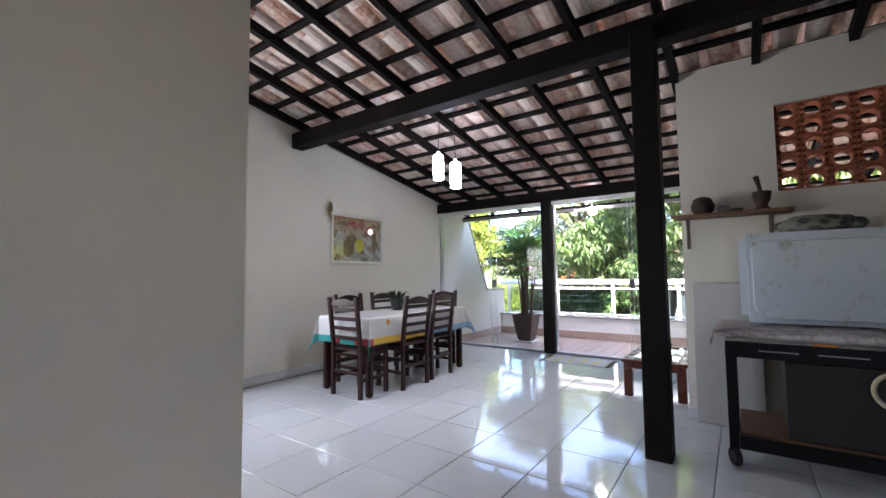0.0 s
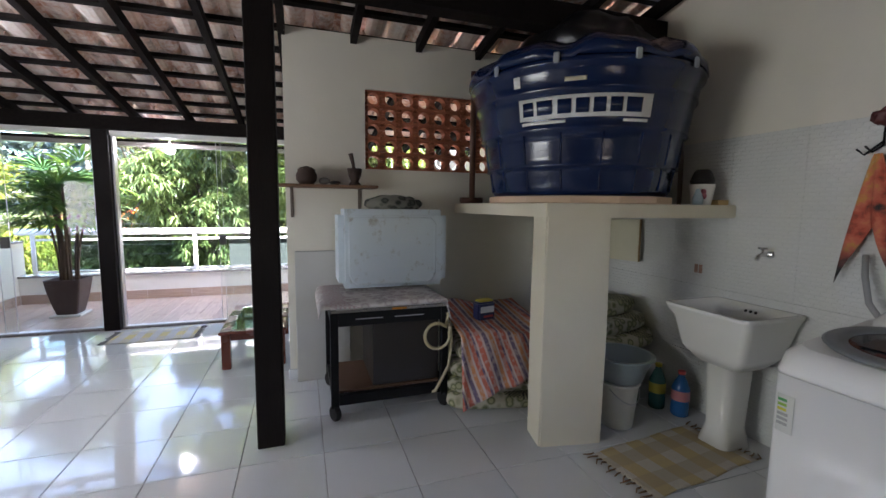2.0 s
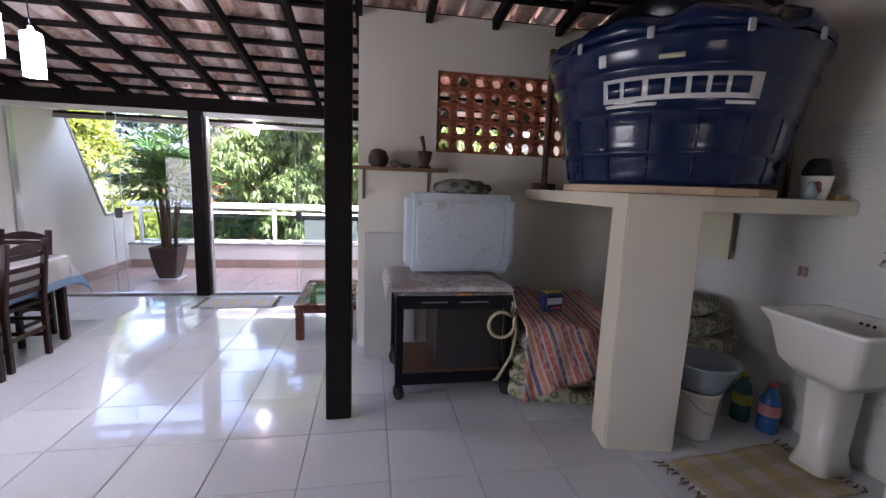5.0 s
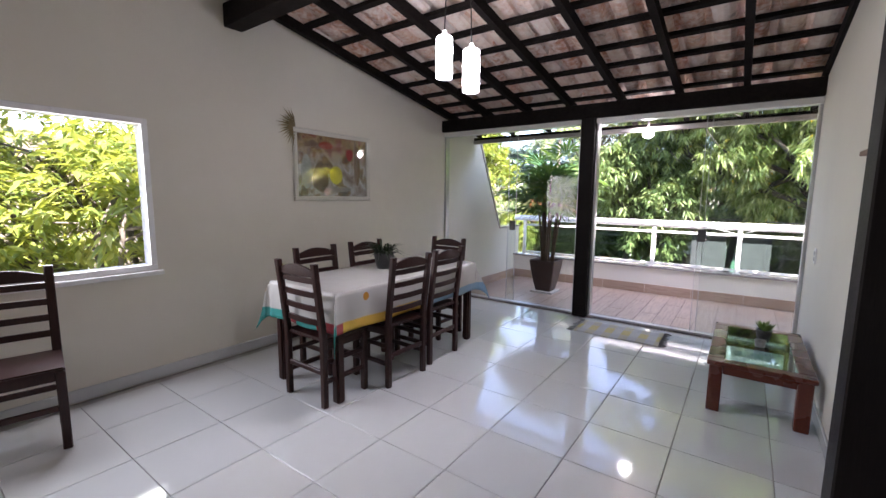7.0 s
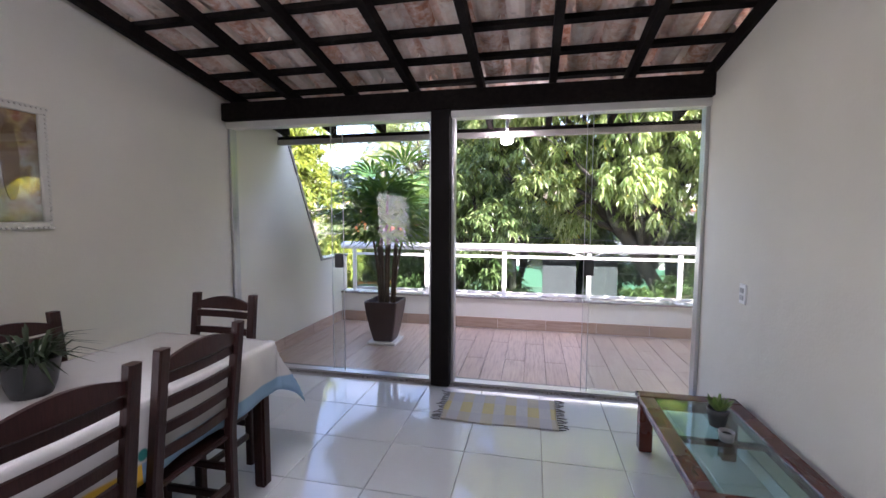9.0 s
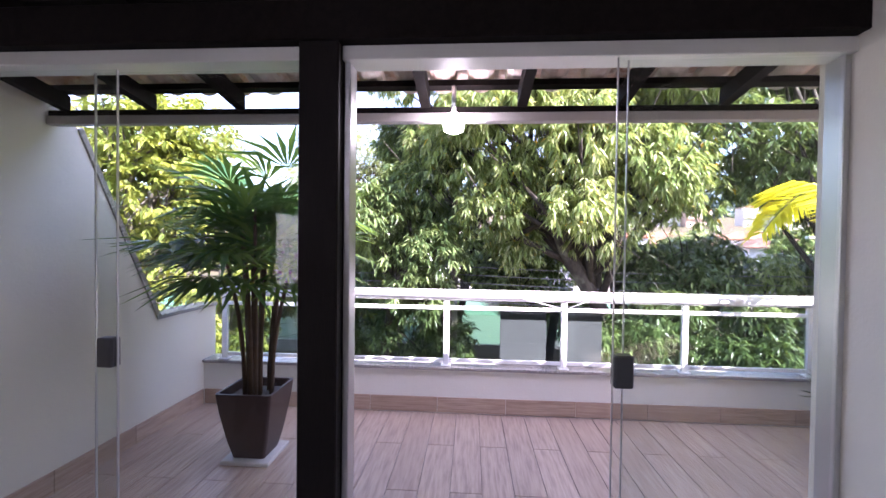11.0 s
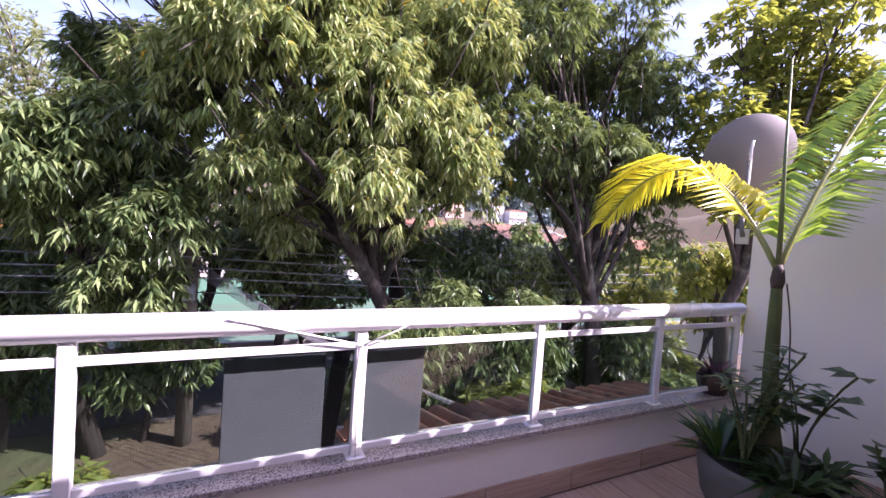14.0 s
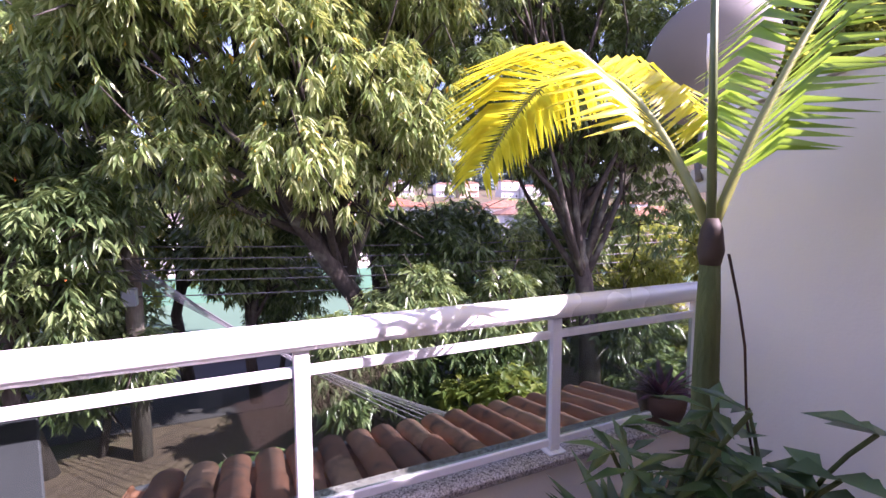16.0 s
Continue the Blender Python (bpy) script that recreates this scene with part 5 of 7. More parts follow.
# ---- living room ----
def dining_chair(at, turn, first=None):
    if first:
        return copy_thing(first, pose(*at, 0, 0, turn))
    t = thing("dining_chair", "dark red-brown wooden ladder-back chair at the table", "chair", at, "chairs round the table", "", turn)
    w, d = 0.185, 0.18
    for sx in (-1, 1):
        bm = bmesh.new()
        for a, b, s in (((sx * w, -d, 0.0), (sx * w, -d, 0.46), 0.021), ((sx * w, -d, 0.46), (sx * w, -d - 0.055, 0.93), 0.021)):
            rings = [[(p[0] + ux * s, p[1] + uy * s * 0.9, p[2]) for ux, uy in ((-1, -0.7), (-0.7, -1), (0.7, -1), (1, -0.7), (1, 0.7), (0.7, 1), (-0.7, 1), (-1, 0.7))] for p in (a, b)]
            ring_mesh(bm, rings)
        part("back_leg", bm, CHAIR_WOOD, t, smooth=False)
        part("front_leg", brick(sx * w - 0.02, sx * w + 0.02, d - 0.04, d, 0.0, 0.425, 0.005), CHAIR_WOOD, t)
        part("side_stretcher", brick(sx * w - 0.011, sx * w + 0.011, -d + 0.02, d - 0.04, 0.15, 0.182, 0.004), CHAIR_WOOD, t)
        part("side_stretcher", brick(sx * w - 0.011, sx * w + 0.011, -d + 0.02, d - 0.04, 0.28, 0.31, 0.004), CHAIR_WOOD, t)
        part("seat_rail", brick(sx * w - 0.012, sx * w + 0.012, -d + 0.02, d - 0.04, 0.375, 0.424, 0.004), CHAIR_WOOD, t)
    part("front_stretcher", brick(-w + 0.02, w - 0.02, d - 0.032, d - 0.01, 0.21, 0.242, 0.004), CHAIR_WOOD, t)
    part("back_stretcher", brick(-w + 0.02, w - 0.02, -d - 0.01, -d + 0.01, 0.21, 0.242, 0.004), CHAIR_WOOD, t)
    part("front_rail", brick(-w + 0.02, w - 0.02, d - 0.036, d - 0.01, 0.375, 0.424, 0.004), CHAIR_WOOD, t)
    part("seat", brick(-0.205, 0.205, -d - 0.005, d + 0.012, 0.426, 0.45, 0.008, 2), CHAIR_WOOD, t)
    for z in (0.53, 0.62, 0.71, 0.80):
        y = -d - 0.055 * (z - 0.46) / 0.47
        bm = bmesh.new()

        def slat(u, v, y=y, z=z):
            x = (u - 0.5) * 2 * (w - 0.015)
            return (x, y - 0.012 * math.cos(math.pi * (u - 0.5)), z + v * 0.036)
        grid_sheet(bm, 8, 1, slat, 0.014)
        part("back_slat", bm, CHAIR_WOOD, t, smooth=False)
    bm = bmesh.new()
    y = -d - 0.055 * 0.9

    def crest(u, v):
        x = (u - 0.5) * 2 * (w - 0.015)
        return (x, y - 0.012 * math.cos(math.pi * (u - 0.5)), 0.845 + v * (0.036 + 0.036 * math.cos(math.pi * (u - 0.5))))
    grid_sheet(bm, 12, 1, crest, 0.016)
    part("crest_rail", bm, CHAIR_WOOD, t, smooth=False)
    return t


chair_a = dining_chair((-2.60, 3.87, 0), 0)
for at, turn in (((-2.465, 4.335, 0), 88), ((-2.495, 4.825, 0), 91), ((-2.935, 4.22, 0), -90), ((-2.955, 4.80, 0), -89), ((-2.775, 5.31, 0), 178)):
    dining_chair(at, turn, chair_a)
other = dining_chair((-3.35, 2.45, 0), -100, chair_a)
tagged(other, "dark wooden chair standing apart beside the window")
del other["group"]

TX0, TX1, TY0, TY1, TZ = -3.045, -2.355, 3.74, 5.38, 0.728
table = thing("dining_table", "rectangular dark wooden table under a printed cloth", "table", ((TX0 + TX1) / 2, (TY0 + TY1) / 2, 0))
hw, hd = (TX1 - TX0) / 2, (TY1 - TY0) / 2
part("tabletop", brick(-hw, hw, -hd, hd, TZ - 0.03, TZ - 0.003, 0.004), CHAIR_WOOD, table)
for sx in (-1, 1):
    for sy in (-1, 1):
        part("leg", brick(sx * (hw - 0.045) - 0.032, sx * (hw - 0.045) + 0.032, sy * (hd - 0.05) - 0.032, sy * (hd - 0.05) + 0.032, 0, TZ - 0.031, 0.012, 2), CHAIR_WOOD, table)
    part("side_apron", brick(sx * (hw - 0.045) - 0.011, sx * (hw - 0.045) + 0.011, -hd + 0.084, hd - 0.084, TZ - 0.12, TZ - 0.031, 0.003), CHAIR_WOOD, table)
    part("end_apron", brick(-hw + 0.078, hw - 0.078, sx * (hd - 0.05) - 0.011, sx * (hd - 0.05) + 0.011, TZ - 0.12, TZ - 0.031, 0.003), CHAIR_WOOD, table)

n = Nodes("printed_tablecloth")
loc = n.local()
sep = n.add("ShaderNodeSeparateXYZ")
n.link(loc, sep.inputs["Vector"])
hem = n.ramp(n.math('ADD', sep.outputs["Z"], 0.5), [(0.0, (1, 1, 1)), (0.315, (1, 1, 1)), (0.322, (0, 0, 0))])
along = n.math('ADD', n.math('MULTIPLY', sep.outputs["Y"], 0.42), 0.5)
band = n.ramp(along, [(0.0, (0.045, 0.30, 0.28)), (0.145, (0.36, 0.05, 0.06)), (0.175, (0.68, 0.42, 0.06)), (0.52, (0.22, 0.36, 0.50)), (0.93, (0.45, 0.06, 0.05))])
n.tree.nodes[-1].color_ramp.interpolation = 'CONSTANT'
left = n.ramp(n.math('ADD', sep.outputs["X"], 0.5), [(0.0, (1, 1, 1)), (0.32, (1, 1, 1)), (0.34, (0, 0, 0))])
band = n.mix(left, band, (0.045, 0.30, 0.28))
body = n.mix(n.noise(3, 4), (0.50, 0.49, 0.46), (0.58, 0.57, 0.54))
spots = n.add("ShaderNodeTexVoronoi", Scale=3.6)
n.link(loc, spots.inputs["Vector"])
spot = n.ramp(spots.outputs["Distance"], [(0.10, (1, 1, 1)), (0.115, (0, 0, 0))])
pick = n.ramp(spots.outputs["Color"], [(0.3, (0.03, 0.20, 0.18)), (0.5, (0.42, 0.05, 0.06)), (0.7, (0.55, 0.25, 0.04))])
n.tree.nodes[-1].color_ramp.interpolation = 'CONSTANT'
side_only = n.ramp(n.math('ADD', sep.outputs["Z"], 0.5), [(0.0, (1, 1, 1)), (0.485, (1, 1, 1)), (0.495, (0, 0, 0))])
body = n.mix(n.math('MULTIPLY', spot, side_only), body, pick)
n.bump(n.noise(8, 3), 0.15, 0.01)
CLOTH = n.finish(n.mix(hem, body, band), 0.22, 0.0, 0.5)
cover = thing("tablecloth", "shiny white printed tablecloth with coloured hems on the table", "tablecloth", ((TX0 + TX1) / 2, (TY0 + TY1) / 2, TZ))
bm = bmesh.new()
over = 0.27


def drape(u, v):
    x, y = (u - 0.5) * 2 * (hw + over), (v - 0.5) * 2 * (hd + over)
    ox, oy = max(0.0, abs(x) - hw - 0.004), max(0.0, abs(y) - hd - 0.004)
    drop = max(ox, oy) if min(ox, oy) == 0 else math.hypot(ox, oy)
    wav = 0.014 * math.sin(13 * y + 1.3 * x) if ox > 0 else 0.014 * math.sin(14 * x + 0.6) if oy > 0 else 0
    cx, cy = max(-hw - 0.006, min(hw + 0.006, x)), max(-hd - 0.006, min(hd + 0.006, y))
    flare = 0.04 * drop
    both = min(ox, oy)
    cx += math.copysign((flare + 0.30 * both + wav * min(1, drop * 8)) if ox > 0 else 0, x)
    cy += math.copysign((flare + 0.30 * both + wav * min(1, drop * 8)) if oy > 0 else 0, y)
    return (cx, cy, 0.009 - 0.97 * drop)


grid_sheet(bm, 56, 90, drape, -0.0025)
part("cloth", bm, CLOTH, cover)

vase = thing("table_plant", "dark potted grassy plant standing on the table", "plant", (-2.785, 4.62, TZ + 0.007))
bm = bmesh.new()
lathe(bm, [(0.055, 0), (0.07, 0.04), (0.085, 0.13), (0.09, 0.135), (0.078, 0.13), (0.07, 0.10)], 20)
part("pot", bm, plain("black_ceramic_pot", (0.015, 0.015, 0.015), 0.4), vase)
rs = np.random.default_rng(31)
k = 120
a = rs.uniform(0, 2 * np.pi, k)
ob = new("leaves", leaf_mesh("leaves", np.stack([np.cos(a) * 0.03, np.sin(a) * 0.03, np.full(k, 0.10)], 1), np.stack([np.cos(a), np.sin(a), rs.uniform(0.4, 2.2, k)], 1), np.tile((0, 0, 1.0), (k, 1)), rs.uniform(0.13, 0.30, k), 0.013, 0.45, foliage("dark_table_plant_leaf", (0.006, 0.012, 0.006), (0.014, 0.028, 0.012), (0.035, 0.055, 0.025), 0.1, 0.45, blotch=4)))
ob.parent = vase

# picture on the left wall
pic = thing("picture", "still-life painting under glass in a carved white frame", "picture", (XL, 4.90, 1.62))
W2, H2 = 0.475, 0.335
bm = bmesh.new()
for y0, y1, z0, z1 in ((-W2, W2, H2 - 0.045, H2), (-W2, W2, -H2, -H2 + 0.045), (-W2, -W2 + 0.045, -H2 + 0.045, H2 - 0.045), (W2 - 0.045, W2, -H2 + 0.045, H2 - 0.045)):
    box(bm, 0.003, 0.026, y0, y1, z0, z1, 0.005)
frame_part = part("frame", bm, plain("carved_white_frame", (0.62, 0.60, 0.53), 0.5, 0, 0.1, 20), pic)
bead = finish_mesh("bead", (lambda b: (bmesh.ops.create_icosphere(b, subdivisions=1, radius=0.009), b)[1])(bmesh.new()), plain("frame_bead_paint", (0.66, 0.64, 0.58), 0.45))
bm = bmesh.new()
step = 0.024
pts = [(-W2 + 0.012 + i * step, s * (H2 - 0.012)) for i in range(40) for s in (-1, 1)] + [(s * (W2 - 0.012), -H2 + 0.03 + i * step) for i in range(26) for s in (-1, 1)]
for y, z in pts:
    bmesh.ops.create_icosphere(bm, subdivisions=1, radius=0.009, matrix=Matrix.Translation((0.027, y, z)))
tagged(part("beading", bm, plain("white_beading", (0.66, 0.64, 0.58), 0.45), pic), kind="stuff")
n = Nodes("still_life_paint")
loc = n.local()
sp = n.add("ShaderNodeSeparateXYZ")
n.link(loc, sp.inputs["Vector"])
wob = n.noise(5, 5, 0.6, loc)
base = n.ramp(wob, [(0.30, (0.16, 0.10, 0.06)), (0.42, (0.34, 0.30, 0.27)), (0.5, (0.50, 0.50, 0.49)), (0.58, (0.24, 0.16, 0.08)), (0.68, (0.12, 0.12, 0.10))])
up = n.ramp(n.math('ADD', n.math('ADD', sp.outputs["Z"], 0.5), n.math('MULTIPLY', wob, 0.25)), [(0.58, (0, 0, 0)), (0.80, (1, 1, 1))])
warm = n.ramp(n.noise(8, 3, 0.5, loc), [(0.35, (0.30, 0.05, 0.03)), (0.5, (0.42, 0.30, 0.12)), (0.62, (0.16, 0.07, 0.03))])
part("canvas", brick(0.003, 0.010, -W2 + 0.04, W2 - 0.04, -H2 + 0.04, H2 - 0.04), n.finish(n.mix(n.math('MULTIPLY', up, 0.8), base, warm), 0.5), pic)


def disc(bm, cy, cz, ry, rz, x, n=22, pear=0.0):
    ring = []
    for i in range(n):
        a = 2 * math.pi * i / n
        ring.append(bm.verts.new((x, cy + ry * math.cos(a) * (1 + pear * math.sin(a)), cz + rz * math.sin(a))))
    low = [bm.verts.new((x - 0.003, v.co.y, v.co.z)) for v in ring]
    bm.faces.new(ring)
    for i in range(n):
        bm.faces.new((ring[i], low[i], low[(i + 1) % n], ring[(i + 1) % n]))


for cy, cz, ry, rz, colour, pear in ((-0.10, 0.20, 0.085, 0.035, (0.40, 0.06, 0.03), 0), (0.20, 0.13, 0.045, 0.06, (0.38, 0.04, 0.04), 0.25),
                                     (-0.17, -0.10, 0.09, 0.14, (0.16, 0.11, 0.07), -0.2), (0.02, -0.08, 0.08, 0.09, (0.55, 0.50, 0.06), 0), (0.30, 0.02, 0.04, 0.20, (0.20, 0.12, 0.06), 0),
                                     (-0.33, -0.06, 0.06, 0.16, (0.40, 0.42, 0.38), 0), (0.02, -0.22, 0.20, 0.03, (0.30, 0.29, 0.27), 0)):
    bm = bmesh.new()
    disc(bm, cy, cz, ry, rz, 0.0135, pear=pear)
    part("painted_shape", bm, plain("still_life_colour", colour, 0.5, 0, 0.35, 30), pic)
glass_part = part("glass", brick(0.016, 0.018, -W2 + 0.042, W2 - 0.042, -H2 + 0.042, H2 - 0.042), pane_glass("picture_glass", (0.97, 0.98, 0.97), 1.5), pic)
glass_part.visible_shadow = False
rs = np.random.default_rng(33)
dry = thing("dried_palm_leaf", "dried brown palm leaf tucked behind the picture", "dried leaf", (XL + 0.02, 4.46, 1.95))
k = 16
ang = np.linspace(1.9, 4.4, k)
d = np.stack([np.full(k, 0.12), np.cos(ang), np.sin(ang)], 1)
ob = new("blade", leaf_mesh("blade", np.tile((0.0, 0, 0.0), (k, 1)), d, np.tile((1.0, 0, 0), (k, 1)), rs.uniform(0.16, 0.25, k), 0.016, 0.12, foliage("dry_palm_blade", (0.10, 0.07, 0.03), (0.16, 0.12, 0.06), (0.24, 0.19, 0.10), 0.2, 0.7)))
ob.parent = dry

# coffee table
ct = thing("coffee_table", "low red-brown wooden coffee table with a glass top", "coffee table", (-0.20, 5.64, 0))
cx, cy, cz = 0.268, 0.51, 0.335
bm = bmesh.new()
for x0, x1, y0, y1 in ((-cx, cx, -cy, -cy + 0.085), (-cx, cx, cy - 0.085, cy), (-cx, -cx + 0.085, -cy + 0.085, cy - 0.085), (cx - 0.085, cx, -cy + 0.085, cy - 0.085)):
    box(bm, x0, x1, y0, y1, cz - 0.03, cz, 0.006)
part("top_frame", bm, TABLE_WOOD, ct)
pane = part("glass_top", brick(-cx + 0.086, cx - 0.086, -cy + 0.086, cy - 0.086, cz - 0.008, cz - 0.001), GLASS_TABLE, ct)
pane.visible_shadow = False
part("middle_bar", brick(-cx + 0.086, cx - 0.086, -0.02, 0.02, cz - 0.03, cz - 0.010, 0.003), TABLE_WOOD, ct)
for sx in (-1, 1):
    for sy in (-1, 1):
        part("leg", brick(sx * (cx - 0.05) - 0.036, sx * (cx - 0.05) + 0.036, sy * (cy - 0.05) - 0.036, sy * (cy - 0.05) + 0.036, 0, cz - 0.031, 0.006), TABLE_WOOD, ct)
    part("side_apron", brick(sx * (cx - 0.04) - 0.012, sx * (cx - 0.04) + 0.012, -cy + 0.087, cy - 0.087, cz - 0.085, cz - 0.031, 0.003), TABLE_WOOD, ct)
    part("end_apron", brick(-cx + 0.087, cx - 0.087, sx * (cy - 0.04) - 0.012, sx * (cy - 0.04) + 0.012, cz - 0.085, cz - 0.031, 0.003), TABLE_WOOD, ct)
suc = thing("succulent", "small green succulent in a dark pot on the glass", "succulent", (-0.17, 5.78, cz + 0.001))
bm = bmesh.new()
lathe(bm, [(0.034, 0), (0.045, 0.06), (0.05, 0.085), (0.044, 0.085), (0.04, 0.07)], 18)
part("pot", bm, plain("dark_grey_pot", (0.05, 0.05, 0.05), 0.6), suc)
rs = np.random.default_rng(34)
k = 46
a = rs.uniform(0, 2 * np.pi, k)
ob = new("leaves", leaf_mesh("leaves", np.stack([np.cos(a) * 0.01, np.sin(a) * 0.01, np.full(k, 0.075)], 1), np.stack([np.cos(a), np.sin(a), rs.uniform(0.5, 2.4, k)], 1), np.tile((0, 0, 1.0), (k, 1)), rs.uniform(0.05, 0.085, k), 0.022, -0.1, foliage("succulent_leaf", (0.09, 0.17, 0.04), (0.16, 0.27, 0.06), (0.26, 0.36, 0.12), 0.2, 0.4, blotch=4)))
ob.parent = suc
jar = thing("small_jar", "small grey cup with dark beads on the glass", "jar", (-0.19, 5.63, cz + 0.001))
bm = bmesh.new()
lathe(bm, [(0.028, 0), (0.034, 0.045), (0.032, 0.045), (0.027, 0.02)], 16)
part("cup", bm, plain("grey_cup", (0.25, 0.25, 0.25), 0.4), jar)
bm = bmesh.new()
lathe(bm, [(0.028, 0.026), (0.018, 0.036), (0.002, 0.04)], 14)
part("beads", bm, BLACK_PLASTIC, jar)


# woven rugs
def woven(name, check, c1, c2, c3, s1, s2):
    n = Nodes(name)
    sp = n.add("ShaderNodeSeparateXYZ")
    n.link(n.local(), sp.inputs["Vector"])

    def stripe(out, scale):
        return n.ramp(n.math('FRACT', n.math('ADD', n.math('MULTIPLY', out, scale), 50.25)), [(0.0, (0, 0, 0)), (0.485, (0, 0, 0)), (0.515, (1, 1, 1))])
    a, b = stripe(sp.outputs["X"], s1), stripe(sp.outputs["Y"], s2)
    col = n.mix(a, c1, c2)
    if check:
        col = n.mix(n.math('MULTIPLY', b, 0.55), col, c3)
    weave = n.add("ShaderNodeTexWave", Scale=120.0, Distortion=1.0)
    n.link(n.local(), weave.inputs["Vector"])
    n.bump(weave.outputs["Fac"], 0.6, 0.004)
    col = n.mix(n.math('MULTIPLY', n.noise(60, 4), 0.4), col, shade(c1, 0.6))
    return n.finish(col, 0.95)


def rug(label, corners, material, seed, fringe_mat):
    """A woven mat from its middle, size and turn, with tassels at both short ends."""
    x, y, w, d, turn = corners
    t = thing("rug", label, "rug", (x, y, 0.001), "", "", turn)
    bm = bmesh.new()
    rr = random.Random(seed)
    ph = rr.uniform(0, 6)
    grid_sheet(bm, 30, 20, lambda u, v: ((u - 0.5) * w + 0.006 * math.sin(9 * v + ph), (v - 0.5) * d + 0.006 * math.sin(11 * u + ph), 0.006 + 0.003 * math.sin(8 * u + 5 * v + ph)), -0.005)
    part("mat", bm, material, t)
    bm = bmesh.new()
    for s in (-1, 1):
        for i in range(14):
            yy = (i / 13 - 0.5) * d
            tip = (s * (w / 2 + rr.uniform(0.035, 0.07)), yy + rr.uniform(-0.03, 0.03), 0.005)
            tube(bm, [(s * w / 2, yy, 0.006), ((s * w / 2 + tip[0]) / 2, yy + rr.uniform(-0.01, 0.01), 0.008), tip], [0.005, 0.005, 0.003], 5)
    tagged(part("fringe", bm, fringe_mat, t, "knotted tassels"), kind="stuff")
    return t


rug("grey and yellow checked woven mat before the glass door", (-1.29, 6.42, 0.78, 0.44, 1), woven("grey_yellow_weave", True, (0.60, 0.60, 0.58), (0.66, 0.56, 0.22), (0.50, 0.50, 0.54), 6.4, 3.2), 1, plain("grey_tassel", (0.18, 0.18, 0.18), 0.9))

# pendant lamps
pend = thing("pendant_lamp", "two white glass cylinder pendants on one round canopy", "lamp", (-1.93, 4.42, 2.85))
bm = bmesh.new()
lathe(bm, [(0.02, 0.03), (0.10, 0.03), (0.105, 0.02), (0.10, -0.005), (0.06, -0.012)], 28)
part("canopy", bm, WHITE_PLASTIC, pend)
n = Nodes("lit_opal_glass")
n.finish((0.85, 0.87, 0.88), 0.35)
n.bsdf.inputs["Emission Color"].default_value = (0.93, 0.97, 1.0, 1)
n.bsdf.inputs["Emission Strength"].default_value = 5.0
OPAL = n.mat
n = Nodes("unlit_opal_glass")
n.finish((0.72, 0.75, 0.76), 0.3)
n.bsdf.inputs["Emission Color"].default_value = (0.93, 0.97, 1.0, 1)
n.bsdf.inputs["Emission Strength"].default_value = 1.0
OPAL_DIM = n.mat
for (x, y), top in (((-0.09, -0.02), -0.48), ((0.09, 0.025), -0.58)):
    bm = bmesh.new()
    tube(bm, [(x * 0.8, y * 0.8, 0.0), (x, y, top + 0.03)], 0.004, 6)
    cordp = part("cord", bm, BLACK_PLASTIC, pend)
    bm = bmesh.new()
    lathe(bm, [(0.012, top + 0.035), (0.016, top + 0.01), (0.045, top), (0.054, top - 0.012), (0.054, top - 0.07)], 24, (x, y, 0), (True, False))
    shade_part = part("shade", bm, OPAL_DIM, pend, "white opal glass cylinder")
    bm = bmesh.new()
    lathe(bm, [(0.054, top - 0.07), (0.054, top - 0.225)], 24, (x, y, 0), (False, False))
    part("lit_band", bm, OPAL, shade_part)
    bm = bmesh.new()
    lathe(bm, [(0.054, top - 0.225), (0.054, top - 0.26), (0.050, top - 0.26), (0.048, top - 0.23)], 24, (x, y, 0), (False, False))
    part("rim", bm, OPAL_DIM, shade_part)

# bare bulb under the eave
eave_lamp = thing("terrace_lamp", "lit white bulb hanging under the terrace eave", "lamp", (-1.33, 7.46, 2.16))
bm = bmesh.new()
tube(bm, [(0, 0, 0.12), (0, 0, -0.02)], 0.012, 8)
part("holder", bm, ALU_GREY, eave_lamp)
bm = bmesh.new()
lathe(bm, [(0.016, -0.02), (0.046, -0.045), (0.058, -0.08), (0.05, -0.115), (0.02, -0.13)], 20)
n = Nodes("lit_bulb")
n.finish((0.9, 0.9, 0.9), 0.3)
n.bsdf.inputs["Emission Color"].default_value = (1, 0.99, 0.96, 1)
n.bsdf.inputs["Emission Strength"].default_value = 12.0
part("bulb", bm, n.mat, eave_lamp)


def wall_plate(label, x, y, z, facing, slots=2, w=0.072, h=0.115):
    """A socket or switch plate on a wall whose face looks along -x (facing -1) or +x."""
    t = thing("wall_switch", label, "switch", (x, y, z))
    part("plate", brick(*sorted((0, facing * 0.009)), -w / 2, w / 2, -h / 2, h / 2, 0.003), WHITE_PLASTIC, t)
    for i in range(slots):
        zz = (i - (slots - 1) / 2) * 0.042
        part("rocker", brick(*sorted((facing * 0.009, facing * 0.014)), -0.02, 0.02, zz - 0.015, zz + 0.015, 0.002), plain("grey_switch_key", (0.42, 0.42, 0.42), 0.4) if slots == 2 else WHITE_PLASTIC, t)
    return t


wall_plate("white double switch plate on the living room wall", XR, 6.21, 0.93, -1)

# ---- laundry corner ----
SLAB_Z = 1.357
bm = bmesh.new()
ring_mesh(bm, [[(1.515, 3.322, z), (1.90, 3.25, z), (1.94, 3.45, z), (1.553, 3.53, z)] for z in (0.0, 0.7, SLAB_Z - 0.001)])
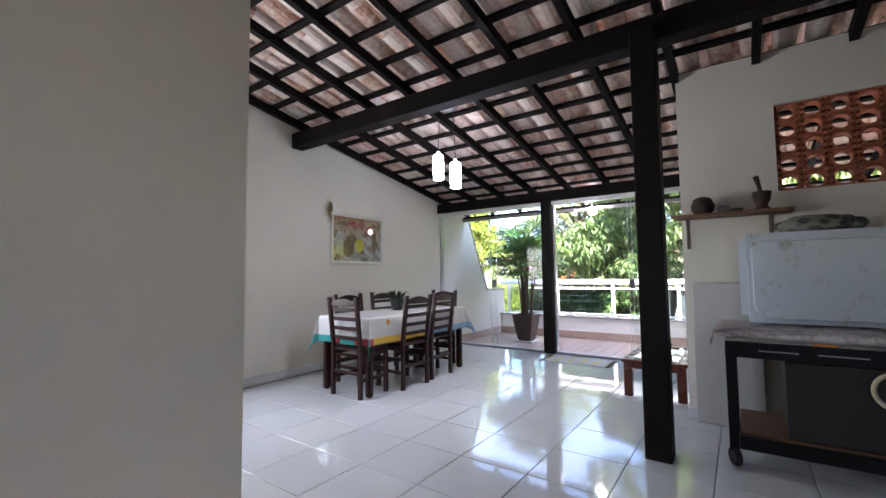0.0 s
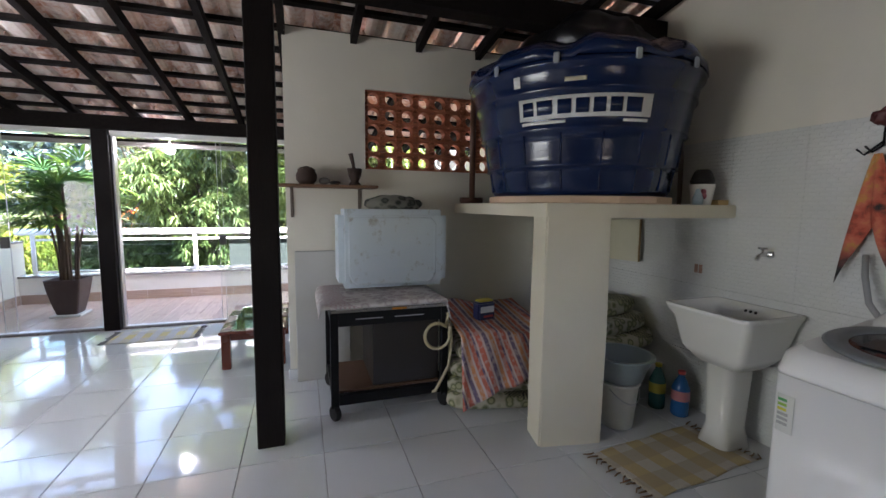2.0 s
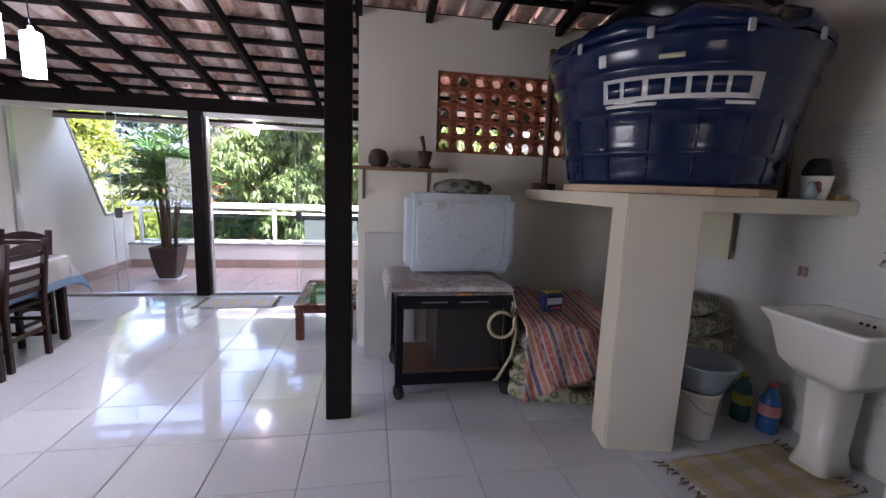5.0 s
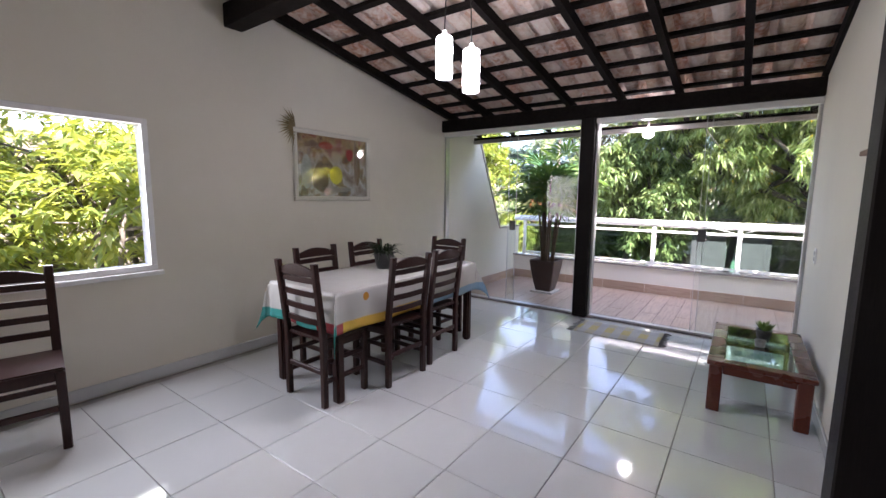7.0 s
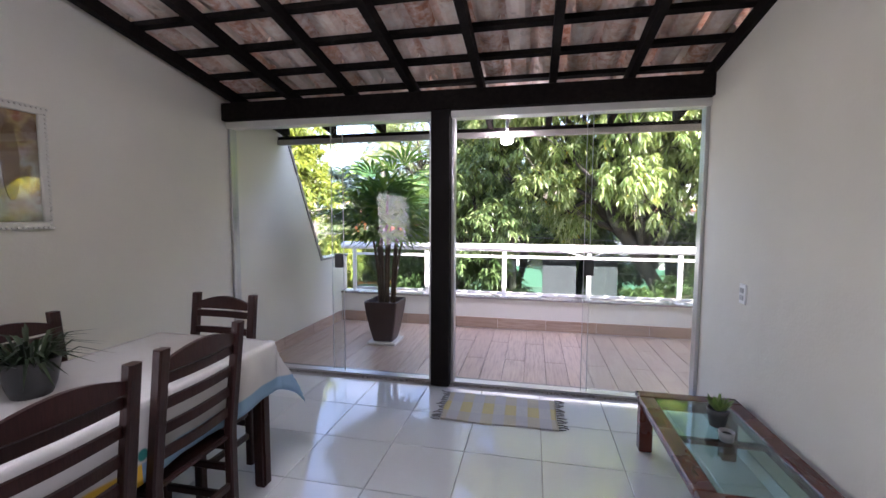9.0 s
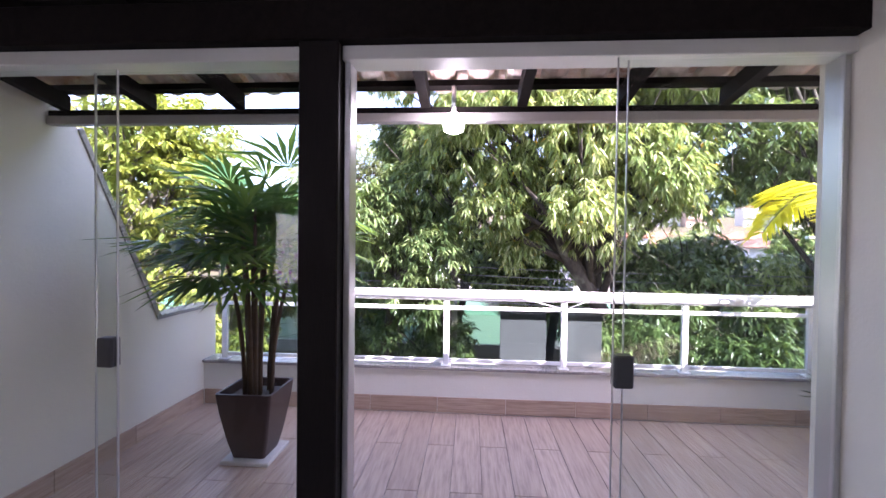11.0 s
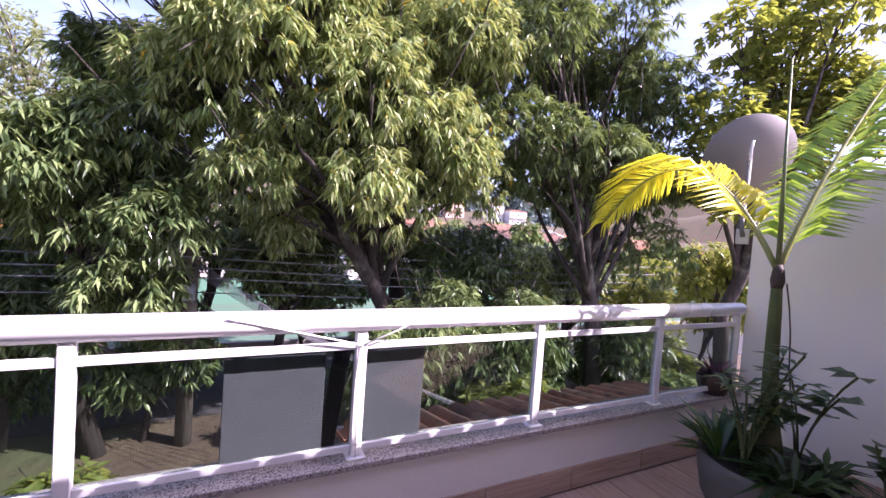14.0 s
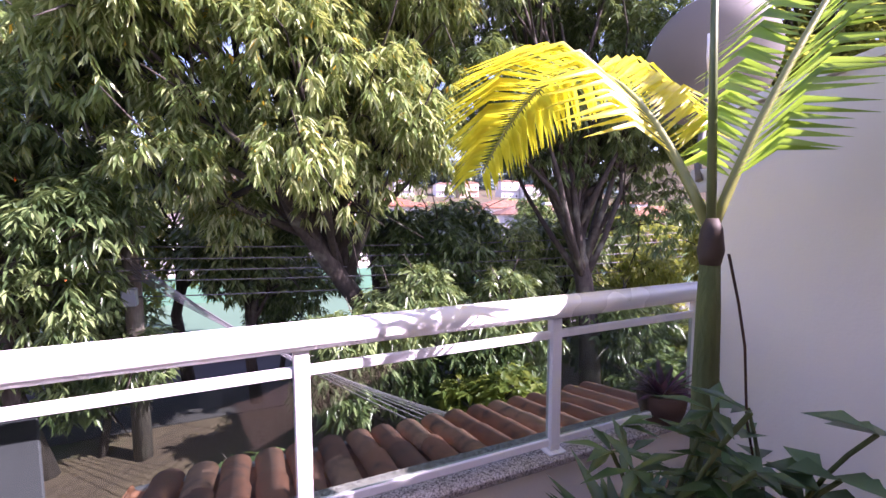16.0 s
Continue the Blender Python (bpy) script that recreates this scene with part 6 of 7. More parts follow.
bmesh.ops.bevel(bm, geom=[e for e in bm.edges if abs(e.verts[0].co.z - e.verts[1].co.z) > 0.3], offset=0.012, segments=2, affect='EDGES')
solid("column", bm, COLUMN_PAINT, "cream rendered column carrying the tank slab", "column", smooth=False)
bm = bmesh.new()
ring_mesh(bm, [[(1.50, 3.30, z), (1.92, 3.215, z), (XT - 0.012, 3.215, z), (XT - 0.012, YC - 0.002, z), (1.50, YC - 0.002, z)] for z in (SLAB_Z, SLAB_Z + 0.08)])
bmesh.ops.bevel(bm, geom=bm.edges[:], offset=0.006, segments=2, affect='EDGES')
solid("tank_slab", bm, COLUMN_PAINT, "cream rendered concrete slab under the water tank", "slab", smooth=False)
bm = bmesh.new()
lathe(bm, [(0.585, 0.0), (0.60, 0.003), (0.60, 0.041), (0.59, 0.044)], 14)
plate = new("tank_base", finish_mesh("tank_base", bm, plain("pinkish_board", (0.56, 0.40, 0.28), 0.7), False))
plate.location = (2.045, 3.80, SLAB_Z + 0.081)
tagged(plate, "pinkish round wooden base board under the tank", "board")

TANK_BLUE = plain("blue_tank_plastic", (0.005, 0.014, 0.055), 0.16, 0, 0.12, 3, 0.10)
tank = thing("water_tank", "large blue round plastic water tank with a lid", "water tank", (2.045, 3.80, SLAB_Z + 0.126))


def tank_r(z):
    """Wall radius: three stepped bands that widen towards the rim."""
    return 0.578 + 0.105 * z / 0.68 + (0.012 if z > 0.16 else 0) + (0.014 if z > 0.36 else 0) + (0.010 if z > 0.56 else 0)


bm = bmesh.new()
prof = [(0.53, 0.0), (0.565, 0.006), (0.578, 0.03)]
for z in (0.08, 0.13, 0.158, 0.164, 0.175, 0.22, 0.30, 0.352, 0.364, 0.376, 0.42, 0.50, 0.555, 0.565, 0.58, 0.62, 0.66):
    bead = 0.006 if z in (0.164, 0.364, 0.565) else 0.0
    prof.append((tank_r(z) + bead, z))
prof += [(0.722, 0.675), (0.742, 0.69), (0.746, 0.712), (0.735, 0.72)]
lathe(bm, prof, 72)
part("tank_body", bm, TANK_BLUE, tank)
for k in range(18):
    a = 2 * math.pi * k / 18 + 0.1
    bm = bmesh.new()
    for z0, z1 in ((0.03, 0.15), (0.18, 0.345)):
        tube(bm, [(tank_r(z) * math.cos(a), tank_r(z) * math.sin(a), z) for z in (z0, (z0 + z1) / 2, z1)], 0.006, 6)
    part("rib", bm, TANK_BLUE, tank)
bm = bmesh.new()
rings = []
for r, z in ((0.738, 0.721), (0.756, 0.728), (0.752, 0.76), (0.72, 0.80), (0.60, 0.86), (0.36, 0.91), (0.03, 0.93)):
    ring = []
    for i in range(72):
        a = 2 * math.pi * i / 72
        wob = (0.016 * math.sin(9 * a + 0.7) + 0.010 * math.sin(17 * a)) * (1 if 0.722 < z < 0.87 else 0)
        ring.append(((r + wob * 0.5) * math.cos(a), (r + wob * 0.5) * math.sin(a), z + wob))
    rings.append(ring)
ring_mesh(bm, rings)
part("lid", bm, TANK_BLUE, tank)
for a0 in (3.42, 3.92, 4.46, 4.98):
    bm = bmesh.new()
    box(bm, 0.752, 0.768, -0.016, 0.016, 0.685, 0.74, 0.005)
    bmesh.ops.rotate(bm, matrix=Matrix.Rotation(a0, 3, 'Z'), verts=bm.verts[:])
    part("clip", bm, plain("pale_clip", (0.32, 0.34, 0.36), 0.5), tank)


def on_tank(a, z, out=0.0):
    r = tank_r(z) + out - 0.008
    return (r * math.cos(a), r * math.sin(a), z)


def tank_patch(a0, a1, z0, z1, material, name, parent, out=0.012, skew=0.0, label=""):
    bm = bmesh.new()
    grid_sheet(bm, 10, 2, lambda u, v: on_tank(a0 + (a1 - a0) * u + skew * v, z0 + (z1 - z0) * v, out), 0.002)
    return part(name, bm, material, parent, label)


LABEL_WHITE = plain("white_print", (0.72, 0.73, 0.72), 0.4, 0, 0.08)
# plain block in place of the maker's lettering, in its colours
AM = math.atan2(1.262 - 3.80, 0.30 - 2.045)
label_part = tank_patch(AM - 0.53, AM + 0.55, 0.418, 0.535, LABEL_WHITE, "label", tank, 0.013, 0, "white printed label")
x = AM - 0.49
for wdt in (0.085, 0.115, 0.095, 0.09, 0.085, 0.085, 0.115):
    tank_patch(x, x + wdt * 1.12, 0.440, 0.515, TANK_BLUE, "letter_block", label_part, 0.017)
    x += wdt * 1.48
tank_patch(AM - 0.51, AM - 0.13, 0.392, 0.408, LABEL_WHITE, "print_bar", tank, 0.012)
tank_patch(AM + 0.32, AM + 0.53, 0.392, 0.408, LABEL_WHITE, "print_bar", tank, 0.012)
tank_patch(AM - 0.14, AM + 0.02, 0.60, 0.622, plain("yellowed_sticker", (0.50, 0.46, 0.34), 0.6), "sticker", tank, 0.010)
tank_patch(AM - 0.56, AM - 0.50, 0.60, 0.66, LABEL_WHITE, "sticker", tank, 0.012)
sack = thing("black_sacks", "black plastic sacks lying on the tank lid", "sacks", (2.2, 3.95, SLAB_Z + 1.03))
bm = bmesh.new()
bmesh.ops.create_icosphere(bm, subdivisions=4, radius=0.50)
for v in bm.verts:
    v.co += v.co.normalized() * 0.09 * noise.noise(v.co * 5)
    v.co = Vector((v.co.x * 1.0, v.co.y * 0.9, max(-0.03, v.co.z * 0.72)))
part("sack", bm, plain("black_sack_plastic", (0.008, 0.008, 0.009), 0.3), sack, smooth=True)

# pipes and small things on the slab
bm = bmesh.new()
tube(bm, [(1.57, 4.55, SLAB_Z + 0.10), (1.57, 4.55, 2.5)], 0.024, 10)
tube(bm, [(1.47, 4.55, SLAB_Z + 0.106), (1.66, 4.55, SLAB_Z + 0.106)], 0.026, 10)
solid("water_pipe", bm, plain("brown_pvc", (0.10, 0.045, 0.028), 0.5), "brown water pipe rising behind the tank", "pipe", "thing")
bm = bmesh.new()
tube(bm, [(2.775, 3.60, SLAB_Z + 0.081), (2.77, 3.60, 1.75), (2.755, 3.605, 1.95), (2.745, 3.60, 2.10)], 0.016, 10)
solid("water_pipe", bm, plain("grey_brown_pipe", (0.13, 0.085, 0.065), 0.6), "grey-brown pipe beside the tank", "pipe", "thing")


def jar_thing(name, label, category, at, prof, material, part_name="body", n=20):
    t = thing(name, label, category, at)
    bm = bmesh.new()
    lathe(bm, prof, n)
    part(part_name, bm, material, t)
    return t


jar_thing("clay_pot", "small red clay pot on the slab", "pot", (1.58, 3.70, SLAB_Z + 0.081), [(0.03, 0), (0.045, 0.03), (0.04, 0.07), (0.03, 0.10), (0.036, 0.11), (0.03, 0.105)], plain("red_clay", (0.22, 0.07, 0.04), 0.8))
owl = jar_thing("flower_pot", "white pot with a printed owl on the slab", "pot", (2.66, 3.33, SLAB_Z + 0.081), [(0.055, 0), (0.064, 0.05), (0.075, 0.12), (0.078, 0.13), (0.07, 0.13), (0.066, 0.10)], CERAMIC)
bm = bmesh.new()
lathe(bm, [(0.066, 0.131), (0.072, 0.15), (0.05, 0.21), (0.035, 0.225), (0.005, 0.228)], 18)
part("upturned_pot", bm, BLACK_PLASTIC, owl, "black upturned plastic pot")
bm = bmesh.new()
for dz, r in ((0.055, 0.020), (0.082, 0.017)):
    bmesh.ops.create_uvsphere(bm, u_segments=12, v_segments=8, radius=r, matrix=Matrix.Translation((-0.048, -0.052, dz)) @ Matrix.Diagonal((1, 1, 1.1, 1)))
part("print", bm, plain("owl_print", (0.30, 0.08, 0.10), 0.5), owl)
jar_thing("small_bottle", "small pale blue plastic bottle on the slab", "bottle", (2.57, 3.28, SLAB_Z + 0.081), [(0.03, 0), (0.032, 0.04), (0.02, 0.07), (0.01, 0.10)], plain("pale_blue_plastic", (0.28, 0.36, 0.40), 0.4))
box_small = thing("soap_box", "small yellow soap box on the slab edge", "box", (2.77, 3.29, SLAB_Z + 0.081))
part("carton", brick(-0.045, 0.045, -0.03, 0.03, 0, 0.032, 0.003), plain("yellow_brown_carton", (0.36, 0.24, 0.08), 0.7), box_small)

# small cupboard with open door under the slab
cab = thing("wall_cupboard", "small cream wall cupboard under the slab with an open door", "cupboard", (XT - 0.010, 4.28, 0.985))
bm = bmesh.new()
for y0, y1, z0, z1 in ((0, 0.36, 0, 0.014), (0, 0.36, 0.326, 0.34), (0, 0.014, 0.014, 0.326), (0.346, 0.36, 0.014, 0.326)):
    box(bm, -0.13, 0.0, y0, y1, z0, z1, 0.002)
box(bm, -0.012, 0.0, 0.014, 0.346, 0.014, 0.326)
part("carcass", bm, plain("cream_laminate", (0.50, 0.47, 0.36), 0.5), cab)
part("shelf", brick(-0.12, -0.013, 0.015, 0.345, 0.16, 0.172, 0.002), plain("brown_shelf_laminate", (0.10, 0.07, 0.04), 0.6), cab)
dr = part("door", brick(-0.009, 0.009, -0.34, 0.0, 0.0, 0.34, 0.003), plain("cream_door_laminate", (0.55, 0.52, 0.38), 0.45), cab, "open cream door", pose(-0.14, -0.004, 0, 0, 0, 14))
for z in (0.06, 0.26):
    part("hinge", brick(-0.018, -0.0095, -0.035, -0.005, z, z + 0.03, 0.002), BLACK_PAINT, dr)
part("edge_strip", brick(-0.009, 0.009, -0.348, -0.3405, 0.0, 0.34, 0.001), plain("worn_door_edge", (0.25, 0.16, 0.06), 0.7), dr)

# washing machine
wm = thing("washing_machine", "white top-loading washing machine with a grey ringed glass lid", "washing machine", (2.38, 2.125, 0))
bm = bmesh.new()
rings = []


def rounded(x0, x1, y0, y1, z, r, n=5, slope=0.0):
    out = []
    for cx, cy, a0 in ((x1 - r, y1 - r, 0), (x0 + r, y1 - r, 90), (x0 + r, y0 + r, 180), (x1 - r, y0 + r, 270)):
        for k in range(n):
            a = radians(a0 + 90 * k / (n - 1))
            px, py = cx + r * math.cos(a), cy + r * math.sin(a)
            out.append((px, py, z + slope * (px - x0)))
    return out


X0, X1, Y0, Y1 = -0.30, 0.32, -0.325, 0.325
rings = [rounded(X0, X1, Y0, Y1, 0.03, 0.03), rounded(X0, X1, Y0, Y1, 0.06, 0.035), rounded(X0, X1, Y0, Y1, 0.74, 0.035)]
ring_mesh(bm, rings)
part("cabinet", bm, WHITE_ENAMEL, wm)
bm = bmesh.new()
rings = [rounded(X0, X1, Y0, Y1, 0.742, 0.035), rounded(X0 - 0.004, X1, Y0 - 0.004, Y1 + 0.004, 0.76, 0.05, slope=0.05), rounded(X0 + 0.01, X1, Y0 + 0.0, Y1 - 0.0, 0.82, 0.07, slope=0.12), rounded(X0 + 0.05, X1, Y0 + 0.03, Y1 - 0.03, 0.855, 0.09, slope=0.14)]
ring_mesh(bm, rings)
part("top_cover", bm, WHITE_ENAMEL, wm)
tl = pose(-0.055, 0, 0.902, 0, -8, 0)
bm = bmesh.new()
lathe(bm, [(0.185, -0.01), (0.252, -0.008), (0.262, 0.004), (0.25, 0.012), (0.19, 0.010), (0.183, 0.002)], 40, squash=(0.86, 1.06), caps=(False, False))
lid = part("lid_ring", bm, plain("grey_lid_plastic", (0.17, 0.18, 0.19), 0.4), wm, at=tl)
bm = bmesh.new()
lathe(bm, [(0.187, 0.003), (0.1, 0.006), (0.003, 0.007)], 40, squash=(0.86, 1.06), caps=(False, True))
part("lid_glass", bm, plain("dark_lid_glass", (0.05, 0.055, 0.06), 0.06), lid)
for y0 in (-0.12, 0.012):
    part("tray_window", brick(0.045, 0.115, y0, y0 + 0.108, 0.0085, 0.013, 0.012, 2), plain("pale_tray_rim", (0.50, 0.51, 0.51), 0.3), lid)
    part("tray_recess", brick(0.056, 0.104, y0 + 0.012, y0 + 0.096, 0.0132, 0.0145), plain("dark_tray", (0.03, 0.032, 0.035), 0.2), lid)
part("drum_edge", brick(-0.10, 0.02, -0.13, 0.13, 0.0085, 0.011, 0.004), plain("dark_drum", (0.014, 0.015, 0.018), 0.25), lid)
bm = bmesh.new()
ring_mesh(bm, [rounded(0.16, 0.325, -0.30, 0.26, 0.86, 0.03), rounded(0.165, 0.325, -0.295, 0.255, 0.930, 0.04, slope=0.35), rounded(0.18, 0.32, -0.28, 0.24, 0.940, 0.05, slope=0.35)])
panel = part("control_panel", bm, WHITE_ENAMEL, wm)
km = pose(0.235, 0.02, 0.970, 0, -19.3, 0)
bm = bmesh.new()
lathe(bm, [(0.036, -0.02), (0.036, 0.004), (0.030, 0.010), (0.028, 0.028), (0.024, 0.031)], 24)
part("knob", bm, CHROME, panel, at=km)
for y0, wdt, c in ((0.085, 0.03, (0.12, 0.12, 0.13)), (0.13, 0.018, (0.42, 0.08, 0.05)), (-0.12, 0.075, (0.45, 0.45, 0.46)), (-0.21, 0.05, (0.55, 0.55, 0.55))):
    part("print", brick(-0.018, 0.018, y0, y0 + wdt, -0.012, -0.0085, 0.001), plain("panel_print", c, 0.4), panel, at=pose(0.235, 0, 0.967, 0, -19.3, 0))
lab = part("energy_label", brick(X0 - 0.0035, X0 - 0.001, 0.235, 0.30, 0.50, 0.66, 0.0005), plain("white_label", (0.62, 0.63, 0.60), 0.5), wm)
for i, c in enumerate(((0.05, 0.30, 0.08), (0.25, 0.45, 0.05), (0.60, 0.55, 0.05), (0.35, 0.36, 0.35), (0.35, 0.36, 0.35), (0.35, 0.36, 0.35))):
    part("print_bar", brick(X0 - 0.0042, X0 - 0.0036, 0.255 if i > 2 else 0.262, 0.295, 0.63 - 0.020 * i, 0.642 - 0.020 * i), plain("label_ink", c, 0.6), lab)
# flat plate; the recess's shade is put into its grey
part("handle_recess", brick(-0.19, -0.12, Y0 - 0.003, Y0 - 0.0005, 0.60, 0.625, 0.008), plain("handle_shadow_plastic", (0.40, 0.41, 0.41), 0.4), wm)
for sx in (-0.25, 0.27):
    for sy in (-0.27, 0.27):
        bm = bmesh.new()
        lathe(bm, [(0.022, 0), (0.024, 0.02), (0.018, 0.03)], 12, (sx, sy, 0))
        part("foot", bm, BLACK_PLASTIC, wm)
bm = bmesh.new()
tube(bm, [(2.70, 2.40, 0.90), (2.72, 2.47, 0.98), (2.75, 2.51, 1.10), (2.78, 2.53, 1.20)], 0.014, 8)
solid("drain_hose", bm, plain("grey_ribbed_hose", (0.30, 0.30, 0.30), 0.6), "grey ribbed hose behind the washing machine", "hose", "thing")
sock = wall_plate("white wall socket with a black plug", XT - 0.009, 2.29, 1.08, -1, 1, 0.075, 0.12)
bm = bmesh.new()
box(bm, -0.05, -0.015, -0.014, 0.014, 0.0, 0.035, 0.005)
tube(bm, [(-0.04, 0, 0.005), (-0.045, 0.01, -0.05), (-0.03, 0.025, -0.16)], 0.006, 6)
part("plug", bm, BLACK_PLASTIC, sock, "black plug")
wall_plate("white double switch plate on the tiles", XT - 0.009, 1.405, 0.91, -1)

# laundry sink
sink = thing("laundry_sink", "cream ceramic laundry sink on a pedestal", "sink", (2.60, 3.03, 0))
bm = bmesh.new()


def basin(w0, w1, d0, d1, z, r=0.04):
    return rounded(w0, w1, d0, d1, z, r)


ring_mesh(bm, [basin(-0.10, 0.16, -0.13, 0.13, 0.50), basin(-0.16, 0.2, -0.20, 0.20, 0.58), basin(-0.195, 0.228, -0.24, 0.24, 0.76), basin(-0.235, 0.23, -0.265, 0.265, 0.815),
               basin(-0.24, 0.231, -0.27, 0.27, 0.835), basin(-0.22, 0.20, -0.245, 0.245, 0.838), basin(-0.19, 0.15, -0.215, 0.215, 0.78), basin(-0.13, 0.10, -0.15, 0.15, 0.60)])
part("bowl", bm, CERAMIC, sink)
bm = bmesh.new()
ring_mesh(bm, [rounded(-0.10, 0.14, -0.10, 0.10, 0.0, 0.05), rounded(-0.075, 0.12, -0.075, 0.075, 0.12, 0.05), rounded(-0.085, 0.13, -0.09, 0.09, 0.50, 0.05)])
part("pedestal", bm, CERAMIC, sink)
# no holes are cut; black discs paint the dark inside them
for k in range(3):
    bm = bmesh.new()
    lathe(bm, [(0.009, 0), (0.009, 0.003)], 10)
    part("overflow_hole", bm, BLACK_PLASTIC, sink, at=pose(0.163, -0.03 + 0.03 * k, 0.80, 0, -60, 0))
tap = thing("tap", "old chrome tap on the tiled wall", "tap", (XT - 0.009, 2.99, 1.15))
bm = bmesh.new()
tube(bm, [(0, 0, 0), (-0.07, 0, 0), (-0.10, 0, -0.005), (-0.115, 0, -0.03)], [0.013, 0.012, 0.012, 0.012], 10)
part("spout", bm, CHROME, tap)
bm = bmesh.new()
lathe(bm, [(0.024, 0), (0.022, 0.006)], 16)
part("flange", bm, CHROME, tap, at=pose(-0.001, 0, 0, 0, -90, 0))
bm = bmesh.new()
tube(bm, [(-0.07, 0, 0.0), (-0.07, 0, 0.035)], 0.007, 8)
tube(bm, [(-0.07, -0.025, 0.037), (-0.07, 0.025, 0.037)], 0.006, 8)
tube(bm, [(-0.095, 0, 0.037), (-0.045, 0, 0.037)], 0.006, 8)
part("handle", bm, CHROME, tap)
butterfly = thing("wall_ornament", "small brown butterfly ornament on the tiles", "ornament", (XT - 0.012, 3.45, 1.0))
bm = bmesh.new()
for s in (-1, 1):
    box(bm, -0.008, 0, s * 0.004 if s > 0 else -0.03, 0.03 if s > 0 else -0.004, -0.03, 0.03, 0.003)
part("wings", bm, plain("brown_ornament", (0.30, 0.17, 0.12), 0.6), butterfly)

# towel on the flower hook
hook = thing("wall_hook", "wrought iron hook with a dark red rose", "hook", (XT - 0.010, 2.53, 1.78))
bm = bmesh.new()
tube(bm, [(-0.004, 0, 0.08), (-0.012, 0, 0.0), (-0.012, 0, -0.06), (-0.03, 0.03, -0.09), (-0.05, 0.05, -0.06)], 0.005, 6)
tube(bm, [(-0.012, 0, -0.04), (-0.03, 0.06, -0.10), (-0.045, 0.085, -0.07)], 0.005, 6)
part("iron", bm, BLACK_PAINT, hook)
bm = bmesh.new()
bmesh.ops.create_icosphere(bm, subdivisions=3, radius=0.042)
for v in bm.verts:
    v.co += v.co.normalized() * 0.016 * noise.noise(v.co * 40)
part("rose", bm, plain("dark_red_iron", (0.09, 0.018, 0.018), 0.5), hook, "dark red rose", at=(-0.03, 0, 0.07))
n = Nodes("printed_towel")
loc = n.local()
col = n.ramp(n.noise(9, 5, 0.6, loc), [(0.32, (0.03, 0.03, 0.03)), (0.45, (0.48, 0.10, 0.06)), (0.55, (0.58, 0.17, 0.10)), (0.64, (0.55, 0.28, 0.07)), (0.75, (0.55, 0.45, 0.38))])
sp = n.add("ShaderNodeSeparateXYZ")
n.link(loc, sp.inputs["Vector"])
low = n.ramp(n.math('ADD', sp.outputs["Z"], 1.0), [(0.42, (1, 1, 1)), (0.56, (0, 0, 0))])
dark = n.ramp(n.noise(16, 3, 0.5, loc), [(0.46, (0.012, 0.012, 0.014)), (0.60, (0.05, 0.045, 0.04)), (0.74, (0.22, 0.20, 0.18))])
n.bump(n.noise(60, 3), 0.3, 0.004)
TOWEL = n.finish(n.mix(low, col, dark), 0.9)
towel = thing("towel", "red and black printed cloth hanging from the hook", "towel", (XT - 0.045, 2.53, 1.70))
bm = bmesh.new()


def hang(u, v):
    spread = 0.014 + 0.105 * v ** 0.8
    y = (u - 0.5) * 2 * spread
    tailing = 0.5 + 0.5 * abs(u - 0.45) * 1.9
    return (0.014 * math.sin(9 * u + 3 * v) * (0.3 + v) - 0.01, y + 0.02 * v * (1 if u < 0.5 else -0.2), -0.62 * v * tailing - 0.02)


grid_sheet(bm, 18, 24, hang, 0.003)
part("cloth", bm, TOWEL, towel)

# wall hanging made of a beaded sandal-like mask
hang_m = thing("wall_mask", "dark beaded mask ornament hanging on the tiles", "ornament", (XT - 0.010, 1.56, 1.735))
bm = bmesh.new()
out = []
for k in range(13):
    a = math.pi * k / 12
    out.append((0.062 * math.cos(a), 0.09 + 0.075 * math.sin(a)))
out += [(-0.068, 0.0), (-0.085, -0.165), (0.085, -0.165), (0.068, 0.0)]
fr = [bm.verts.new((-0.016, y, z)) for y, z in out]
bk = [bm.verts.new((0.0, y, z)) for y, z in out]
bm.faces.new(fr)
bm.faces.new(bk[::-1])
for i in range(len(out)):
    bm.faces.new((fr[i], bk[i], bk[(i + 1) % len(out)], fr[(i + 1) % len(out)]))
hang_m.scale = (1.0, 0.84, 1.0)
part("board", bm, plain("dark_leather", (0.025, 0.02, 0.018), 0.6), hang_m)
bm = bmesh.new()
disc(bm, 0, -0.03, 0.036, 0.038, -0.019)
part("red_patch", bm, plain("orange_red_enamel", (0.42, 0.09, 0.05), 0.5), hang_m)
dot = plain("silver_bead", (0.42, 0.40, 0.36), 0.35, 0.6)
bm = bmesh.new()
for r in range(4):
    for c in range(7):
        bmesh.ops.create_icosphere(bm, subdivisions=1, radius=0.008, matrix=Matrix.Translation((-0.017, -0.066 + 0.022 * c, -0.152 + 0.021 * r)))
for k in range(9):
    a = 0.4 + k * 0.29
    bmesh.ops.create_icosphere(bm, subdivisions=1, radius=0.008, matrix=Matrix.Translation((-0.017, 0.05 * math.cos(a), 0.0 + 0.05 * math.sin(a))))
tagged(part("bead_rows", bm, dot, hang_m), kind="stuff")
bm = bmesh.new()
for s in (-1, 1):
    tube(bm, [(-0.019, s * 0.012, 0.10), (-0.021, s * 0.03, 0.125), (-0.019, s * 0.035, 0.09)], 0.005, 6)
tube(bm, [(-0.019, -0.02, 0.06), (-0.022, 0, 0.045), (-0.019, 0.02, 0.06)], 0.005, 6)
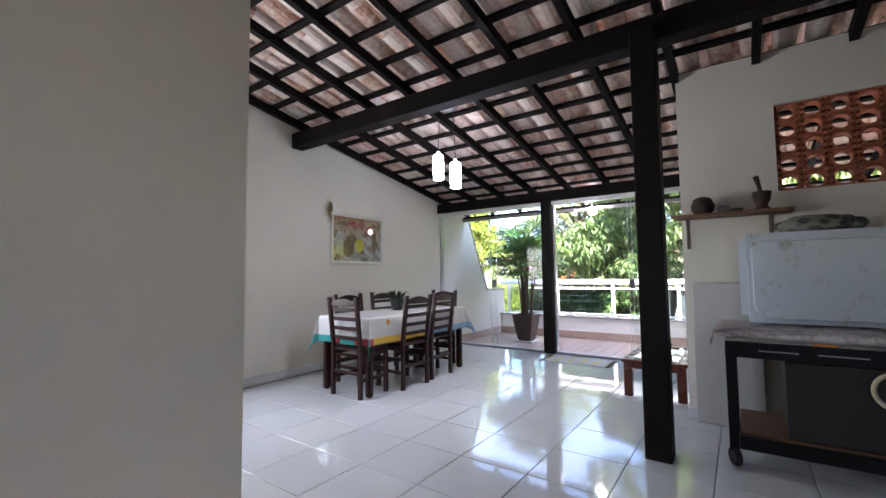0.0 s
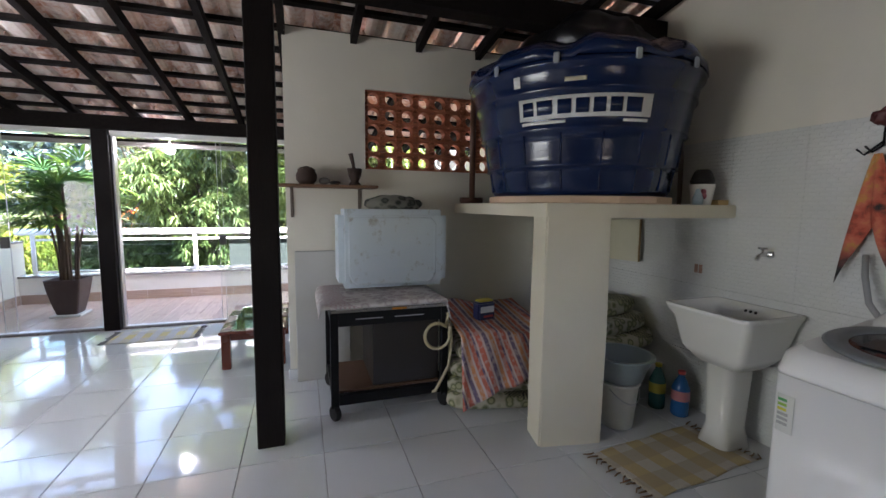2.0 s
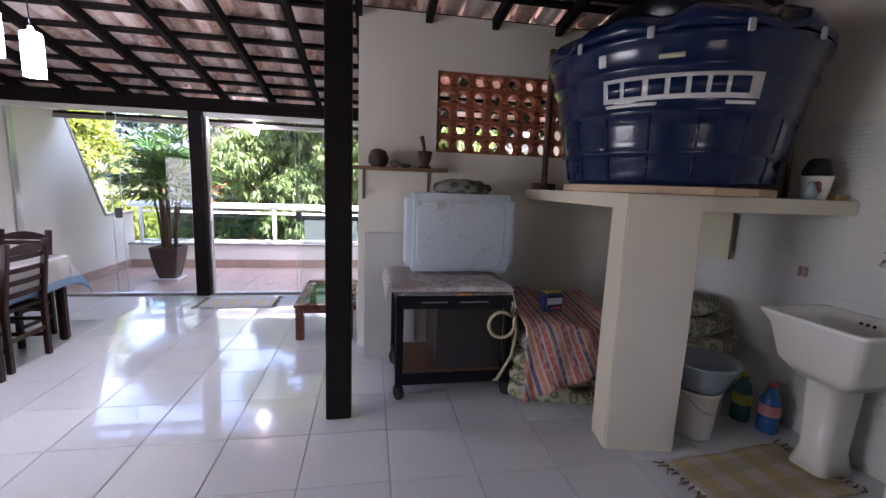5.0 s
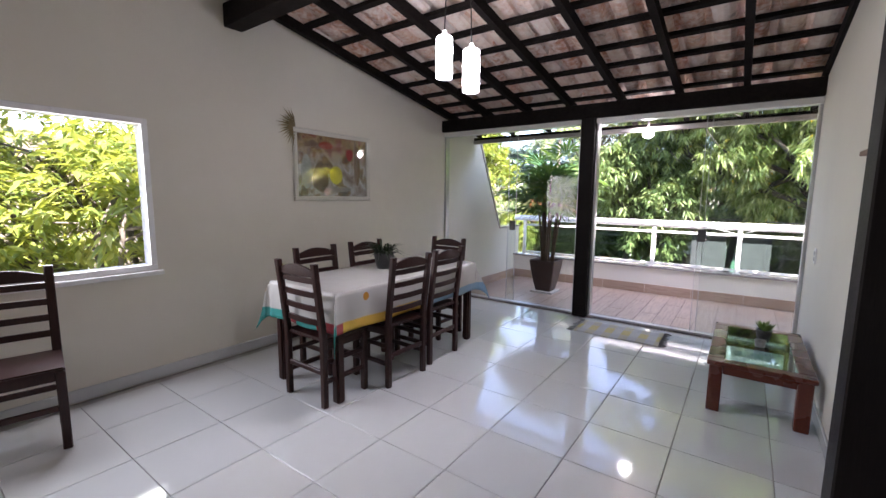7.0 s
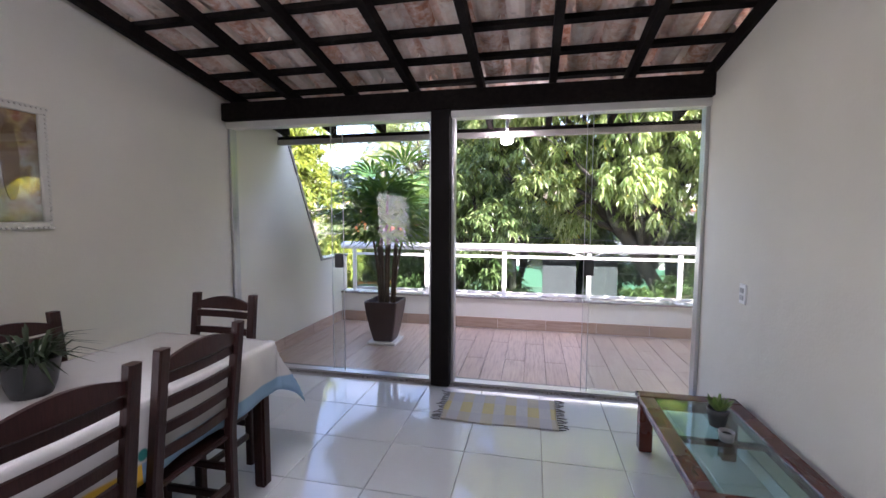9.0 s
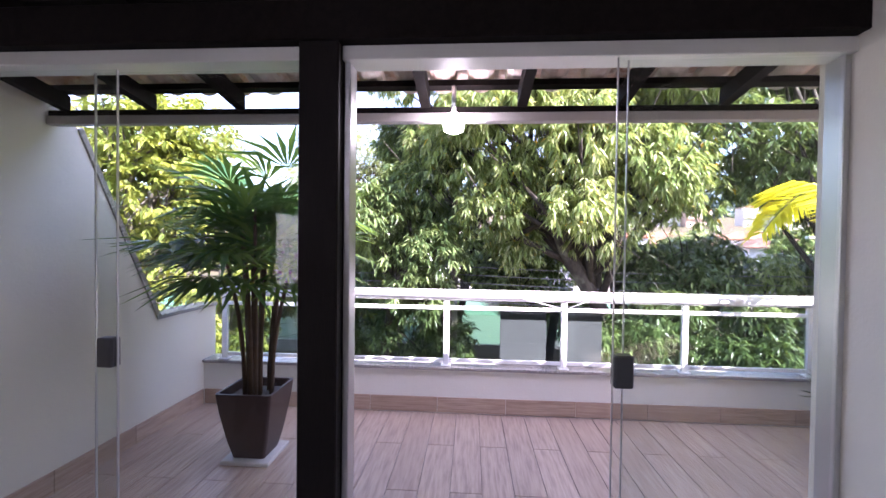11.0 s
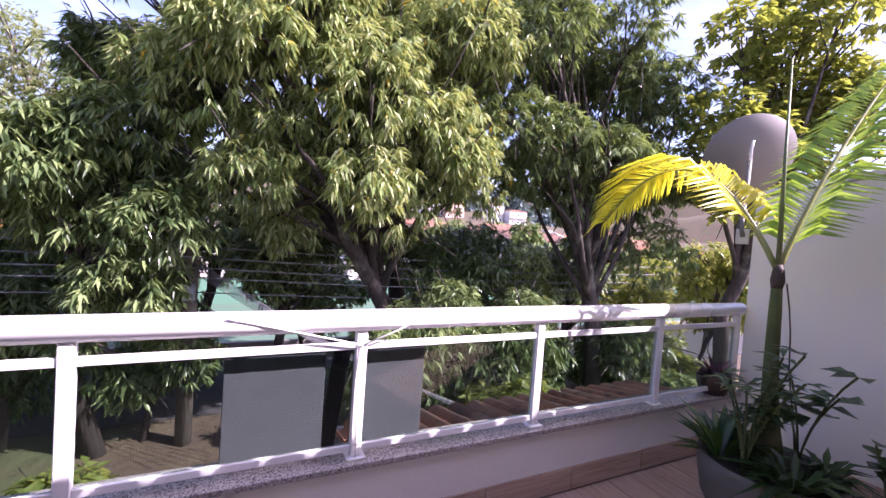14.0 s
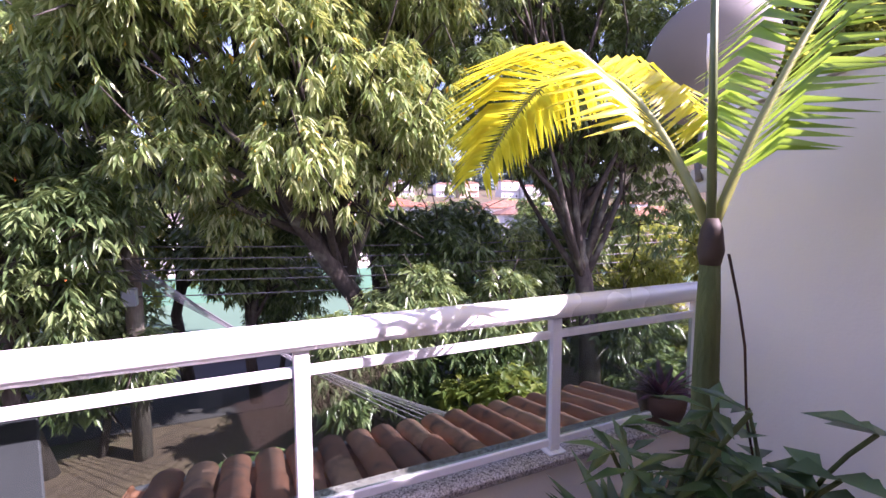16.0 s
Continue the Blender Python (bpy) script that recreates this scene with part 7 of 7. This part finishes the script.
part("relief", bm, plain("ochre_relief", (0.35, 0.20, 0.05), 0.5), hang_m)

# bucket, basin, bin and bottles
pail = thing("bucket", "cream plastic bucket on the floor", "bucket", (2.16, 3.42, 0))
bm = bmesh.new()
lathe(bm, [(0.098, 0.0), (0.10, 0.01), (0.125, 0.28), (0.134, 0.285), (0.134, 0.30), (0.122, 0.30), (0.118, 0.26)], 32)
part("pail", bm, plain("cream_plastic", (0.60, 0.58, 0.50), 0.4, 0, 0.08), pail)
bm = bmesh.new()
tube(bm, [(0.13 * math.cos(a), 0.13 * math.sin(a), 0.27 - 0.11 * math.sin((a + 2.4) / 1.9 * math.pi) if 0 else 0.27 - 0.09 * math.sin((a - 3.6) / 2.4 * math.pi)) for a in [3.6 + 2.4 * i / 14 for i in range(15)]], 0.003, 6)
part("bail", bm, ALU_GREY, pail)
tub = thing("wash_basin", "round grey-blue plastic basin standing on the bucket", "basin", (2.17, 3.42, 0.301))
bm = bmesh.new()
lathe(bm, [(0.12, 0.0), (0.135, 0.015), (0.185, 0.15), (0.205, 0.165), (0.205, 0.175), (0.18, 0.172), (0.13, 0.025), (0.02, 0.02)], 40)
part("bowl", bm, plain("translucent_grey_plastic", (0.22, 0.26, 0.27), 0.3, 0, 0.1), tub)
jar_thing("waste_bin", "dark grey plastic bin behind the column", "bin", (2.03, 3.62, 0), [(0.09, 0), (0.11, 0.22), (0.115, 0.25), (0.105, 0.25), (0.10, 0.22)], GREY_PLASTIC)


def bottle(label, at, r, h, body, cap, band, turn=0):
    t = thing("bottle", label, "bottle", at, "bottles under the sink")
    bm = bmesh.new()
    lathe(bm, [(r * 0.9, 0), (r, 0.01), (r, h * 0.25), (r * 0.93, h * 0.3), (r, h * 0.36), (r, h * 0.62), (r * 0.6, h * 0.80), (r * 0.36, h * 0.88), (r * 0.36, h * 0.93)], 18)
    part("body", bm, body, t)
    bm = bmesh.new()
    lathe(bm, [(r * 0.42, h * 0.931), (r * 0.42, h)], 14)
    part("cap", bm, cap, t)
    if band:
        bm = bmesh.new()
        lathe(bm, [(r * 1.015, h * 0.36), (r * 1.015, h * 0.58)], 18, caps=(False, False))
        part("label", bm, band, t, "printed label")
    return t


GREEN_PET = plain("dark_green_bottle", (0.02, 0.09, 0.05), 0.15)
for at, lbl, r, h, b, c, m in (((2.40, 3.78, 0), "dark green plastic bottle without a label", 0.05, 0.31, GREEN_PET, GREEN_PET, None),
                               ((2.52, 3.66, 0), "dark green plastic bottle without a label", 0.045, 0.27, GREEN_PET, GREEN_PET, None),
                               ((2.60, 3.52, 0), "green bottle with a yellow printed label", 0.055, 0.32, plain("teal_bottle", (0.03, 0.13, 0.13), 0.2), plain("yellow_cap", (0.5, 0.42, 0.04), 0.4), plain("yellow_label", (0.45, 0.42, 0.05), 0.5)),
                               ((2.66, 3.38, 0), "clear bottle with blue cleaner and a red label", 0.058, 0.31, plain("blue_cleaner", (0.03, 0.13, 0.34), 0.15), plain("red_cap", (0.45, 0.05, 0.05), 0.4), plain("red_white_label", (0.55, 0.22, 0.24), 0.5)),
                               ((2.47, 3.60, 0), "small green glass bottle on the floor", 0.03, 0.2, GREEN_PET, GREEN_PET, None)):
    bottle(lbl, at, r, h, b, c, m)

# stacked quilts
def quilt_mat(name, kind, c):
    n = Nodes(name)
    loc = n.local()
    if kind == "stripe":
        sp = n.add("ShaderNodeSeparateXYZ")
        n.link(loc, sp.inputs["Vector"])
        w = n.math('FRACT', n.math('ADD', n.math('MULTIPLY', n.math('ADD', sp.outputs["X"], n.math('MULTIPLY', sp.outputs["Z"], 0.25)), 5.2), n.math('MULTIPLY', n.noise(3, 2, 0.5, loc), 0.12)))
        col = n.ramp(w, [(0.0, c[0]), (0.18, c[1]), (0.26, c[2]), (0.40, c[1]), (0.48, c[3]), (0.62, c[1]), (0.70, c[0]), (0.85, c[2]), (0.93, c[1])])
        n.tree.nodes[-1].color_ramp.interpolation = 'CONSTANT'
        col = n.mix(n.ramp(n.noise(34, 2, 0.5, loc), [(0.5, (0, 0, 0)), (0.56, (0.45, 0.45, 0.45))]), col, c[1])
    else:
        v = n.add("ShaderNodeTexVoronoi", Scale=16.0)
        n.link(loc, v.inputs["Vector"])
        fl = n.ramp(v.outputs["Distance"], [(0.25, c[0]), (0.36, c[1]), (0.6, c[2])])
        sp = n.add("ShaderNodeSeparateXYZ")
        n.link(loc, sp.inputs["Vector"])
        w = n.math('FRACT', n.math('ADD', n.math('MULTIPLY', n.math('ADD', sp.outputs["Z"], n.math('MULTIPLY', sp.outputs["X"], 0.3)), 4.0), n.math('MULTIPLY', n.noise(4, 2, 0.5, loc), 0.2)))
        strip = n.ramp(w, [(0.0, (0, 0, 0)), (0.62, (1, 1, 1)), (0.80, (0, 0, 0))])
        n.tree.nodes[-1].color_ramp.interpolation = 'CONSTANT'
        ch = n.add("ShaderNodeTexChecker", Scale=70.0)
        n.link(loc, ch.inputs["Vector"])
        ch.inputs["Color1"].default_value, ch.inputs["Color2"].default_value = (*c[3], 1), (*c[0], 1)
        col = n.mix(strip, fl, ch.outputs["Color"])
    n.bump(n.noise(14, 4), 0.5, 0.02)
    return n.finish(col, 0.95)


STRIPES = quilt_mat("striped_blanket", "stripe", ((0.46, 0.13, 0.09), (0.50, 0.40, 0.37), (0.15, 0.11, 0.17), (0.50, 0.22, 0.10)))
FLORAL = quilt_mat("floral_quilt", "floral", ((0.38, 0.37, 0.22), (0.12, 0.14, 0.06), (0.46, 0.43, 0.32), (0.03, 0.03, 0.027)))


def bundle(name, label, at, size, material, seed, layers=1, turn=0, skirt=0.0, taper=0.25):
    """A heap of folded bedding: stacked soft slabs with folds along their sides."""
    t = thing(name, label, "blanket", at, "", "", turn)
    w, d, h = size
    lh = h / layers
    for k in range(layers):
        bm = bmesh.new()
        off = Vector((noise.noise((seed, k, 0.3)) * 0.04, noise.noise((seed, k, 7.3)) * 0.03, 0))
        sc = 1 - taper * k / max(1, layers)
        rings = []
        for v in range(11):
            a = -math.pi / 2 + math.pi * v / 10
            ring = []
            for u in range(40):
                b = 2 * math.pi * u / 40
                q = 0.36
                cx = math.copysign(abs(math.cos(b)) ** q, math.cos(b))
                cy = math.copysign(abs(math.sin(b)) ** q, math.sin(b))
                r = 0.80 + 0.20 * max(0.0, math.cos(a)) ** 0.6 if v not in (0, 10) else 0.55
                p = Vector((cx * r * w / 2 * sc, cy * r * d / 2 * sc, lh / 2 + math.sin(a) * lh / 2))
                p += Vector((cx, cy, 0.5)) * 0.022 * noise.noise(Vector((p.x * 6 + seed, p.y * 6, p.z * 9)))
                p.z += 0.02 * noise.noise(Vector((p.x * 3, p.y * 3 + seed, k)))
                ring.append(p + off)
            rings.append(ring)
        ring_mesh(bm, rings)
        part("fold", bm, material, t, at=(0, 0, lh * k))
    return t


bundle("quilt_heap", "folded floral quilts heaped under the slab", (1.55, 4.15, 0), (0.70, 0.74, 0.44), FLORAL, 3, 4, -12)
strip = thing("striped_blanket", "orange and grey striped blanket thrown over the quilts", "blanket", (1.55, 4.15, 0.42))
bm = bmesh.new()


def throw(u, v):
    x = (u - 0.5) * 0.66 - 0.02 + 0.04 * (1 - v)
    if v < 0.55:
        y, z = 0.28 - 0.58 * v / 0.55, 0.21 - 0.10 * v / 0.55 + 0.02 * math.sin(7 * u)
    else:
        k = (v - 0.55) / 0.45
        y, z = -0.30 - 0.14 * k, 0.11 - 0.24 * k - 0.20 * (1 - u) * k
        x += 0.07 * k * (0.5 - u) - 0.05 * k
    return (x, y + 0.015 * math.sin(16 * u) * v, z + 0.012 * math.sin(11 * u + 4 * v))


grid_sheet(bm, 30, 30, throw, 0.012)
part("cloth", bm, STRIPES, strip)
soap = thing("detergent_pack", "dark blue washing powder pack with a yellow top", "pack", (1.46, 4.02, 0.60), "", "", 12)
part("pack", brick(-0.075, 0.075, -0.04, 0.04, 0.0, 0.13, 0.012, 2), plain("dark_blue_pack", (0.02, 0.025, 0.09), 0.35, 0, 0.2), soap)
part("yellow_top", brick(-0.06, 0.06, -0.036, 0.036, 0.1305, 0.145, 0.006), plain("yellow_pack", (0.45, 0.36, 0.04), 0.4), soap)
part("print_bar", brick(-0.06, 0.06, -0.0435, -0.0405, 0.055, 0.10, 0.001), plain("white_pack_print", (0.55, 0.56, 0.60), 0.4), soap)
part("print_bar", brick(-0.03, 0.05, -0.0435, -0.0405, 0.02, 0.035, 0.001), plain("red_pack_print", (0.45, 0.05, 0.06), 0.4), soap)
bundle("quilt_heap", "floral quilts piled on a stool behind the bucket", (2.42, 4.02, 0.356), (0.76, 0.72, 0.36), FLORAL, 8, 3, 14, taper=0.5)
stool = thing("low_bench", "dark low bench under the quilts", "bench", (2.42, 4.08, 0))
part("bench_top", brick(-0.34, 0.34, -0.24, 0.24, 0.32, 0.355, 0.004), BLACK_PAINT, stool)
for sx in (-0.31, 0.31):
    for sy in (-0.2, 0.2):
        part("leg", brick(sx - 0.02, sx + 0.02, sy - 0.02, sy + 0.02, 0, 0.319, 0.003), BLACK_PAINT, stool)

# stove on castors with a cloth and a white metal box
stove = thing("gas_stove", "old black metal stove frame on castors", "stove", (0.775, 4.30, 0))
sw, sd = 0.375, 0.29
for sx in (-1, 1):
    for sy in (-1, 1):
        part("corner_post", brick(sx * sw - 0.025, sx * sw + 0.025, sy * sd - 0.025, sy * sd + 0.025, 0.085, 0.72, 0.004), BLACK_PAINT, stove)
        bm = bmesh.new()
        lathe(bm, [(0.048, -0.018), (0.052, -0.01), (0.052, 0.01), (0.048, 0.018)], 20)
        wheel = part("castor", bm, BLACK_PLASTIC, stove, at=pose(sx * sw, sy * sd - 0.01, 0.052, 0, 90, 25))
    part("side_rail", brick(sx * sw - 0.02, sx * sw + 0.02, -sd + 0.026, sd - 0.026, 0.13, 0.18, 0.003), BLACK_PAINT, stove)
    part("side_rail", brick(sx * sw - 0.02, sx * sw + 0.02, -sd + 0.026, sd - 0.026, 0.64, 0.72, 0.003), BLACK_PAINT, stove)
part("front_rail", brick(-sw + 0.026, sw - 0.026, -sd - 0.02, -sd + 0.02, 0.63, 0.72, 0.003), BLACK_PAINT, stove)
part("lower_rail", brick(-sw + 0.026, sw - 0.026, -sd - 0.02, -sd + 0.02, 0.10, 0.17, 0.003), BLACK_PAINT, stove)
part("trim_strip", brick(-sw - 0.02, sw + 0.02, -sd - 0.026, -sd - 0.021, 0.722, 0.74, 0.001), CHROME, stove)
part("orange_mark", brick(0.0, 0.10, -sd - 0.0285, -sd - 0.0265, 0.724, 0.738), plain("orange_sticker", (0.55, 0.22, 0.02), 0.5), stove)
for x0, x1 in ((-0.24, -0.06), (0.02, 0.22)):
    part("slot", brick(x0, x1, -sd - 0.0225, -sd - 0.0205, 0.672, 0.679), plain("grey_slot", (0.32, 0.32, 0.32), 0.5), stove)
part("oven_panel", brick(-0.12, sw - 0.03, -sd + 0.03, sd - 0.05, 0.19, 0.62, 0.004), plain("dark_brown_oven", (0.018, 0.013, 0.010), 0.35), stove)
part("lower_shelf", brick(-sw + 0.03, sw - 0.03, -sd + 0.026, sd - 0.026, 0.165, 0.185, 0.003), plain("rusty_brown_shelf", (0.13, 0.07, 0.04), 0.7, 0, 0.3), stove)
part("top_plate", brick(-sw - 0.025, sw + 0.025, -sd - 0.02, sd + 0.02, 0.742, 0.765, 0.004), plain("grey_enamel", (0.40, 0.40, 0.39), 0.4), stove)
runner = thing("stove_cloth", "faded floral cloth spread over the stove", "cloth", (0.775, 4.30, 0.768))
bm = bmesh.new()


def spread(u, v):
    x, y = (u - 0.5) * 1.02, (v - 0.5) * 0.72
    drop = max(0.0, abs(x + 0.03) - 0.415) + 0.75 * max(0.0, -y - 0.325)
    return (x if drop == 0 else math.copysign(0.415, x) - 0.03 + 0.3 * (x - math.copysign(0.415, x)), max(y, -0.335), 0.014 + 0.012 * noise.noise(Vector((x * 7, y * 7, 2))) - 1.0 * drop)


grid_sheet(bm, 34, 22, spread, -0.006)
part("cloth", bm, quilt_mat("faded_floral_cloth", "floral", ((0.48, 0.45, 0.43), (0.36, 0.31, 0.31), (0.56, 0.53, 0.51), (0.40, 0.30, 0.30))), runner)
n = Nodes("worn_white_enamel")
col = n.mix(n.noise(2.0, 4), (0.52, 0.60, 0.66), (0.60, 0.67, 0.72))
col = n.mix(n.ramp(n.noise(9, 7, 0.7), [(0.56, (0, 0, 0)), (0.68, (0.75, 0.75, 0.75))]), col, (0.30, 0.29, 0.25))
WORN_WHITE = n.finish(col, 0.4)
crate = thing("white_metal_box", "worn white enamelled box standing on the stove", "box", (0.865, 4.54, 0.80))
part("shell", brick(-0.40, 0.425, -0.19, 0.19, 0.0, 0.585, 0.045, 4), WORN_WHITE, crate)
bm = bmesh.new()
ins = [(-0.31, 0.05), (-0.27, 0.02), (0.27, 0.02), (0.31, 0.05), (0.33, 0.10), (0.33, 0.47), (0.29, 0.515), (-0.29, 0.515), (-0.33, 0.47), (-0.33, 0.10)]
f0 = [bm.verts.new((x, -0.191, z + 0.01)) for x, z in ins]
f1 = [bm.verts.new((x * 0.985, -0.198, z * 0.985 + 0.015)) for x, z in ins]
bm.faces.new(f1)
for i in range(len(ins)):
    j = (i + 1) % len(ins)
    bm.faces.new((f0[i], f0[j], f1[j], f1[i]))
part("raised_face", bm, WORN_WHITE, crate)
bag = thing("folded_bag", "dark green and grey folded bag on the white box", "bag", (0.90, 4.52, 1.388))
bm = bmesh.new()
bmesh.ops.create_icosphere(bm, subdivisions=4, radius=0.2)
for v in bm.verts:
    v.co = Vector((v.co.x * 1.15, v.co.y * 0.7, max(0.0, (v.co.z + 0.1) * 0.34))) + Vector((0, 0, 0.02 * noise.noise(v.co * 14)))
    v.co.z = max(v.co.z, 0)
part("sack", bm, quilt_mat("green_grey_bag", "floral", ((0.10, 0.11, 0.09), (0.03, 0.035, 0.03), (0.20, 0.20, 0.17), (0.02, 0.02, 0.02))), bag, smooth=True)
bm = bmesh.new()
loop = [(1.075 + 0.085 * math.cos(a), 3.955 - 0.002 * i, 0.53 + 0.085 * math.sin(a)) for i, a in enumerate([0.6 + 2 * math.pi * k / 22 for k in range(22)])]
tube(bm, [(1.14, 4.05, 0.72), (1.17, 3.98, 0.66)] + loop + [(1.16, 3.92, 0.62), (1.19, 3.95, 0.48), (1.17, 3.96, 0.30), (1.08, 3.98, 0.12), (1.04, 4.02, 0.10)], 0.011, 8)
solid("gas_hose", bm, plain("yellowed_rubber_hose", (0.50, 0.44, 0.28), 0.5), "yellowed rubber gas hose coiled on the stove side", "hose", "thing")
slabp = thing("leaning_panel", "pale grey panel leaning on the wall behind the stove", "panel", (0.36, 4.73, 0))
part("sheet", brick(-0.20, 0.22, -0.02, 0.02, 0.0, 1.05, 0.004), plain("pale_grey_board", (0.50, 0.49, 0.46), 0.6, 0, 0.1), slabp)

# shelf with old pots
shelf = thing("wall_shelf", "rough brown wooden shelf on iron brackets", "shelf", (0.43, YC, 1.545))
part("board", brick(-0.375, 0.36, -0.22, 0.0, 0.0, 0.022, 0.003), SHELF_WOOD, shelf)
for x in (-0.28, 0.24):
    bm = bmesh.new()
    box(bm, x - 0.012, x + 0.012, -0.006, 0.0, -0.23, -0.001, 0.001)
    box(bm, x - 0.012, x + 0.012, -0.18, -0.006, -0.007, -0.001, 0.001)
    tube(bm, [(x, -0.005, -0.2), (x, -0.15, -0.006)], 0.004, 6)
    part("bracket", bm, plain("rusty_bracket", (0.13, 0.10, 0.08), 0.7), shelf)
ROUGH_POT = plain("old_iron_pot", (0.05, 0.028, 0.02), 0.8, 0, 0.35, 14, 0.5)
jar_thing("iron_pot", "dark brown round lidded pot on the shelf", "pot", (0.26, 4.66, 1.568), [(0.05, 0), (0.075, 0.03), (0.078, 0.07), (0.062, 0.10), (0.066, 0.108), (0.045, 0.125), (0.012, 0.135)], ROUGH_POT)
pebble = thing("stone", "small grey stone on the shelf", "stone", (0.39, 4.66, 1.568))
bm = bmesh.new()
bmesh.ops.create_icosphere(bm, subdivisions=2, radius=0.04, matrix=Matrix.Translation((0, 0, 0.028)) @ Matrix.Diagonal((1.1, 0.8, 0.7, 1)))
part("rock", bm, plain("pale_stone", (0.20, 0.19, 0.18), 0.9), pebble)
pebble2 = thing("stone", "small dark stone on the shelf", "stone", (0.47, 4.66, 1.568))
bm = bmesh.new()
bmesh.ops.create_icosphere(bm, subdivisions=2, radius=0.034, matrix=Matrix.Translation((0, 0, 0.016)) @ Matrix.Diagonal((1.3, 0.8, 0.48, 1)))
part("rock", bm, plain("dark_stone", (0.05, 0.045, 0.04), 0.9), pebble2)
mortar = jar_thing("mortar", "dark wooden mortar with its pestle on the shelf", "mortar", (0.62, 4.66, 1.568), [(0.045, 0), (0.048, 0.012), (0.03, 0.03), (0.05, 0.075), (0.058, 0.13), (0.05, 0.13), (0.035, 0.07)], ROUGH_POT, "cup")
bm = bmesh.new()
tube(bm, [(0.0, 0, 0.06), (-0.01, 0, 0.16), (-0.03, 0, 0.245)], [0.018, 0.013, 0.019], 10)
part("pestle", bm, ROUGH_POT, mortar)

# floor mats, orange pot, handrail
CHECK = woven("ochre_checked_weave", True, (0.54, 0.50, 0.42), (0.50, 0.38, 0.17), (0.36, 0.28, 0.16), 5.0, 5.0)
rug("cream and ochre checked woven mat before the sink", (2.20, 3.0, 0.80, 0.42, 6), CHECK, 2, plain("brown_tassel", (0.16, 0.10, 0.05), 0.9))
rug("cream and ochre checked woven mat before the machine", (2.04, 1.99, 0.80, 0.42, 96), CHECK, 3, plain("brown_tassel_b", (0.16, 0.10, 0.05), 0.9))
opot = thing("orange_pot", "orange plastic pot holding a crumpled carrier bag", "pot", (2.60, 1.655, 0))
bm = bmesh.new()
lathe(bm, [(0.062, 0), (0.068, 0.01), (0.085, 0.13), (0.092, 0.135), (0.094, 0.165), (0.086, 0.165), (0.078, 0.12)], 28)
part("pot", bm, plain("orange_plastic", (0.62, 0.24, 0.015), 0.35, 0, 0.06), opot)
carrier = thing("carrier_bag", "crumpled white plastic carrier bag", "bag", (2.60, 1.655, 0.10))
bm = bmesh.new()
bmesh.ops.create_icosphere(bm, subdivisions=3, radius=0.075, matrix=Matrix.Translation((0, 0, 0.06)))
for v in bm.verts:
    v.co += v.co.normalized() * 0.03 * noise.noise(v.co * 22)
for s in (-1, 1):
    tube(bm, [(0.0, s * 0.02, 0.10), (-0.03, s * 0.05 + 0.02, 0.16), (-0.045, s * 0.055 + 0.02, 0.215), (-0.01, s * 0.03 + 0.01, 0.18), (0, 0, 0.1)], [0.03, 0.026, 0.012, 0.02, 0.03], 7)
part("bag", bm, plain("thin_white_plastic", (0.62, 0.63, 0.64), 0.3), carrier, smooth=True)
hand = thing("stair_handrail", "brown wooden handrail guarding the stairwell", "handrail", (1.15, 1.225, 0))
bm = bmesh.new()
box(bm, 0.0, XT - 1.15, -0.018, 0.018, 0.835, 0.87, 0.010, 2)
part("rail", bm, RAIL_WOOD, hand)
for x in (0.06, 0.85, 1.60):
    bm = bmesh.new()
    tube(bm, [(x, 0, 0.0), (x, 0, 0.834)], 0.014, 10)
    part("baluster", bm, ALU_WHITE, hand)

# ---- laid floors, last ----
def tile_mesh(name, w, d, h, material):
    return finish_mesh(name, brick(-w / 2, w / 2, -d / 2, d / 2, -h, 0, 0.002), material)


TW = 0.44
sq = tile_mesh("floor_tile", TW - 0.004, TW - 0.004, 0.012, PORCELAIN)
x = 0.31 - TW * 9.5
while x < XT + 0.2:
    y = 3.65 - TW * 7.5
    while y < 6.80 + 0.2:
        inside = (x < -0.39 + 0.1 and y > 0.3) or (y > 1.3 and (x < XR + 0.1 or y < YC + 0.1))
        if inside and x > XL - 0.1 and y < 6.72:
            ob = new("tile", sq)
            ob.parent = floor
            ob.location = (x, y, 0)
        y += TW
    x += TW
pl = tile_mesh("plank_tile", 0.196, 1.196, 0.012, PLANK)
half = tile_mesh("plank_tile", 0.196, 0.596, 0.012, PLANK)
for i in range(33):
    x = XL + 0.1 + 0.2 * i
    if x > 2.60:
        break
    y = 9.0
    for k in range(4):
        length = 0.6 if (k == 0 and i % 2) else 1.2
        y0 = y - length
        if y0 > (6.3 if x < XR + 0.3 else 4.6):
            ob = new("plank", half if length < 1 else pl)
            ob.parent = terrace_floor
            ob.location = (x, y - length / 2, ZT)
        y = y0
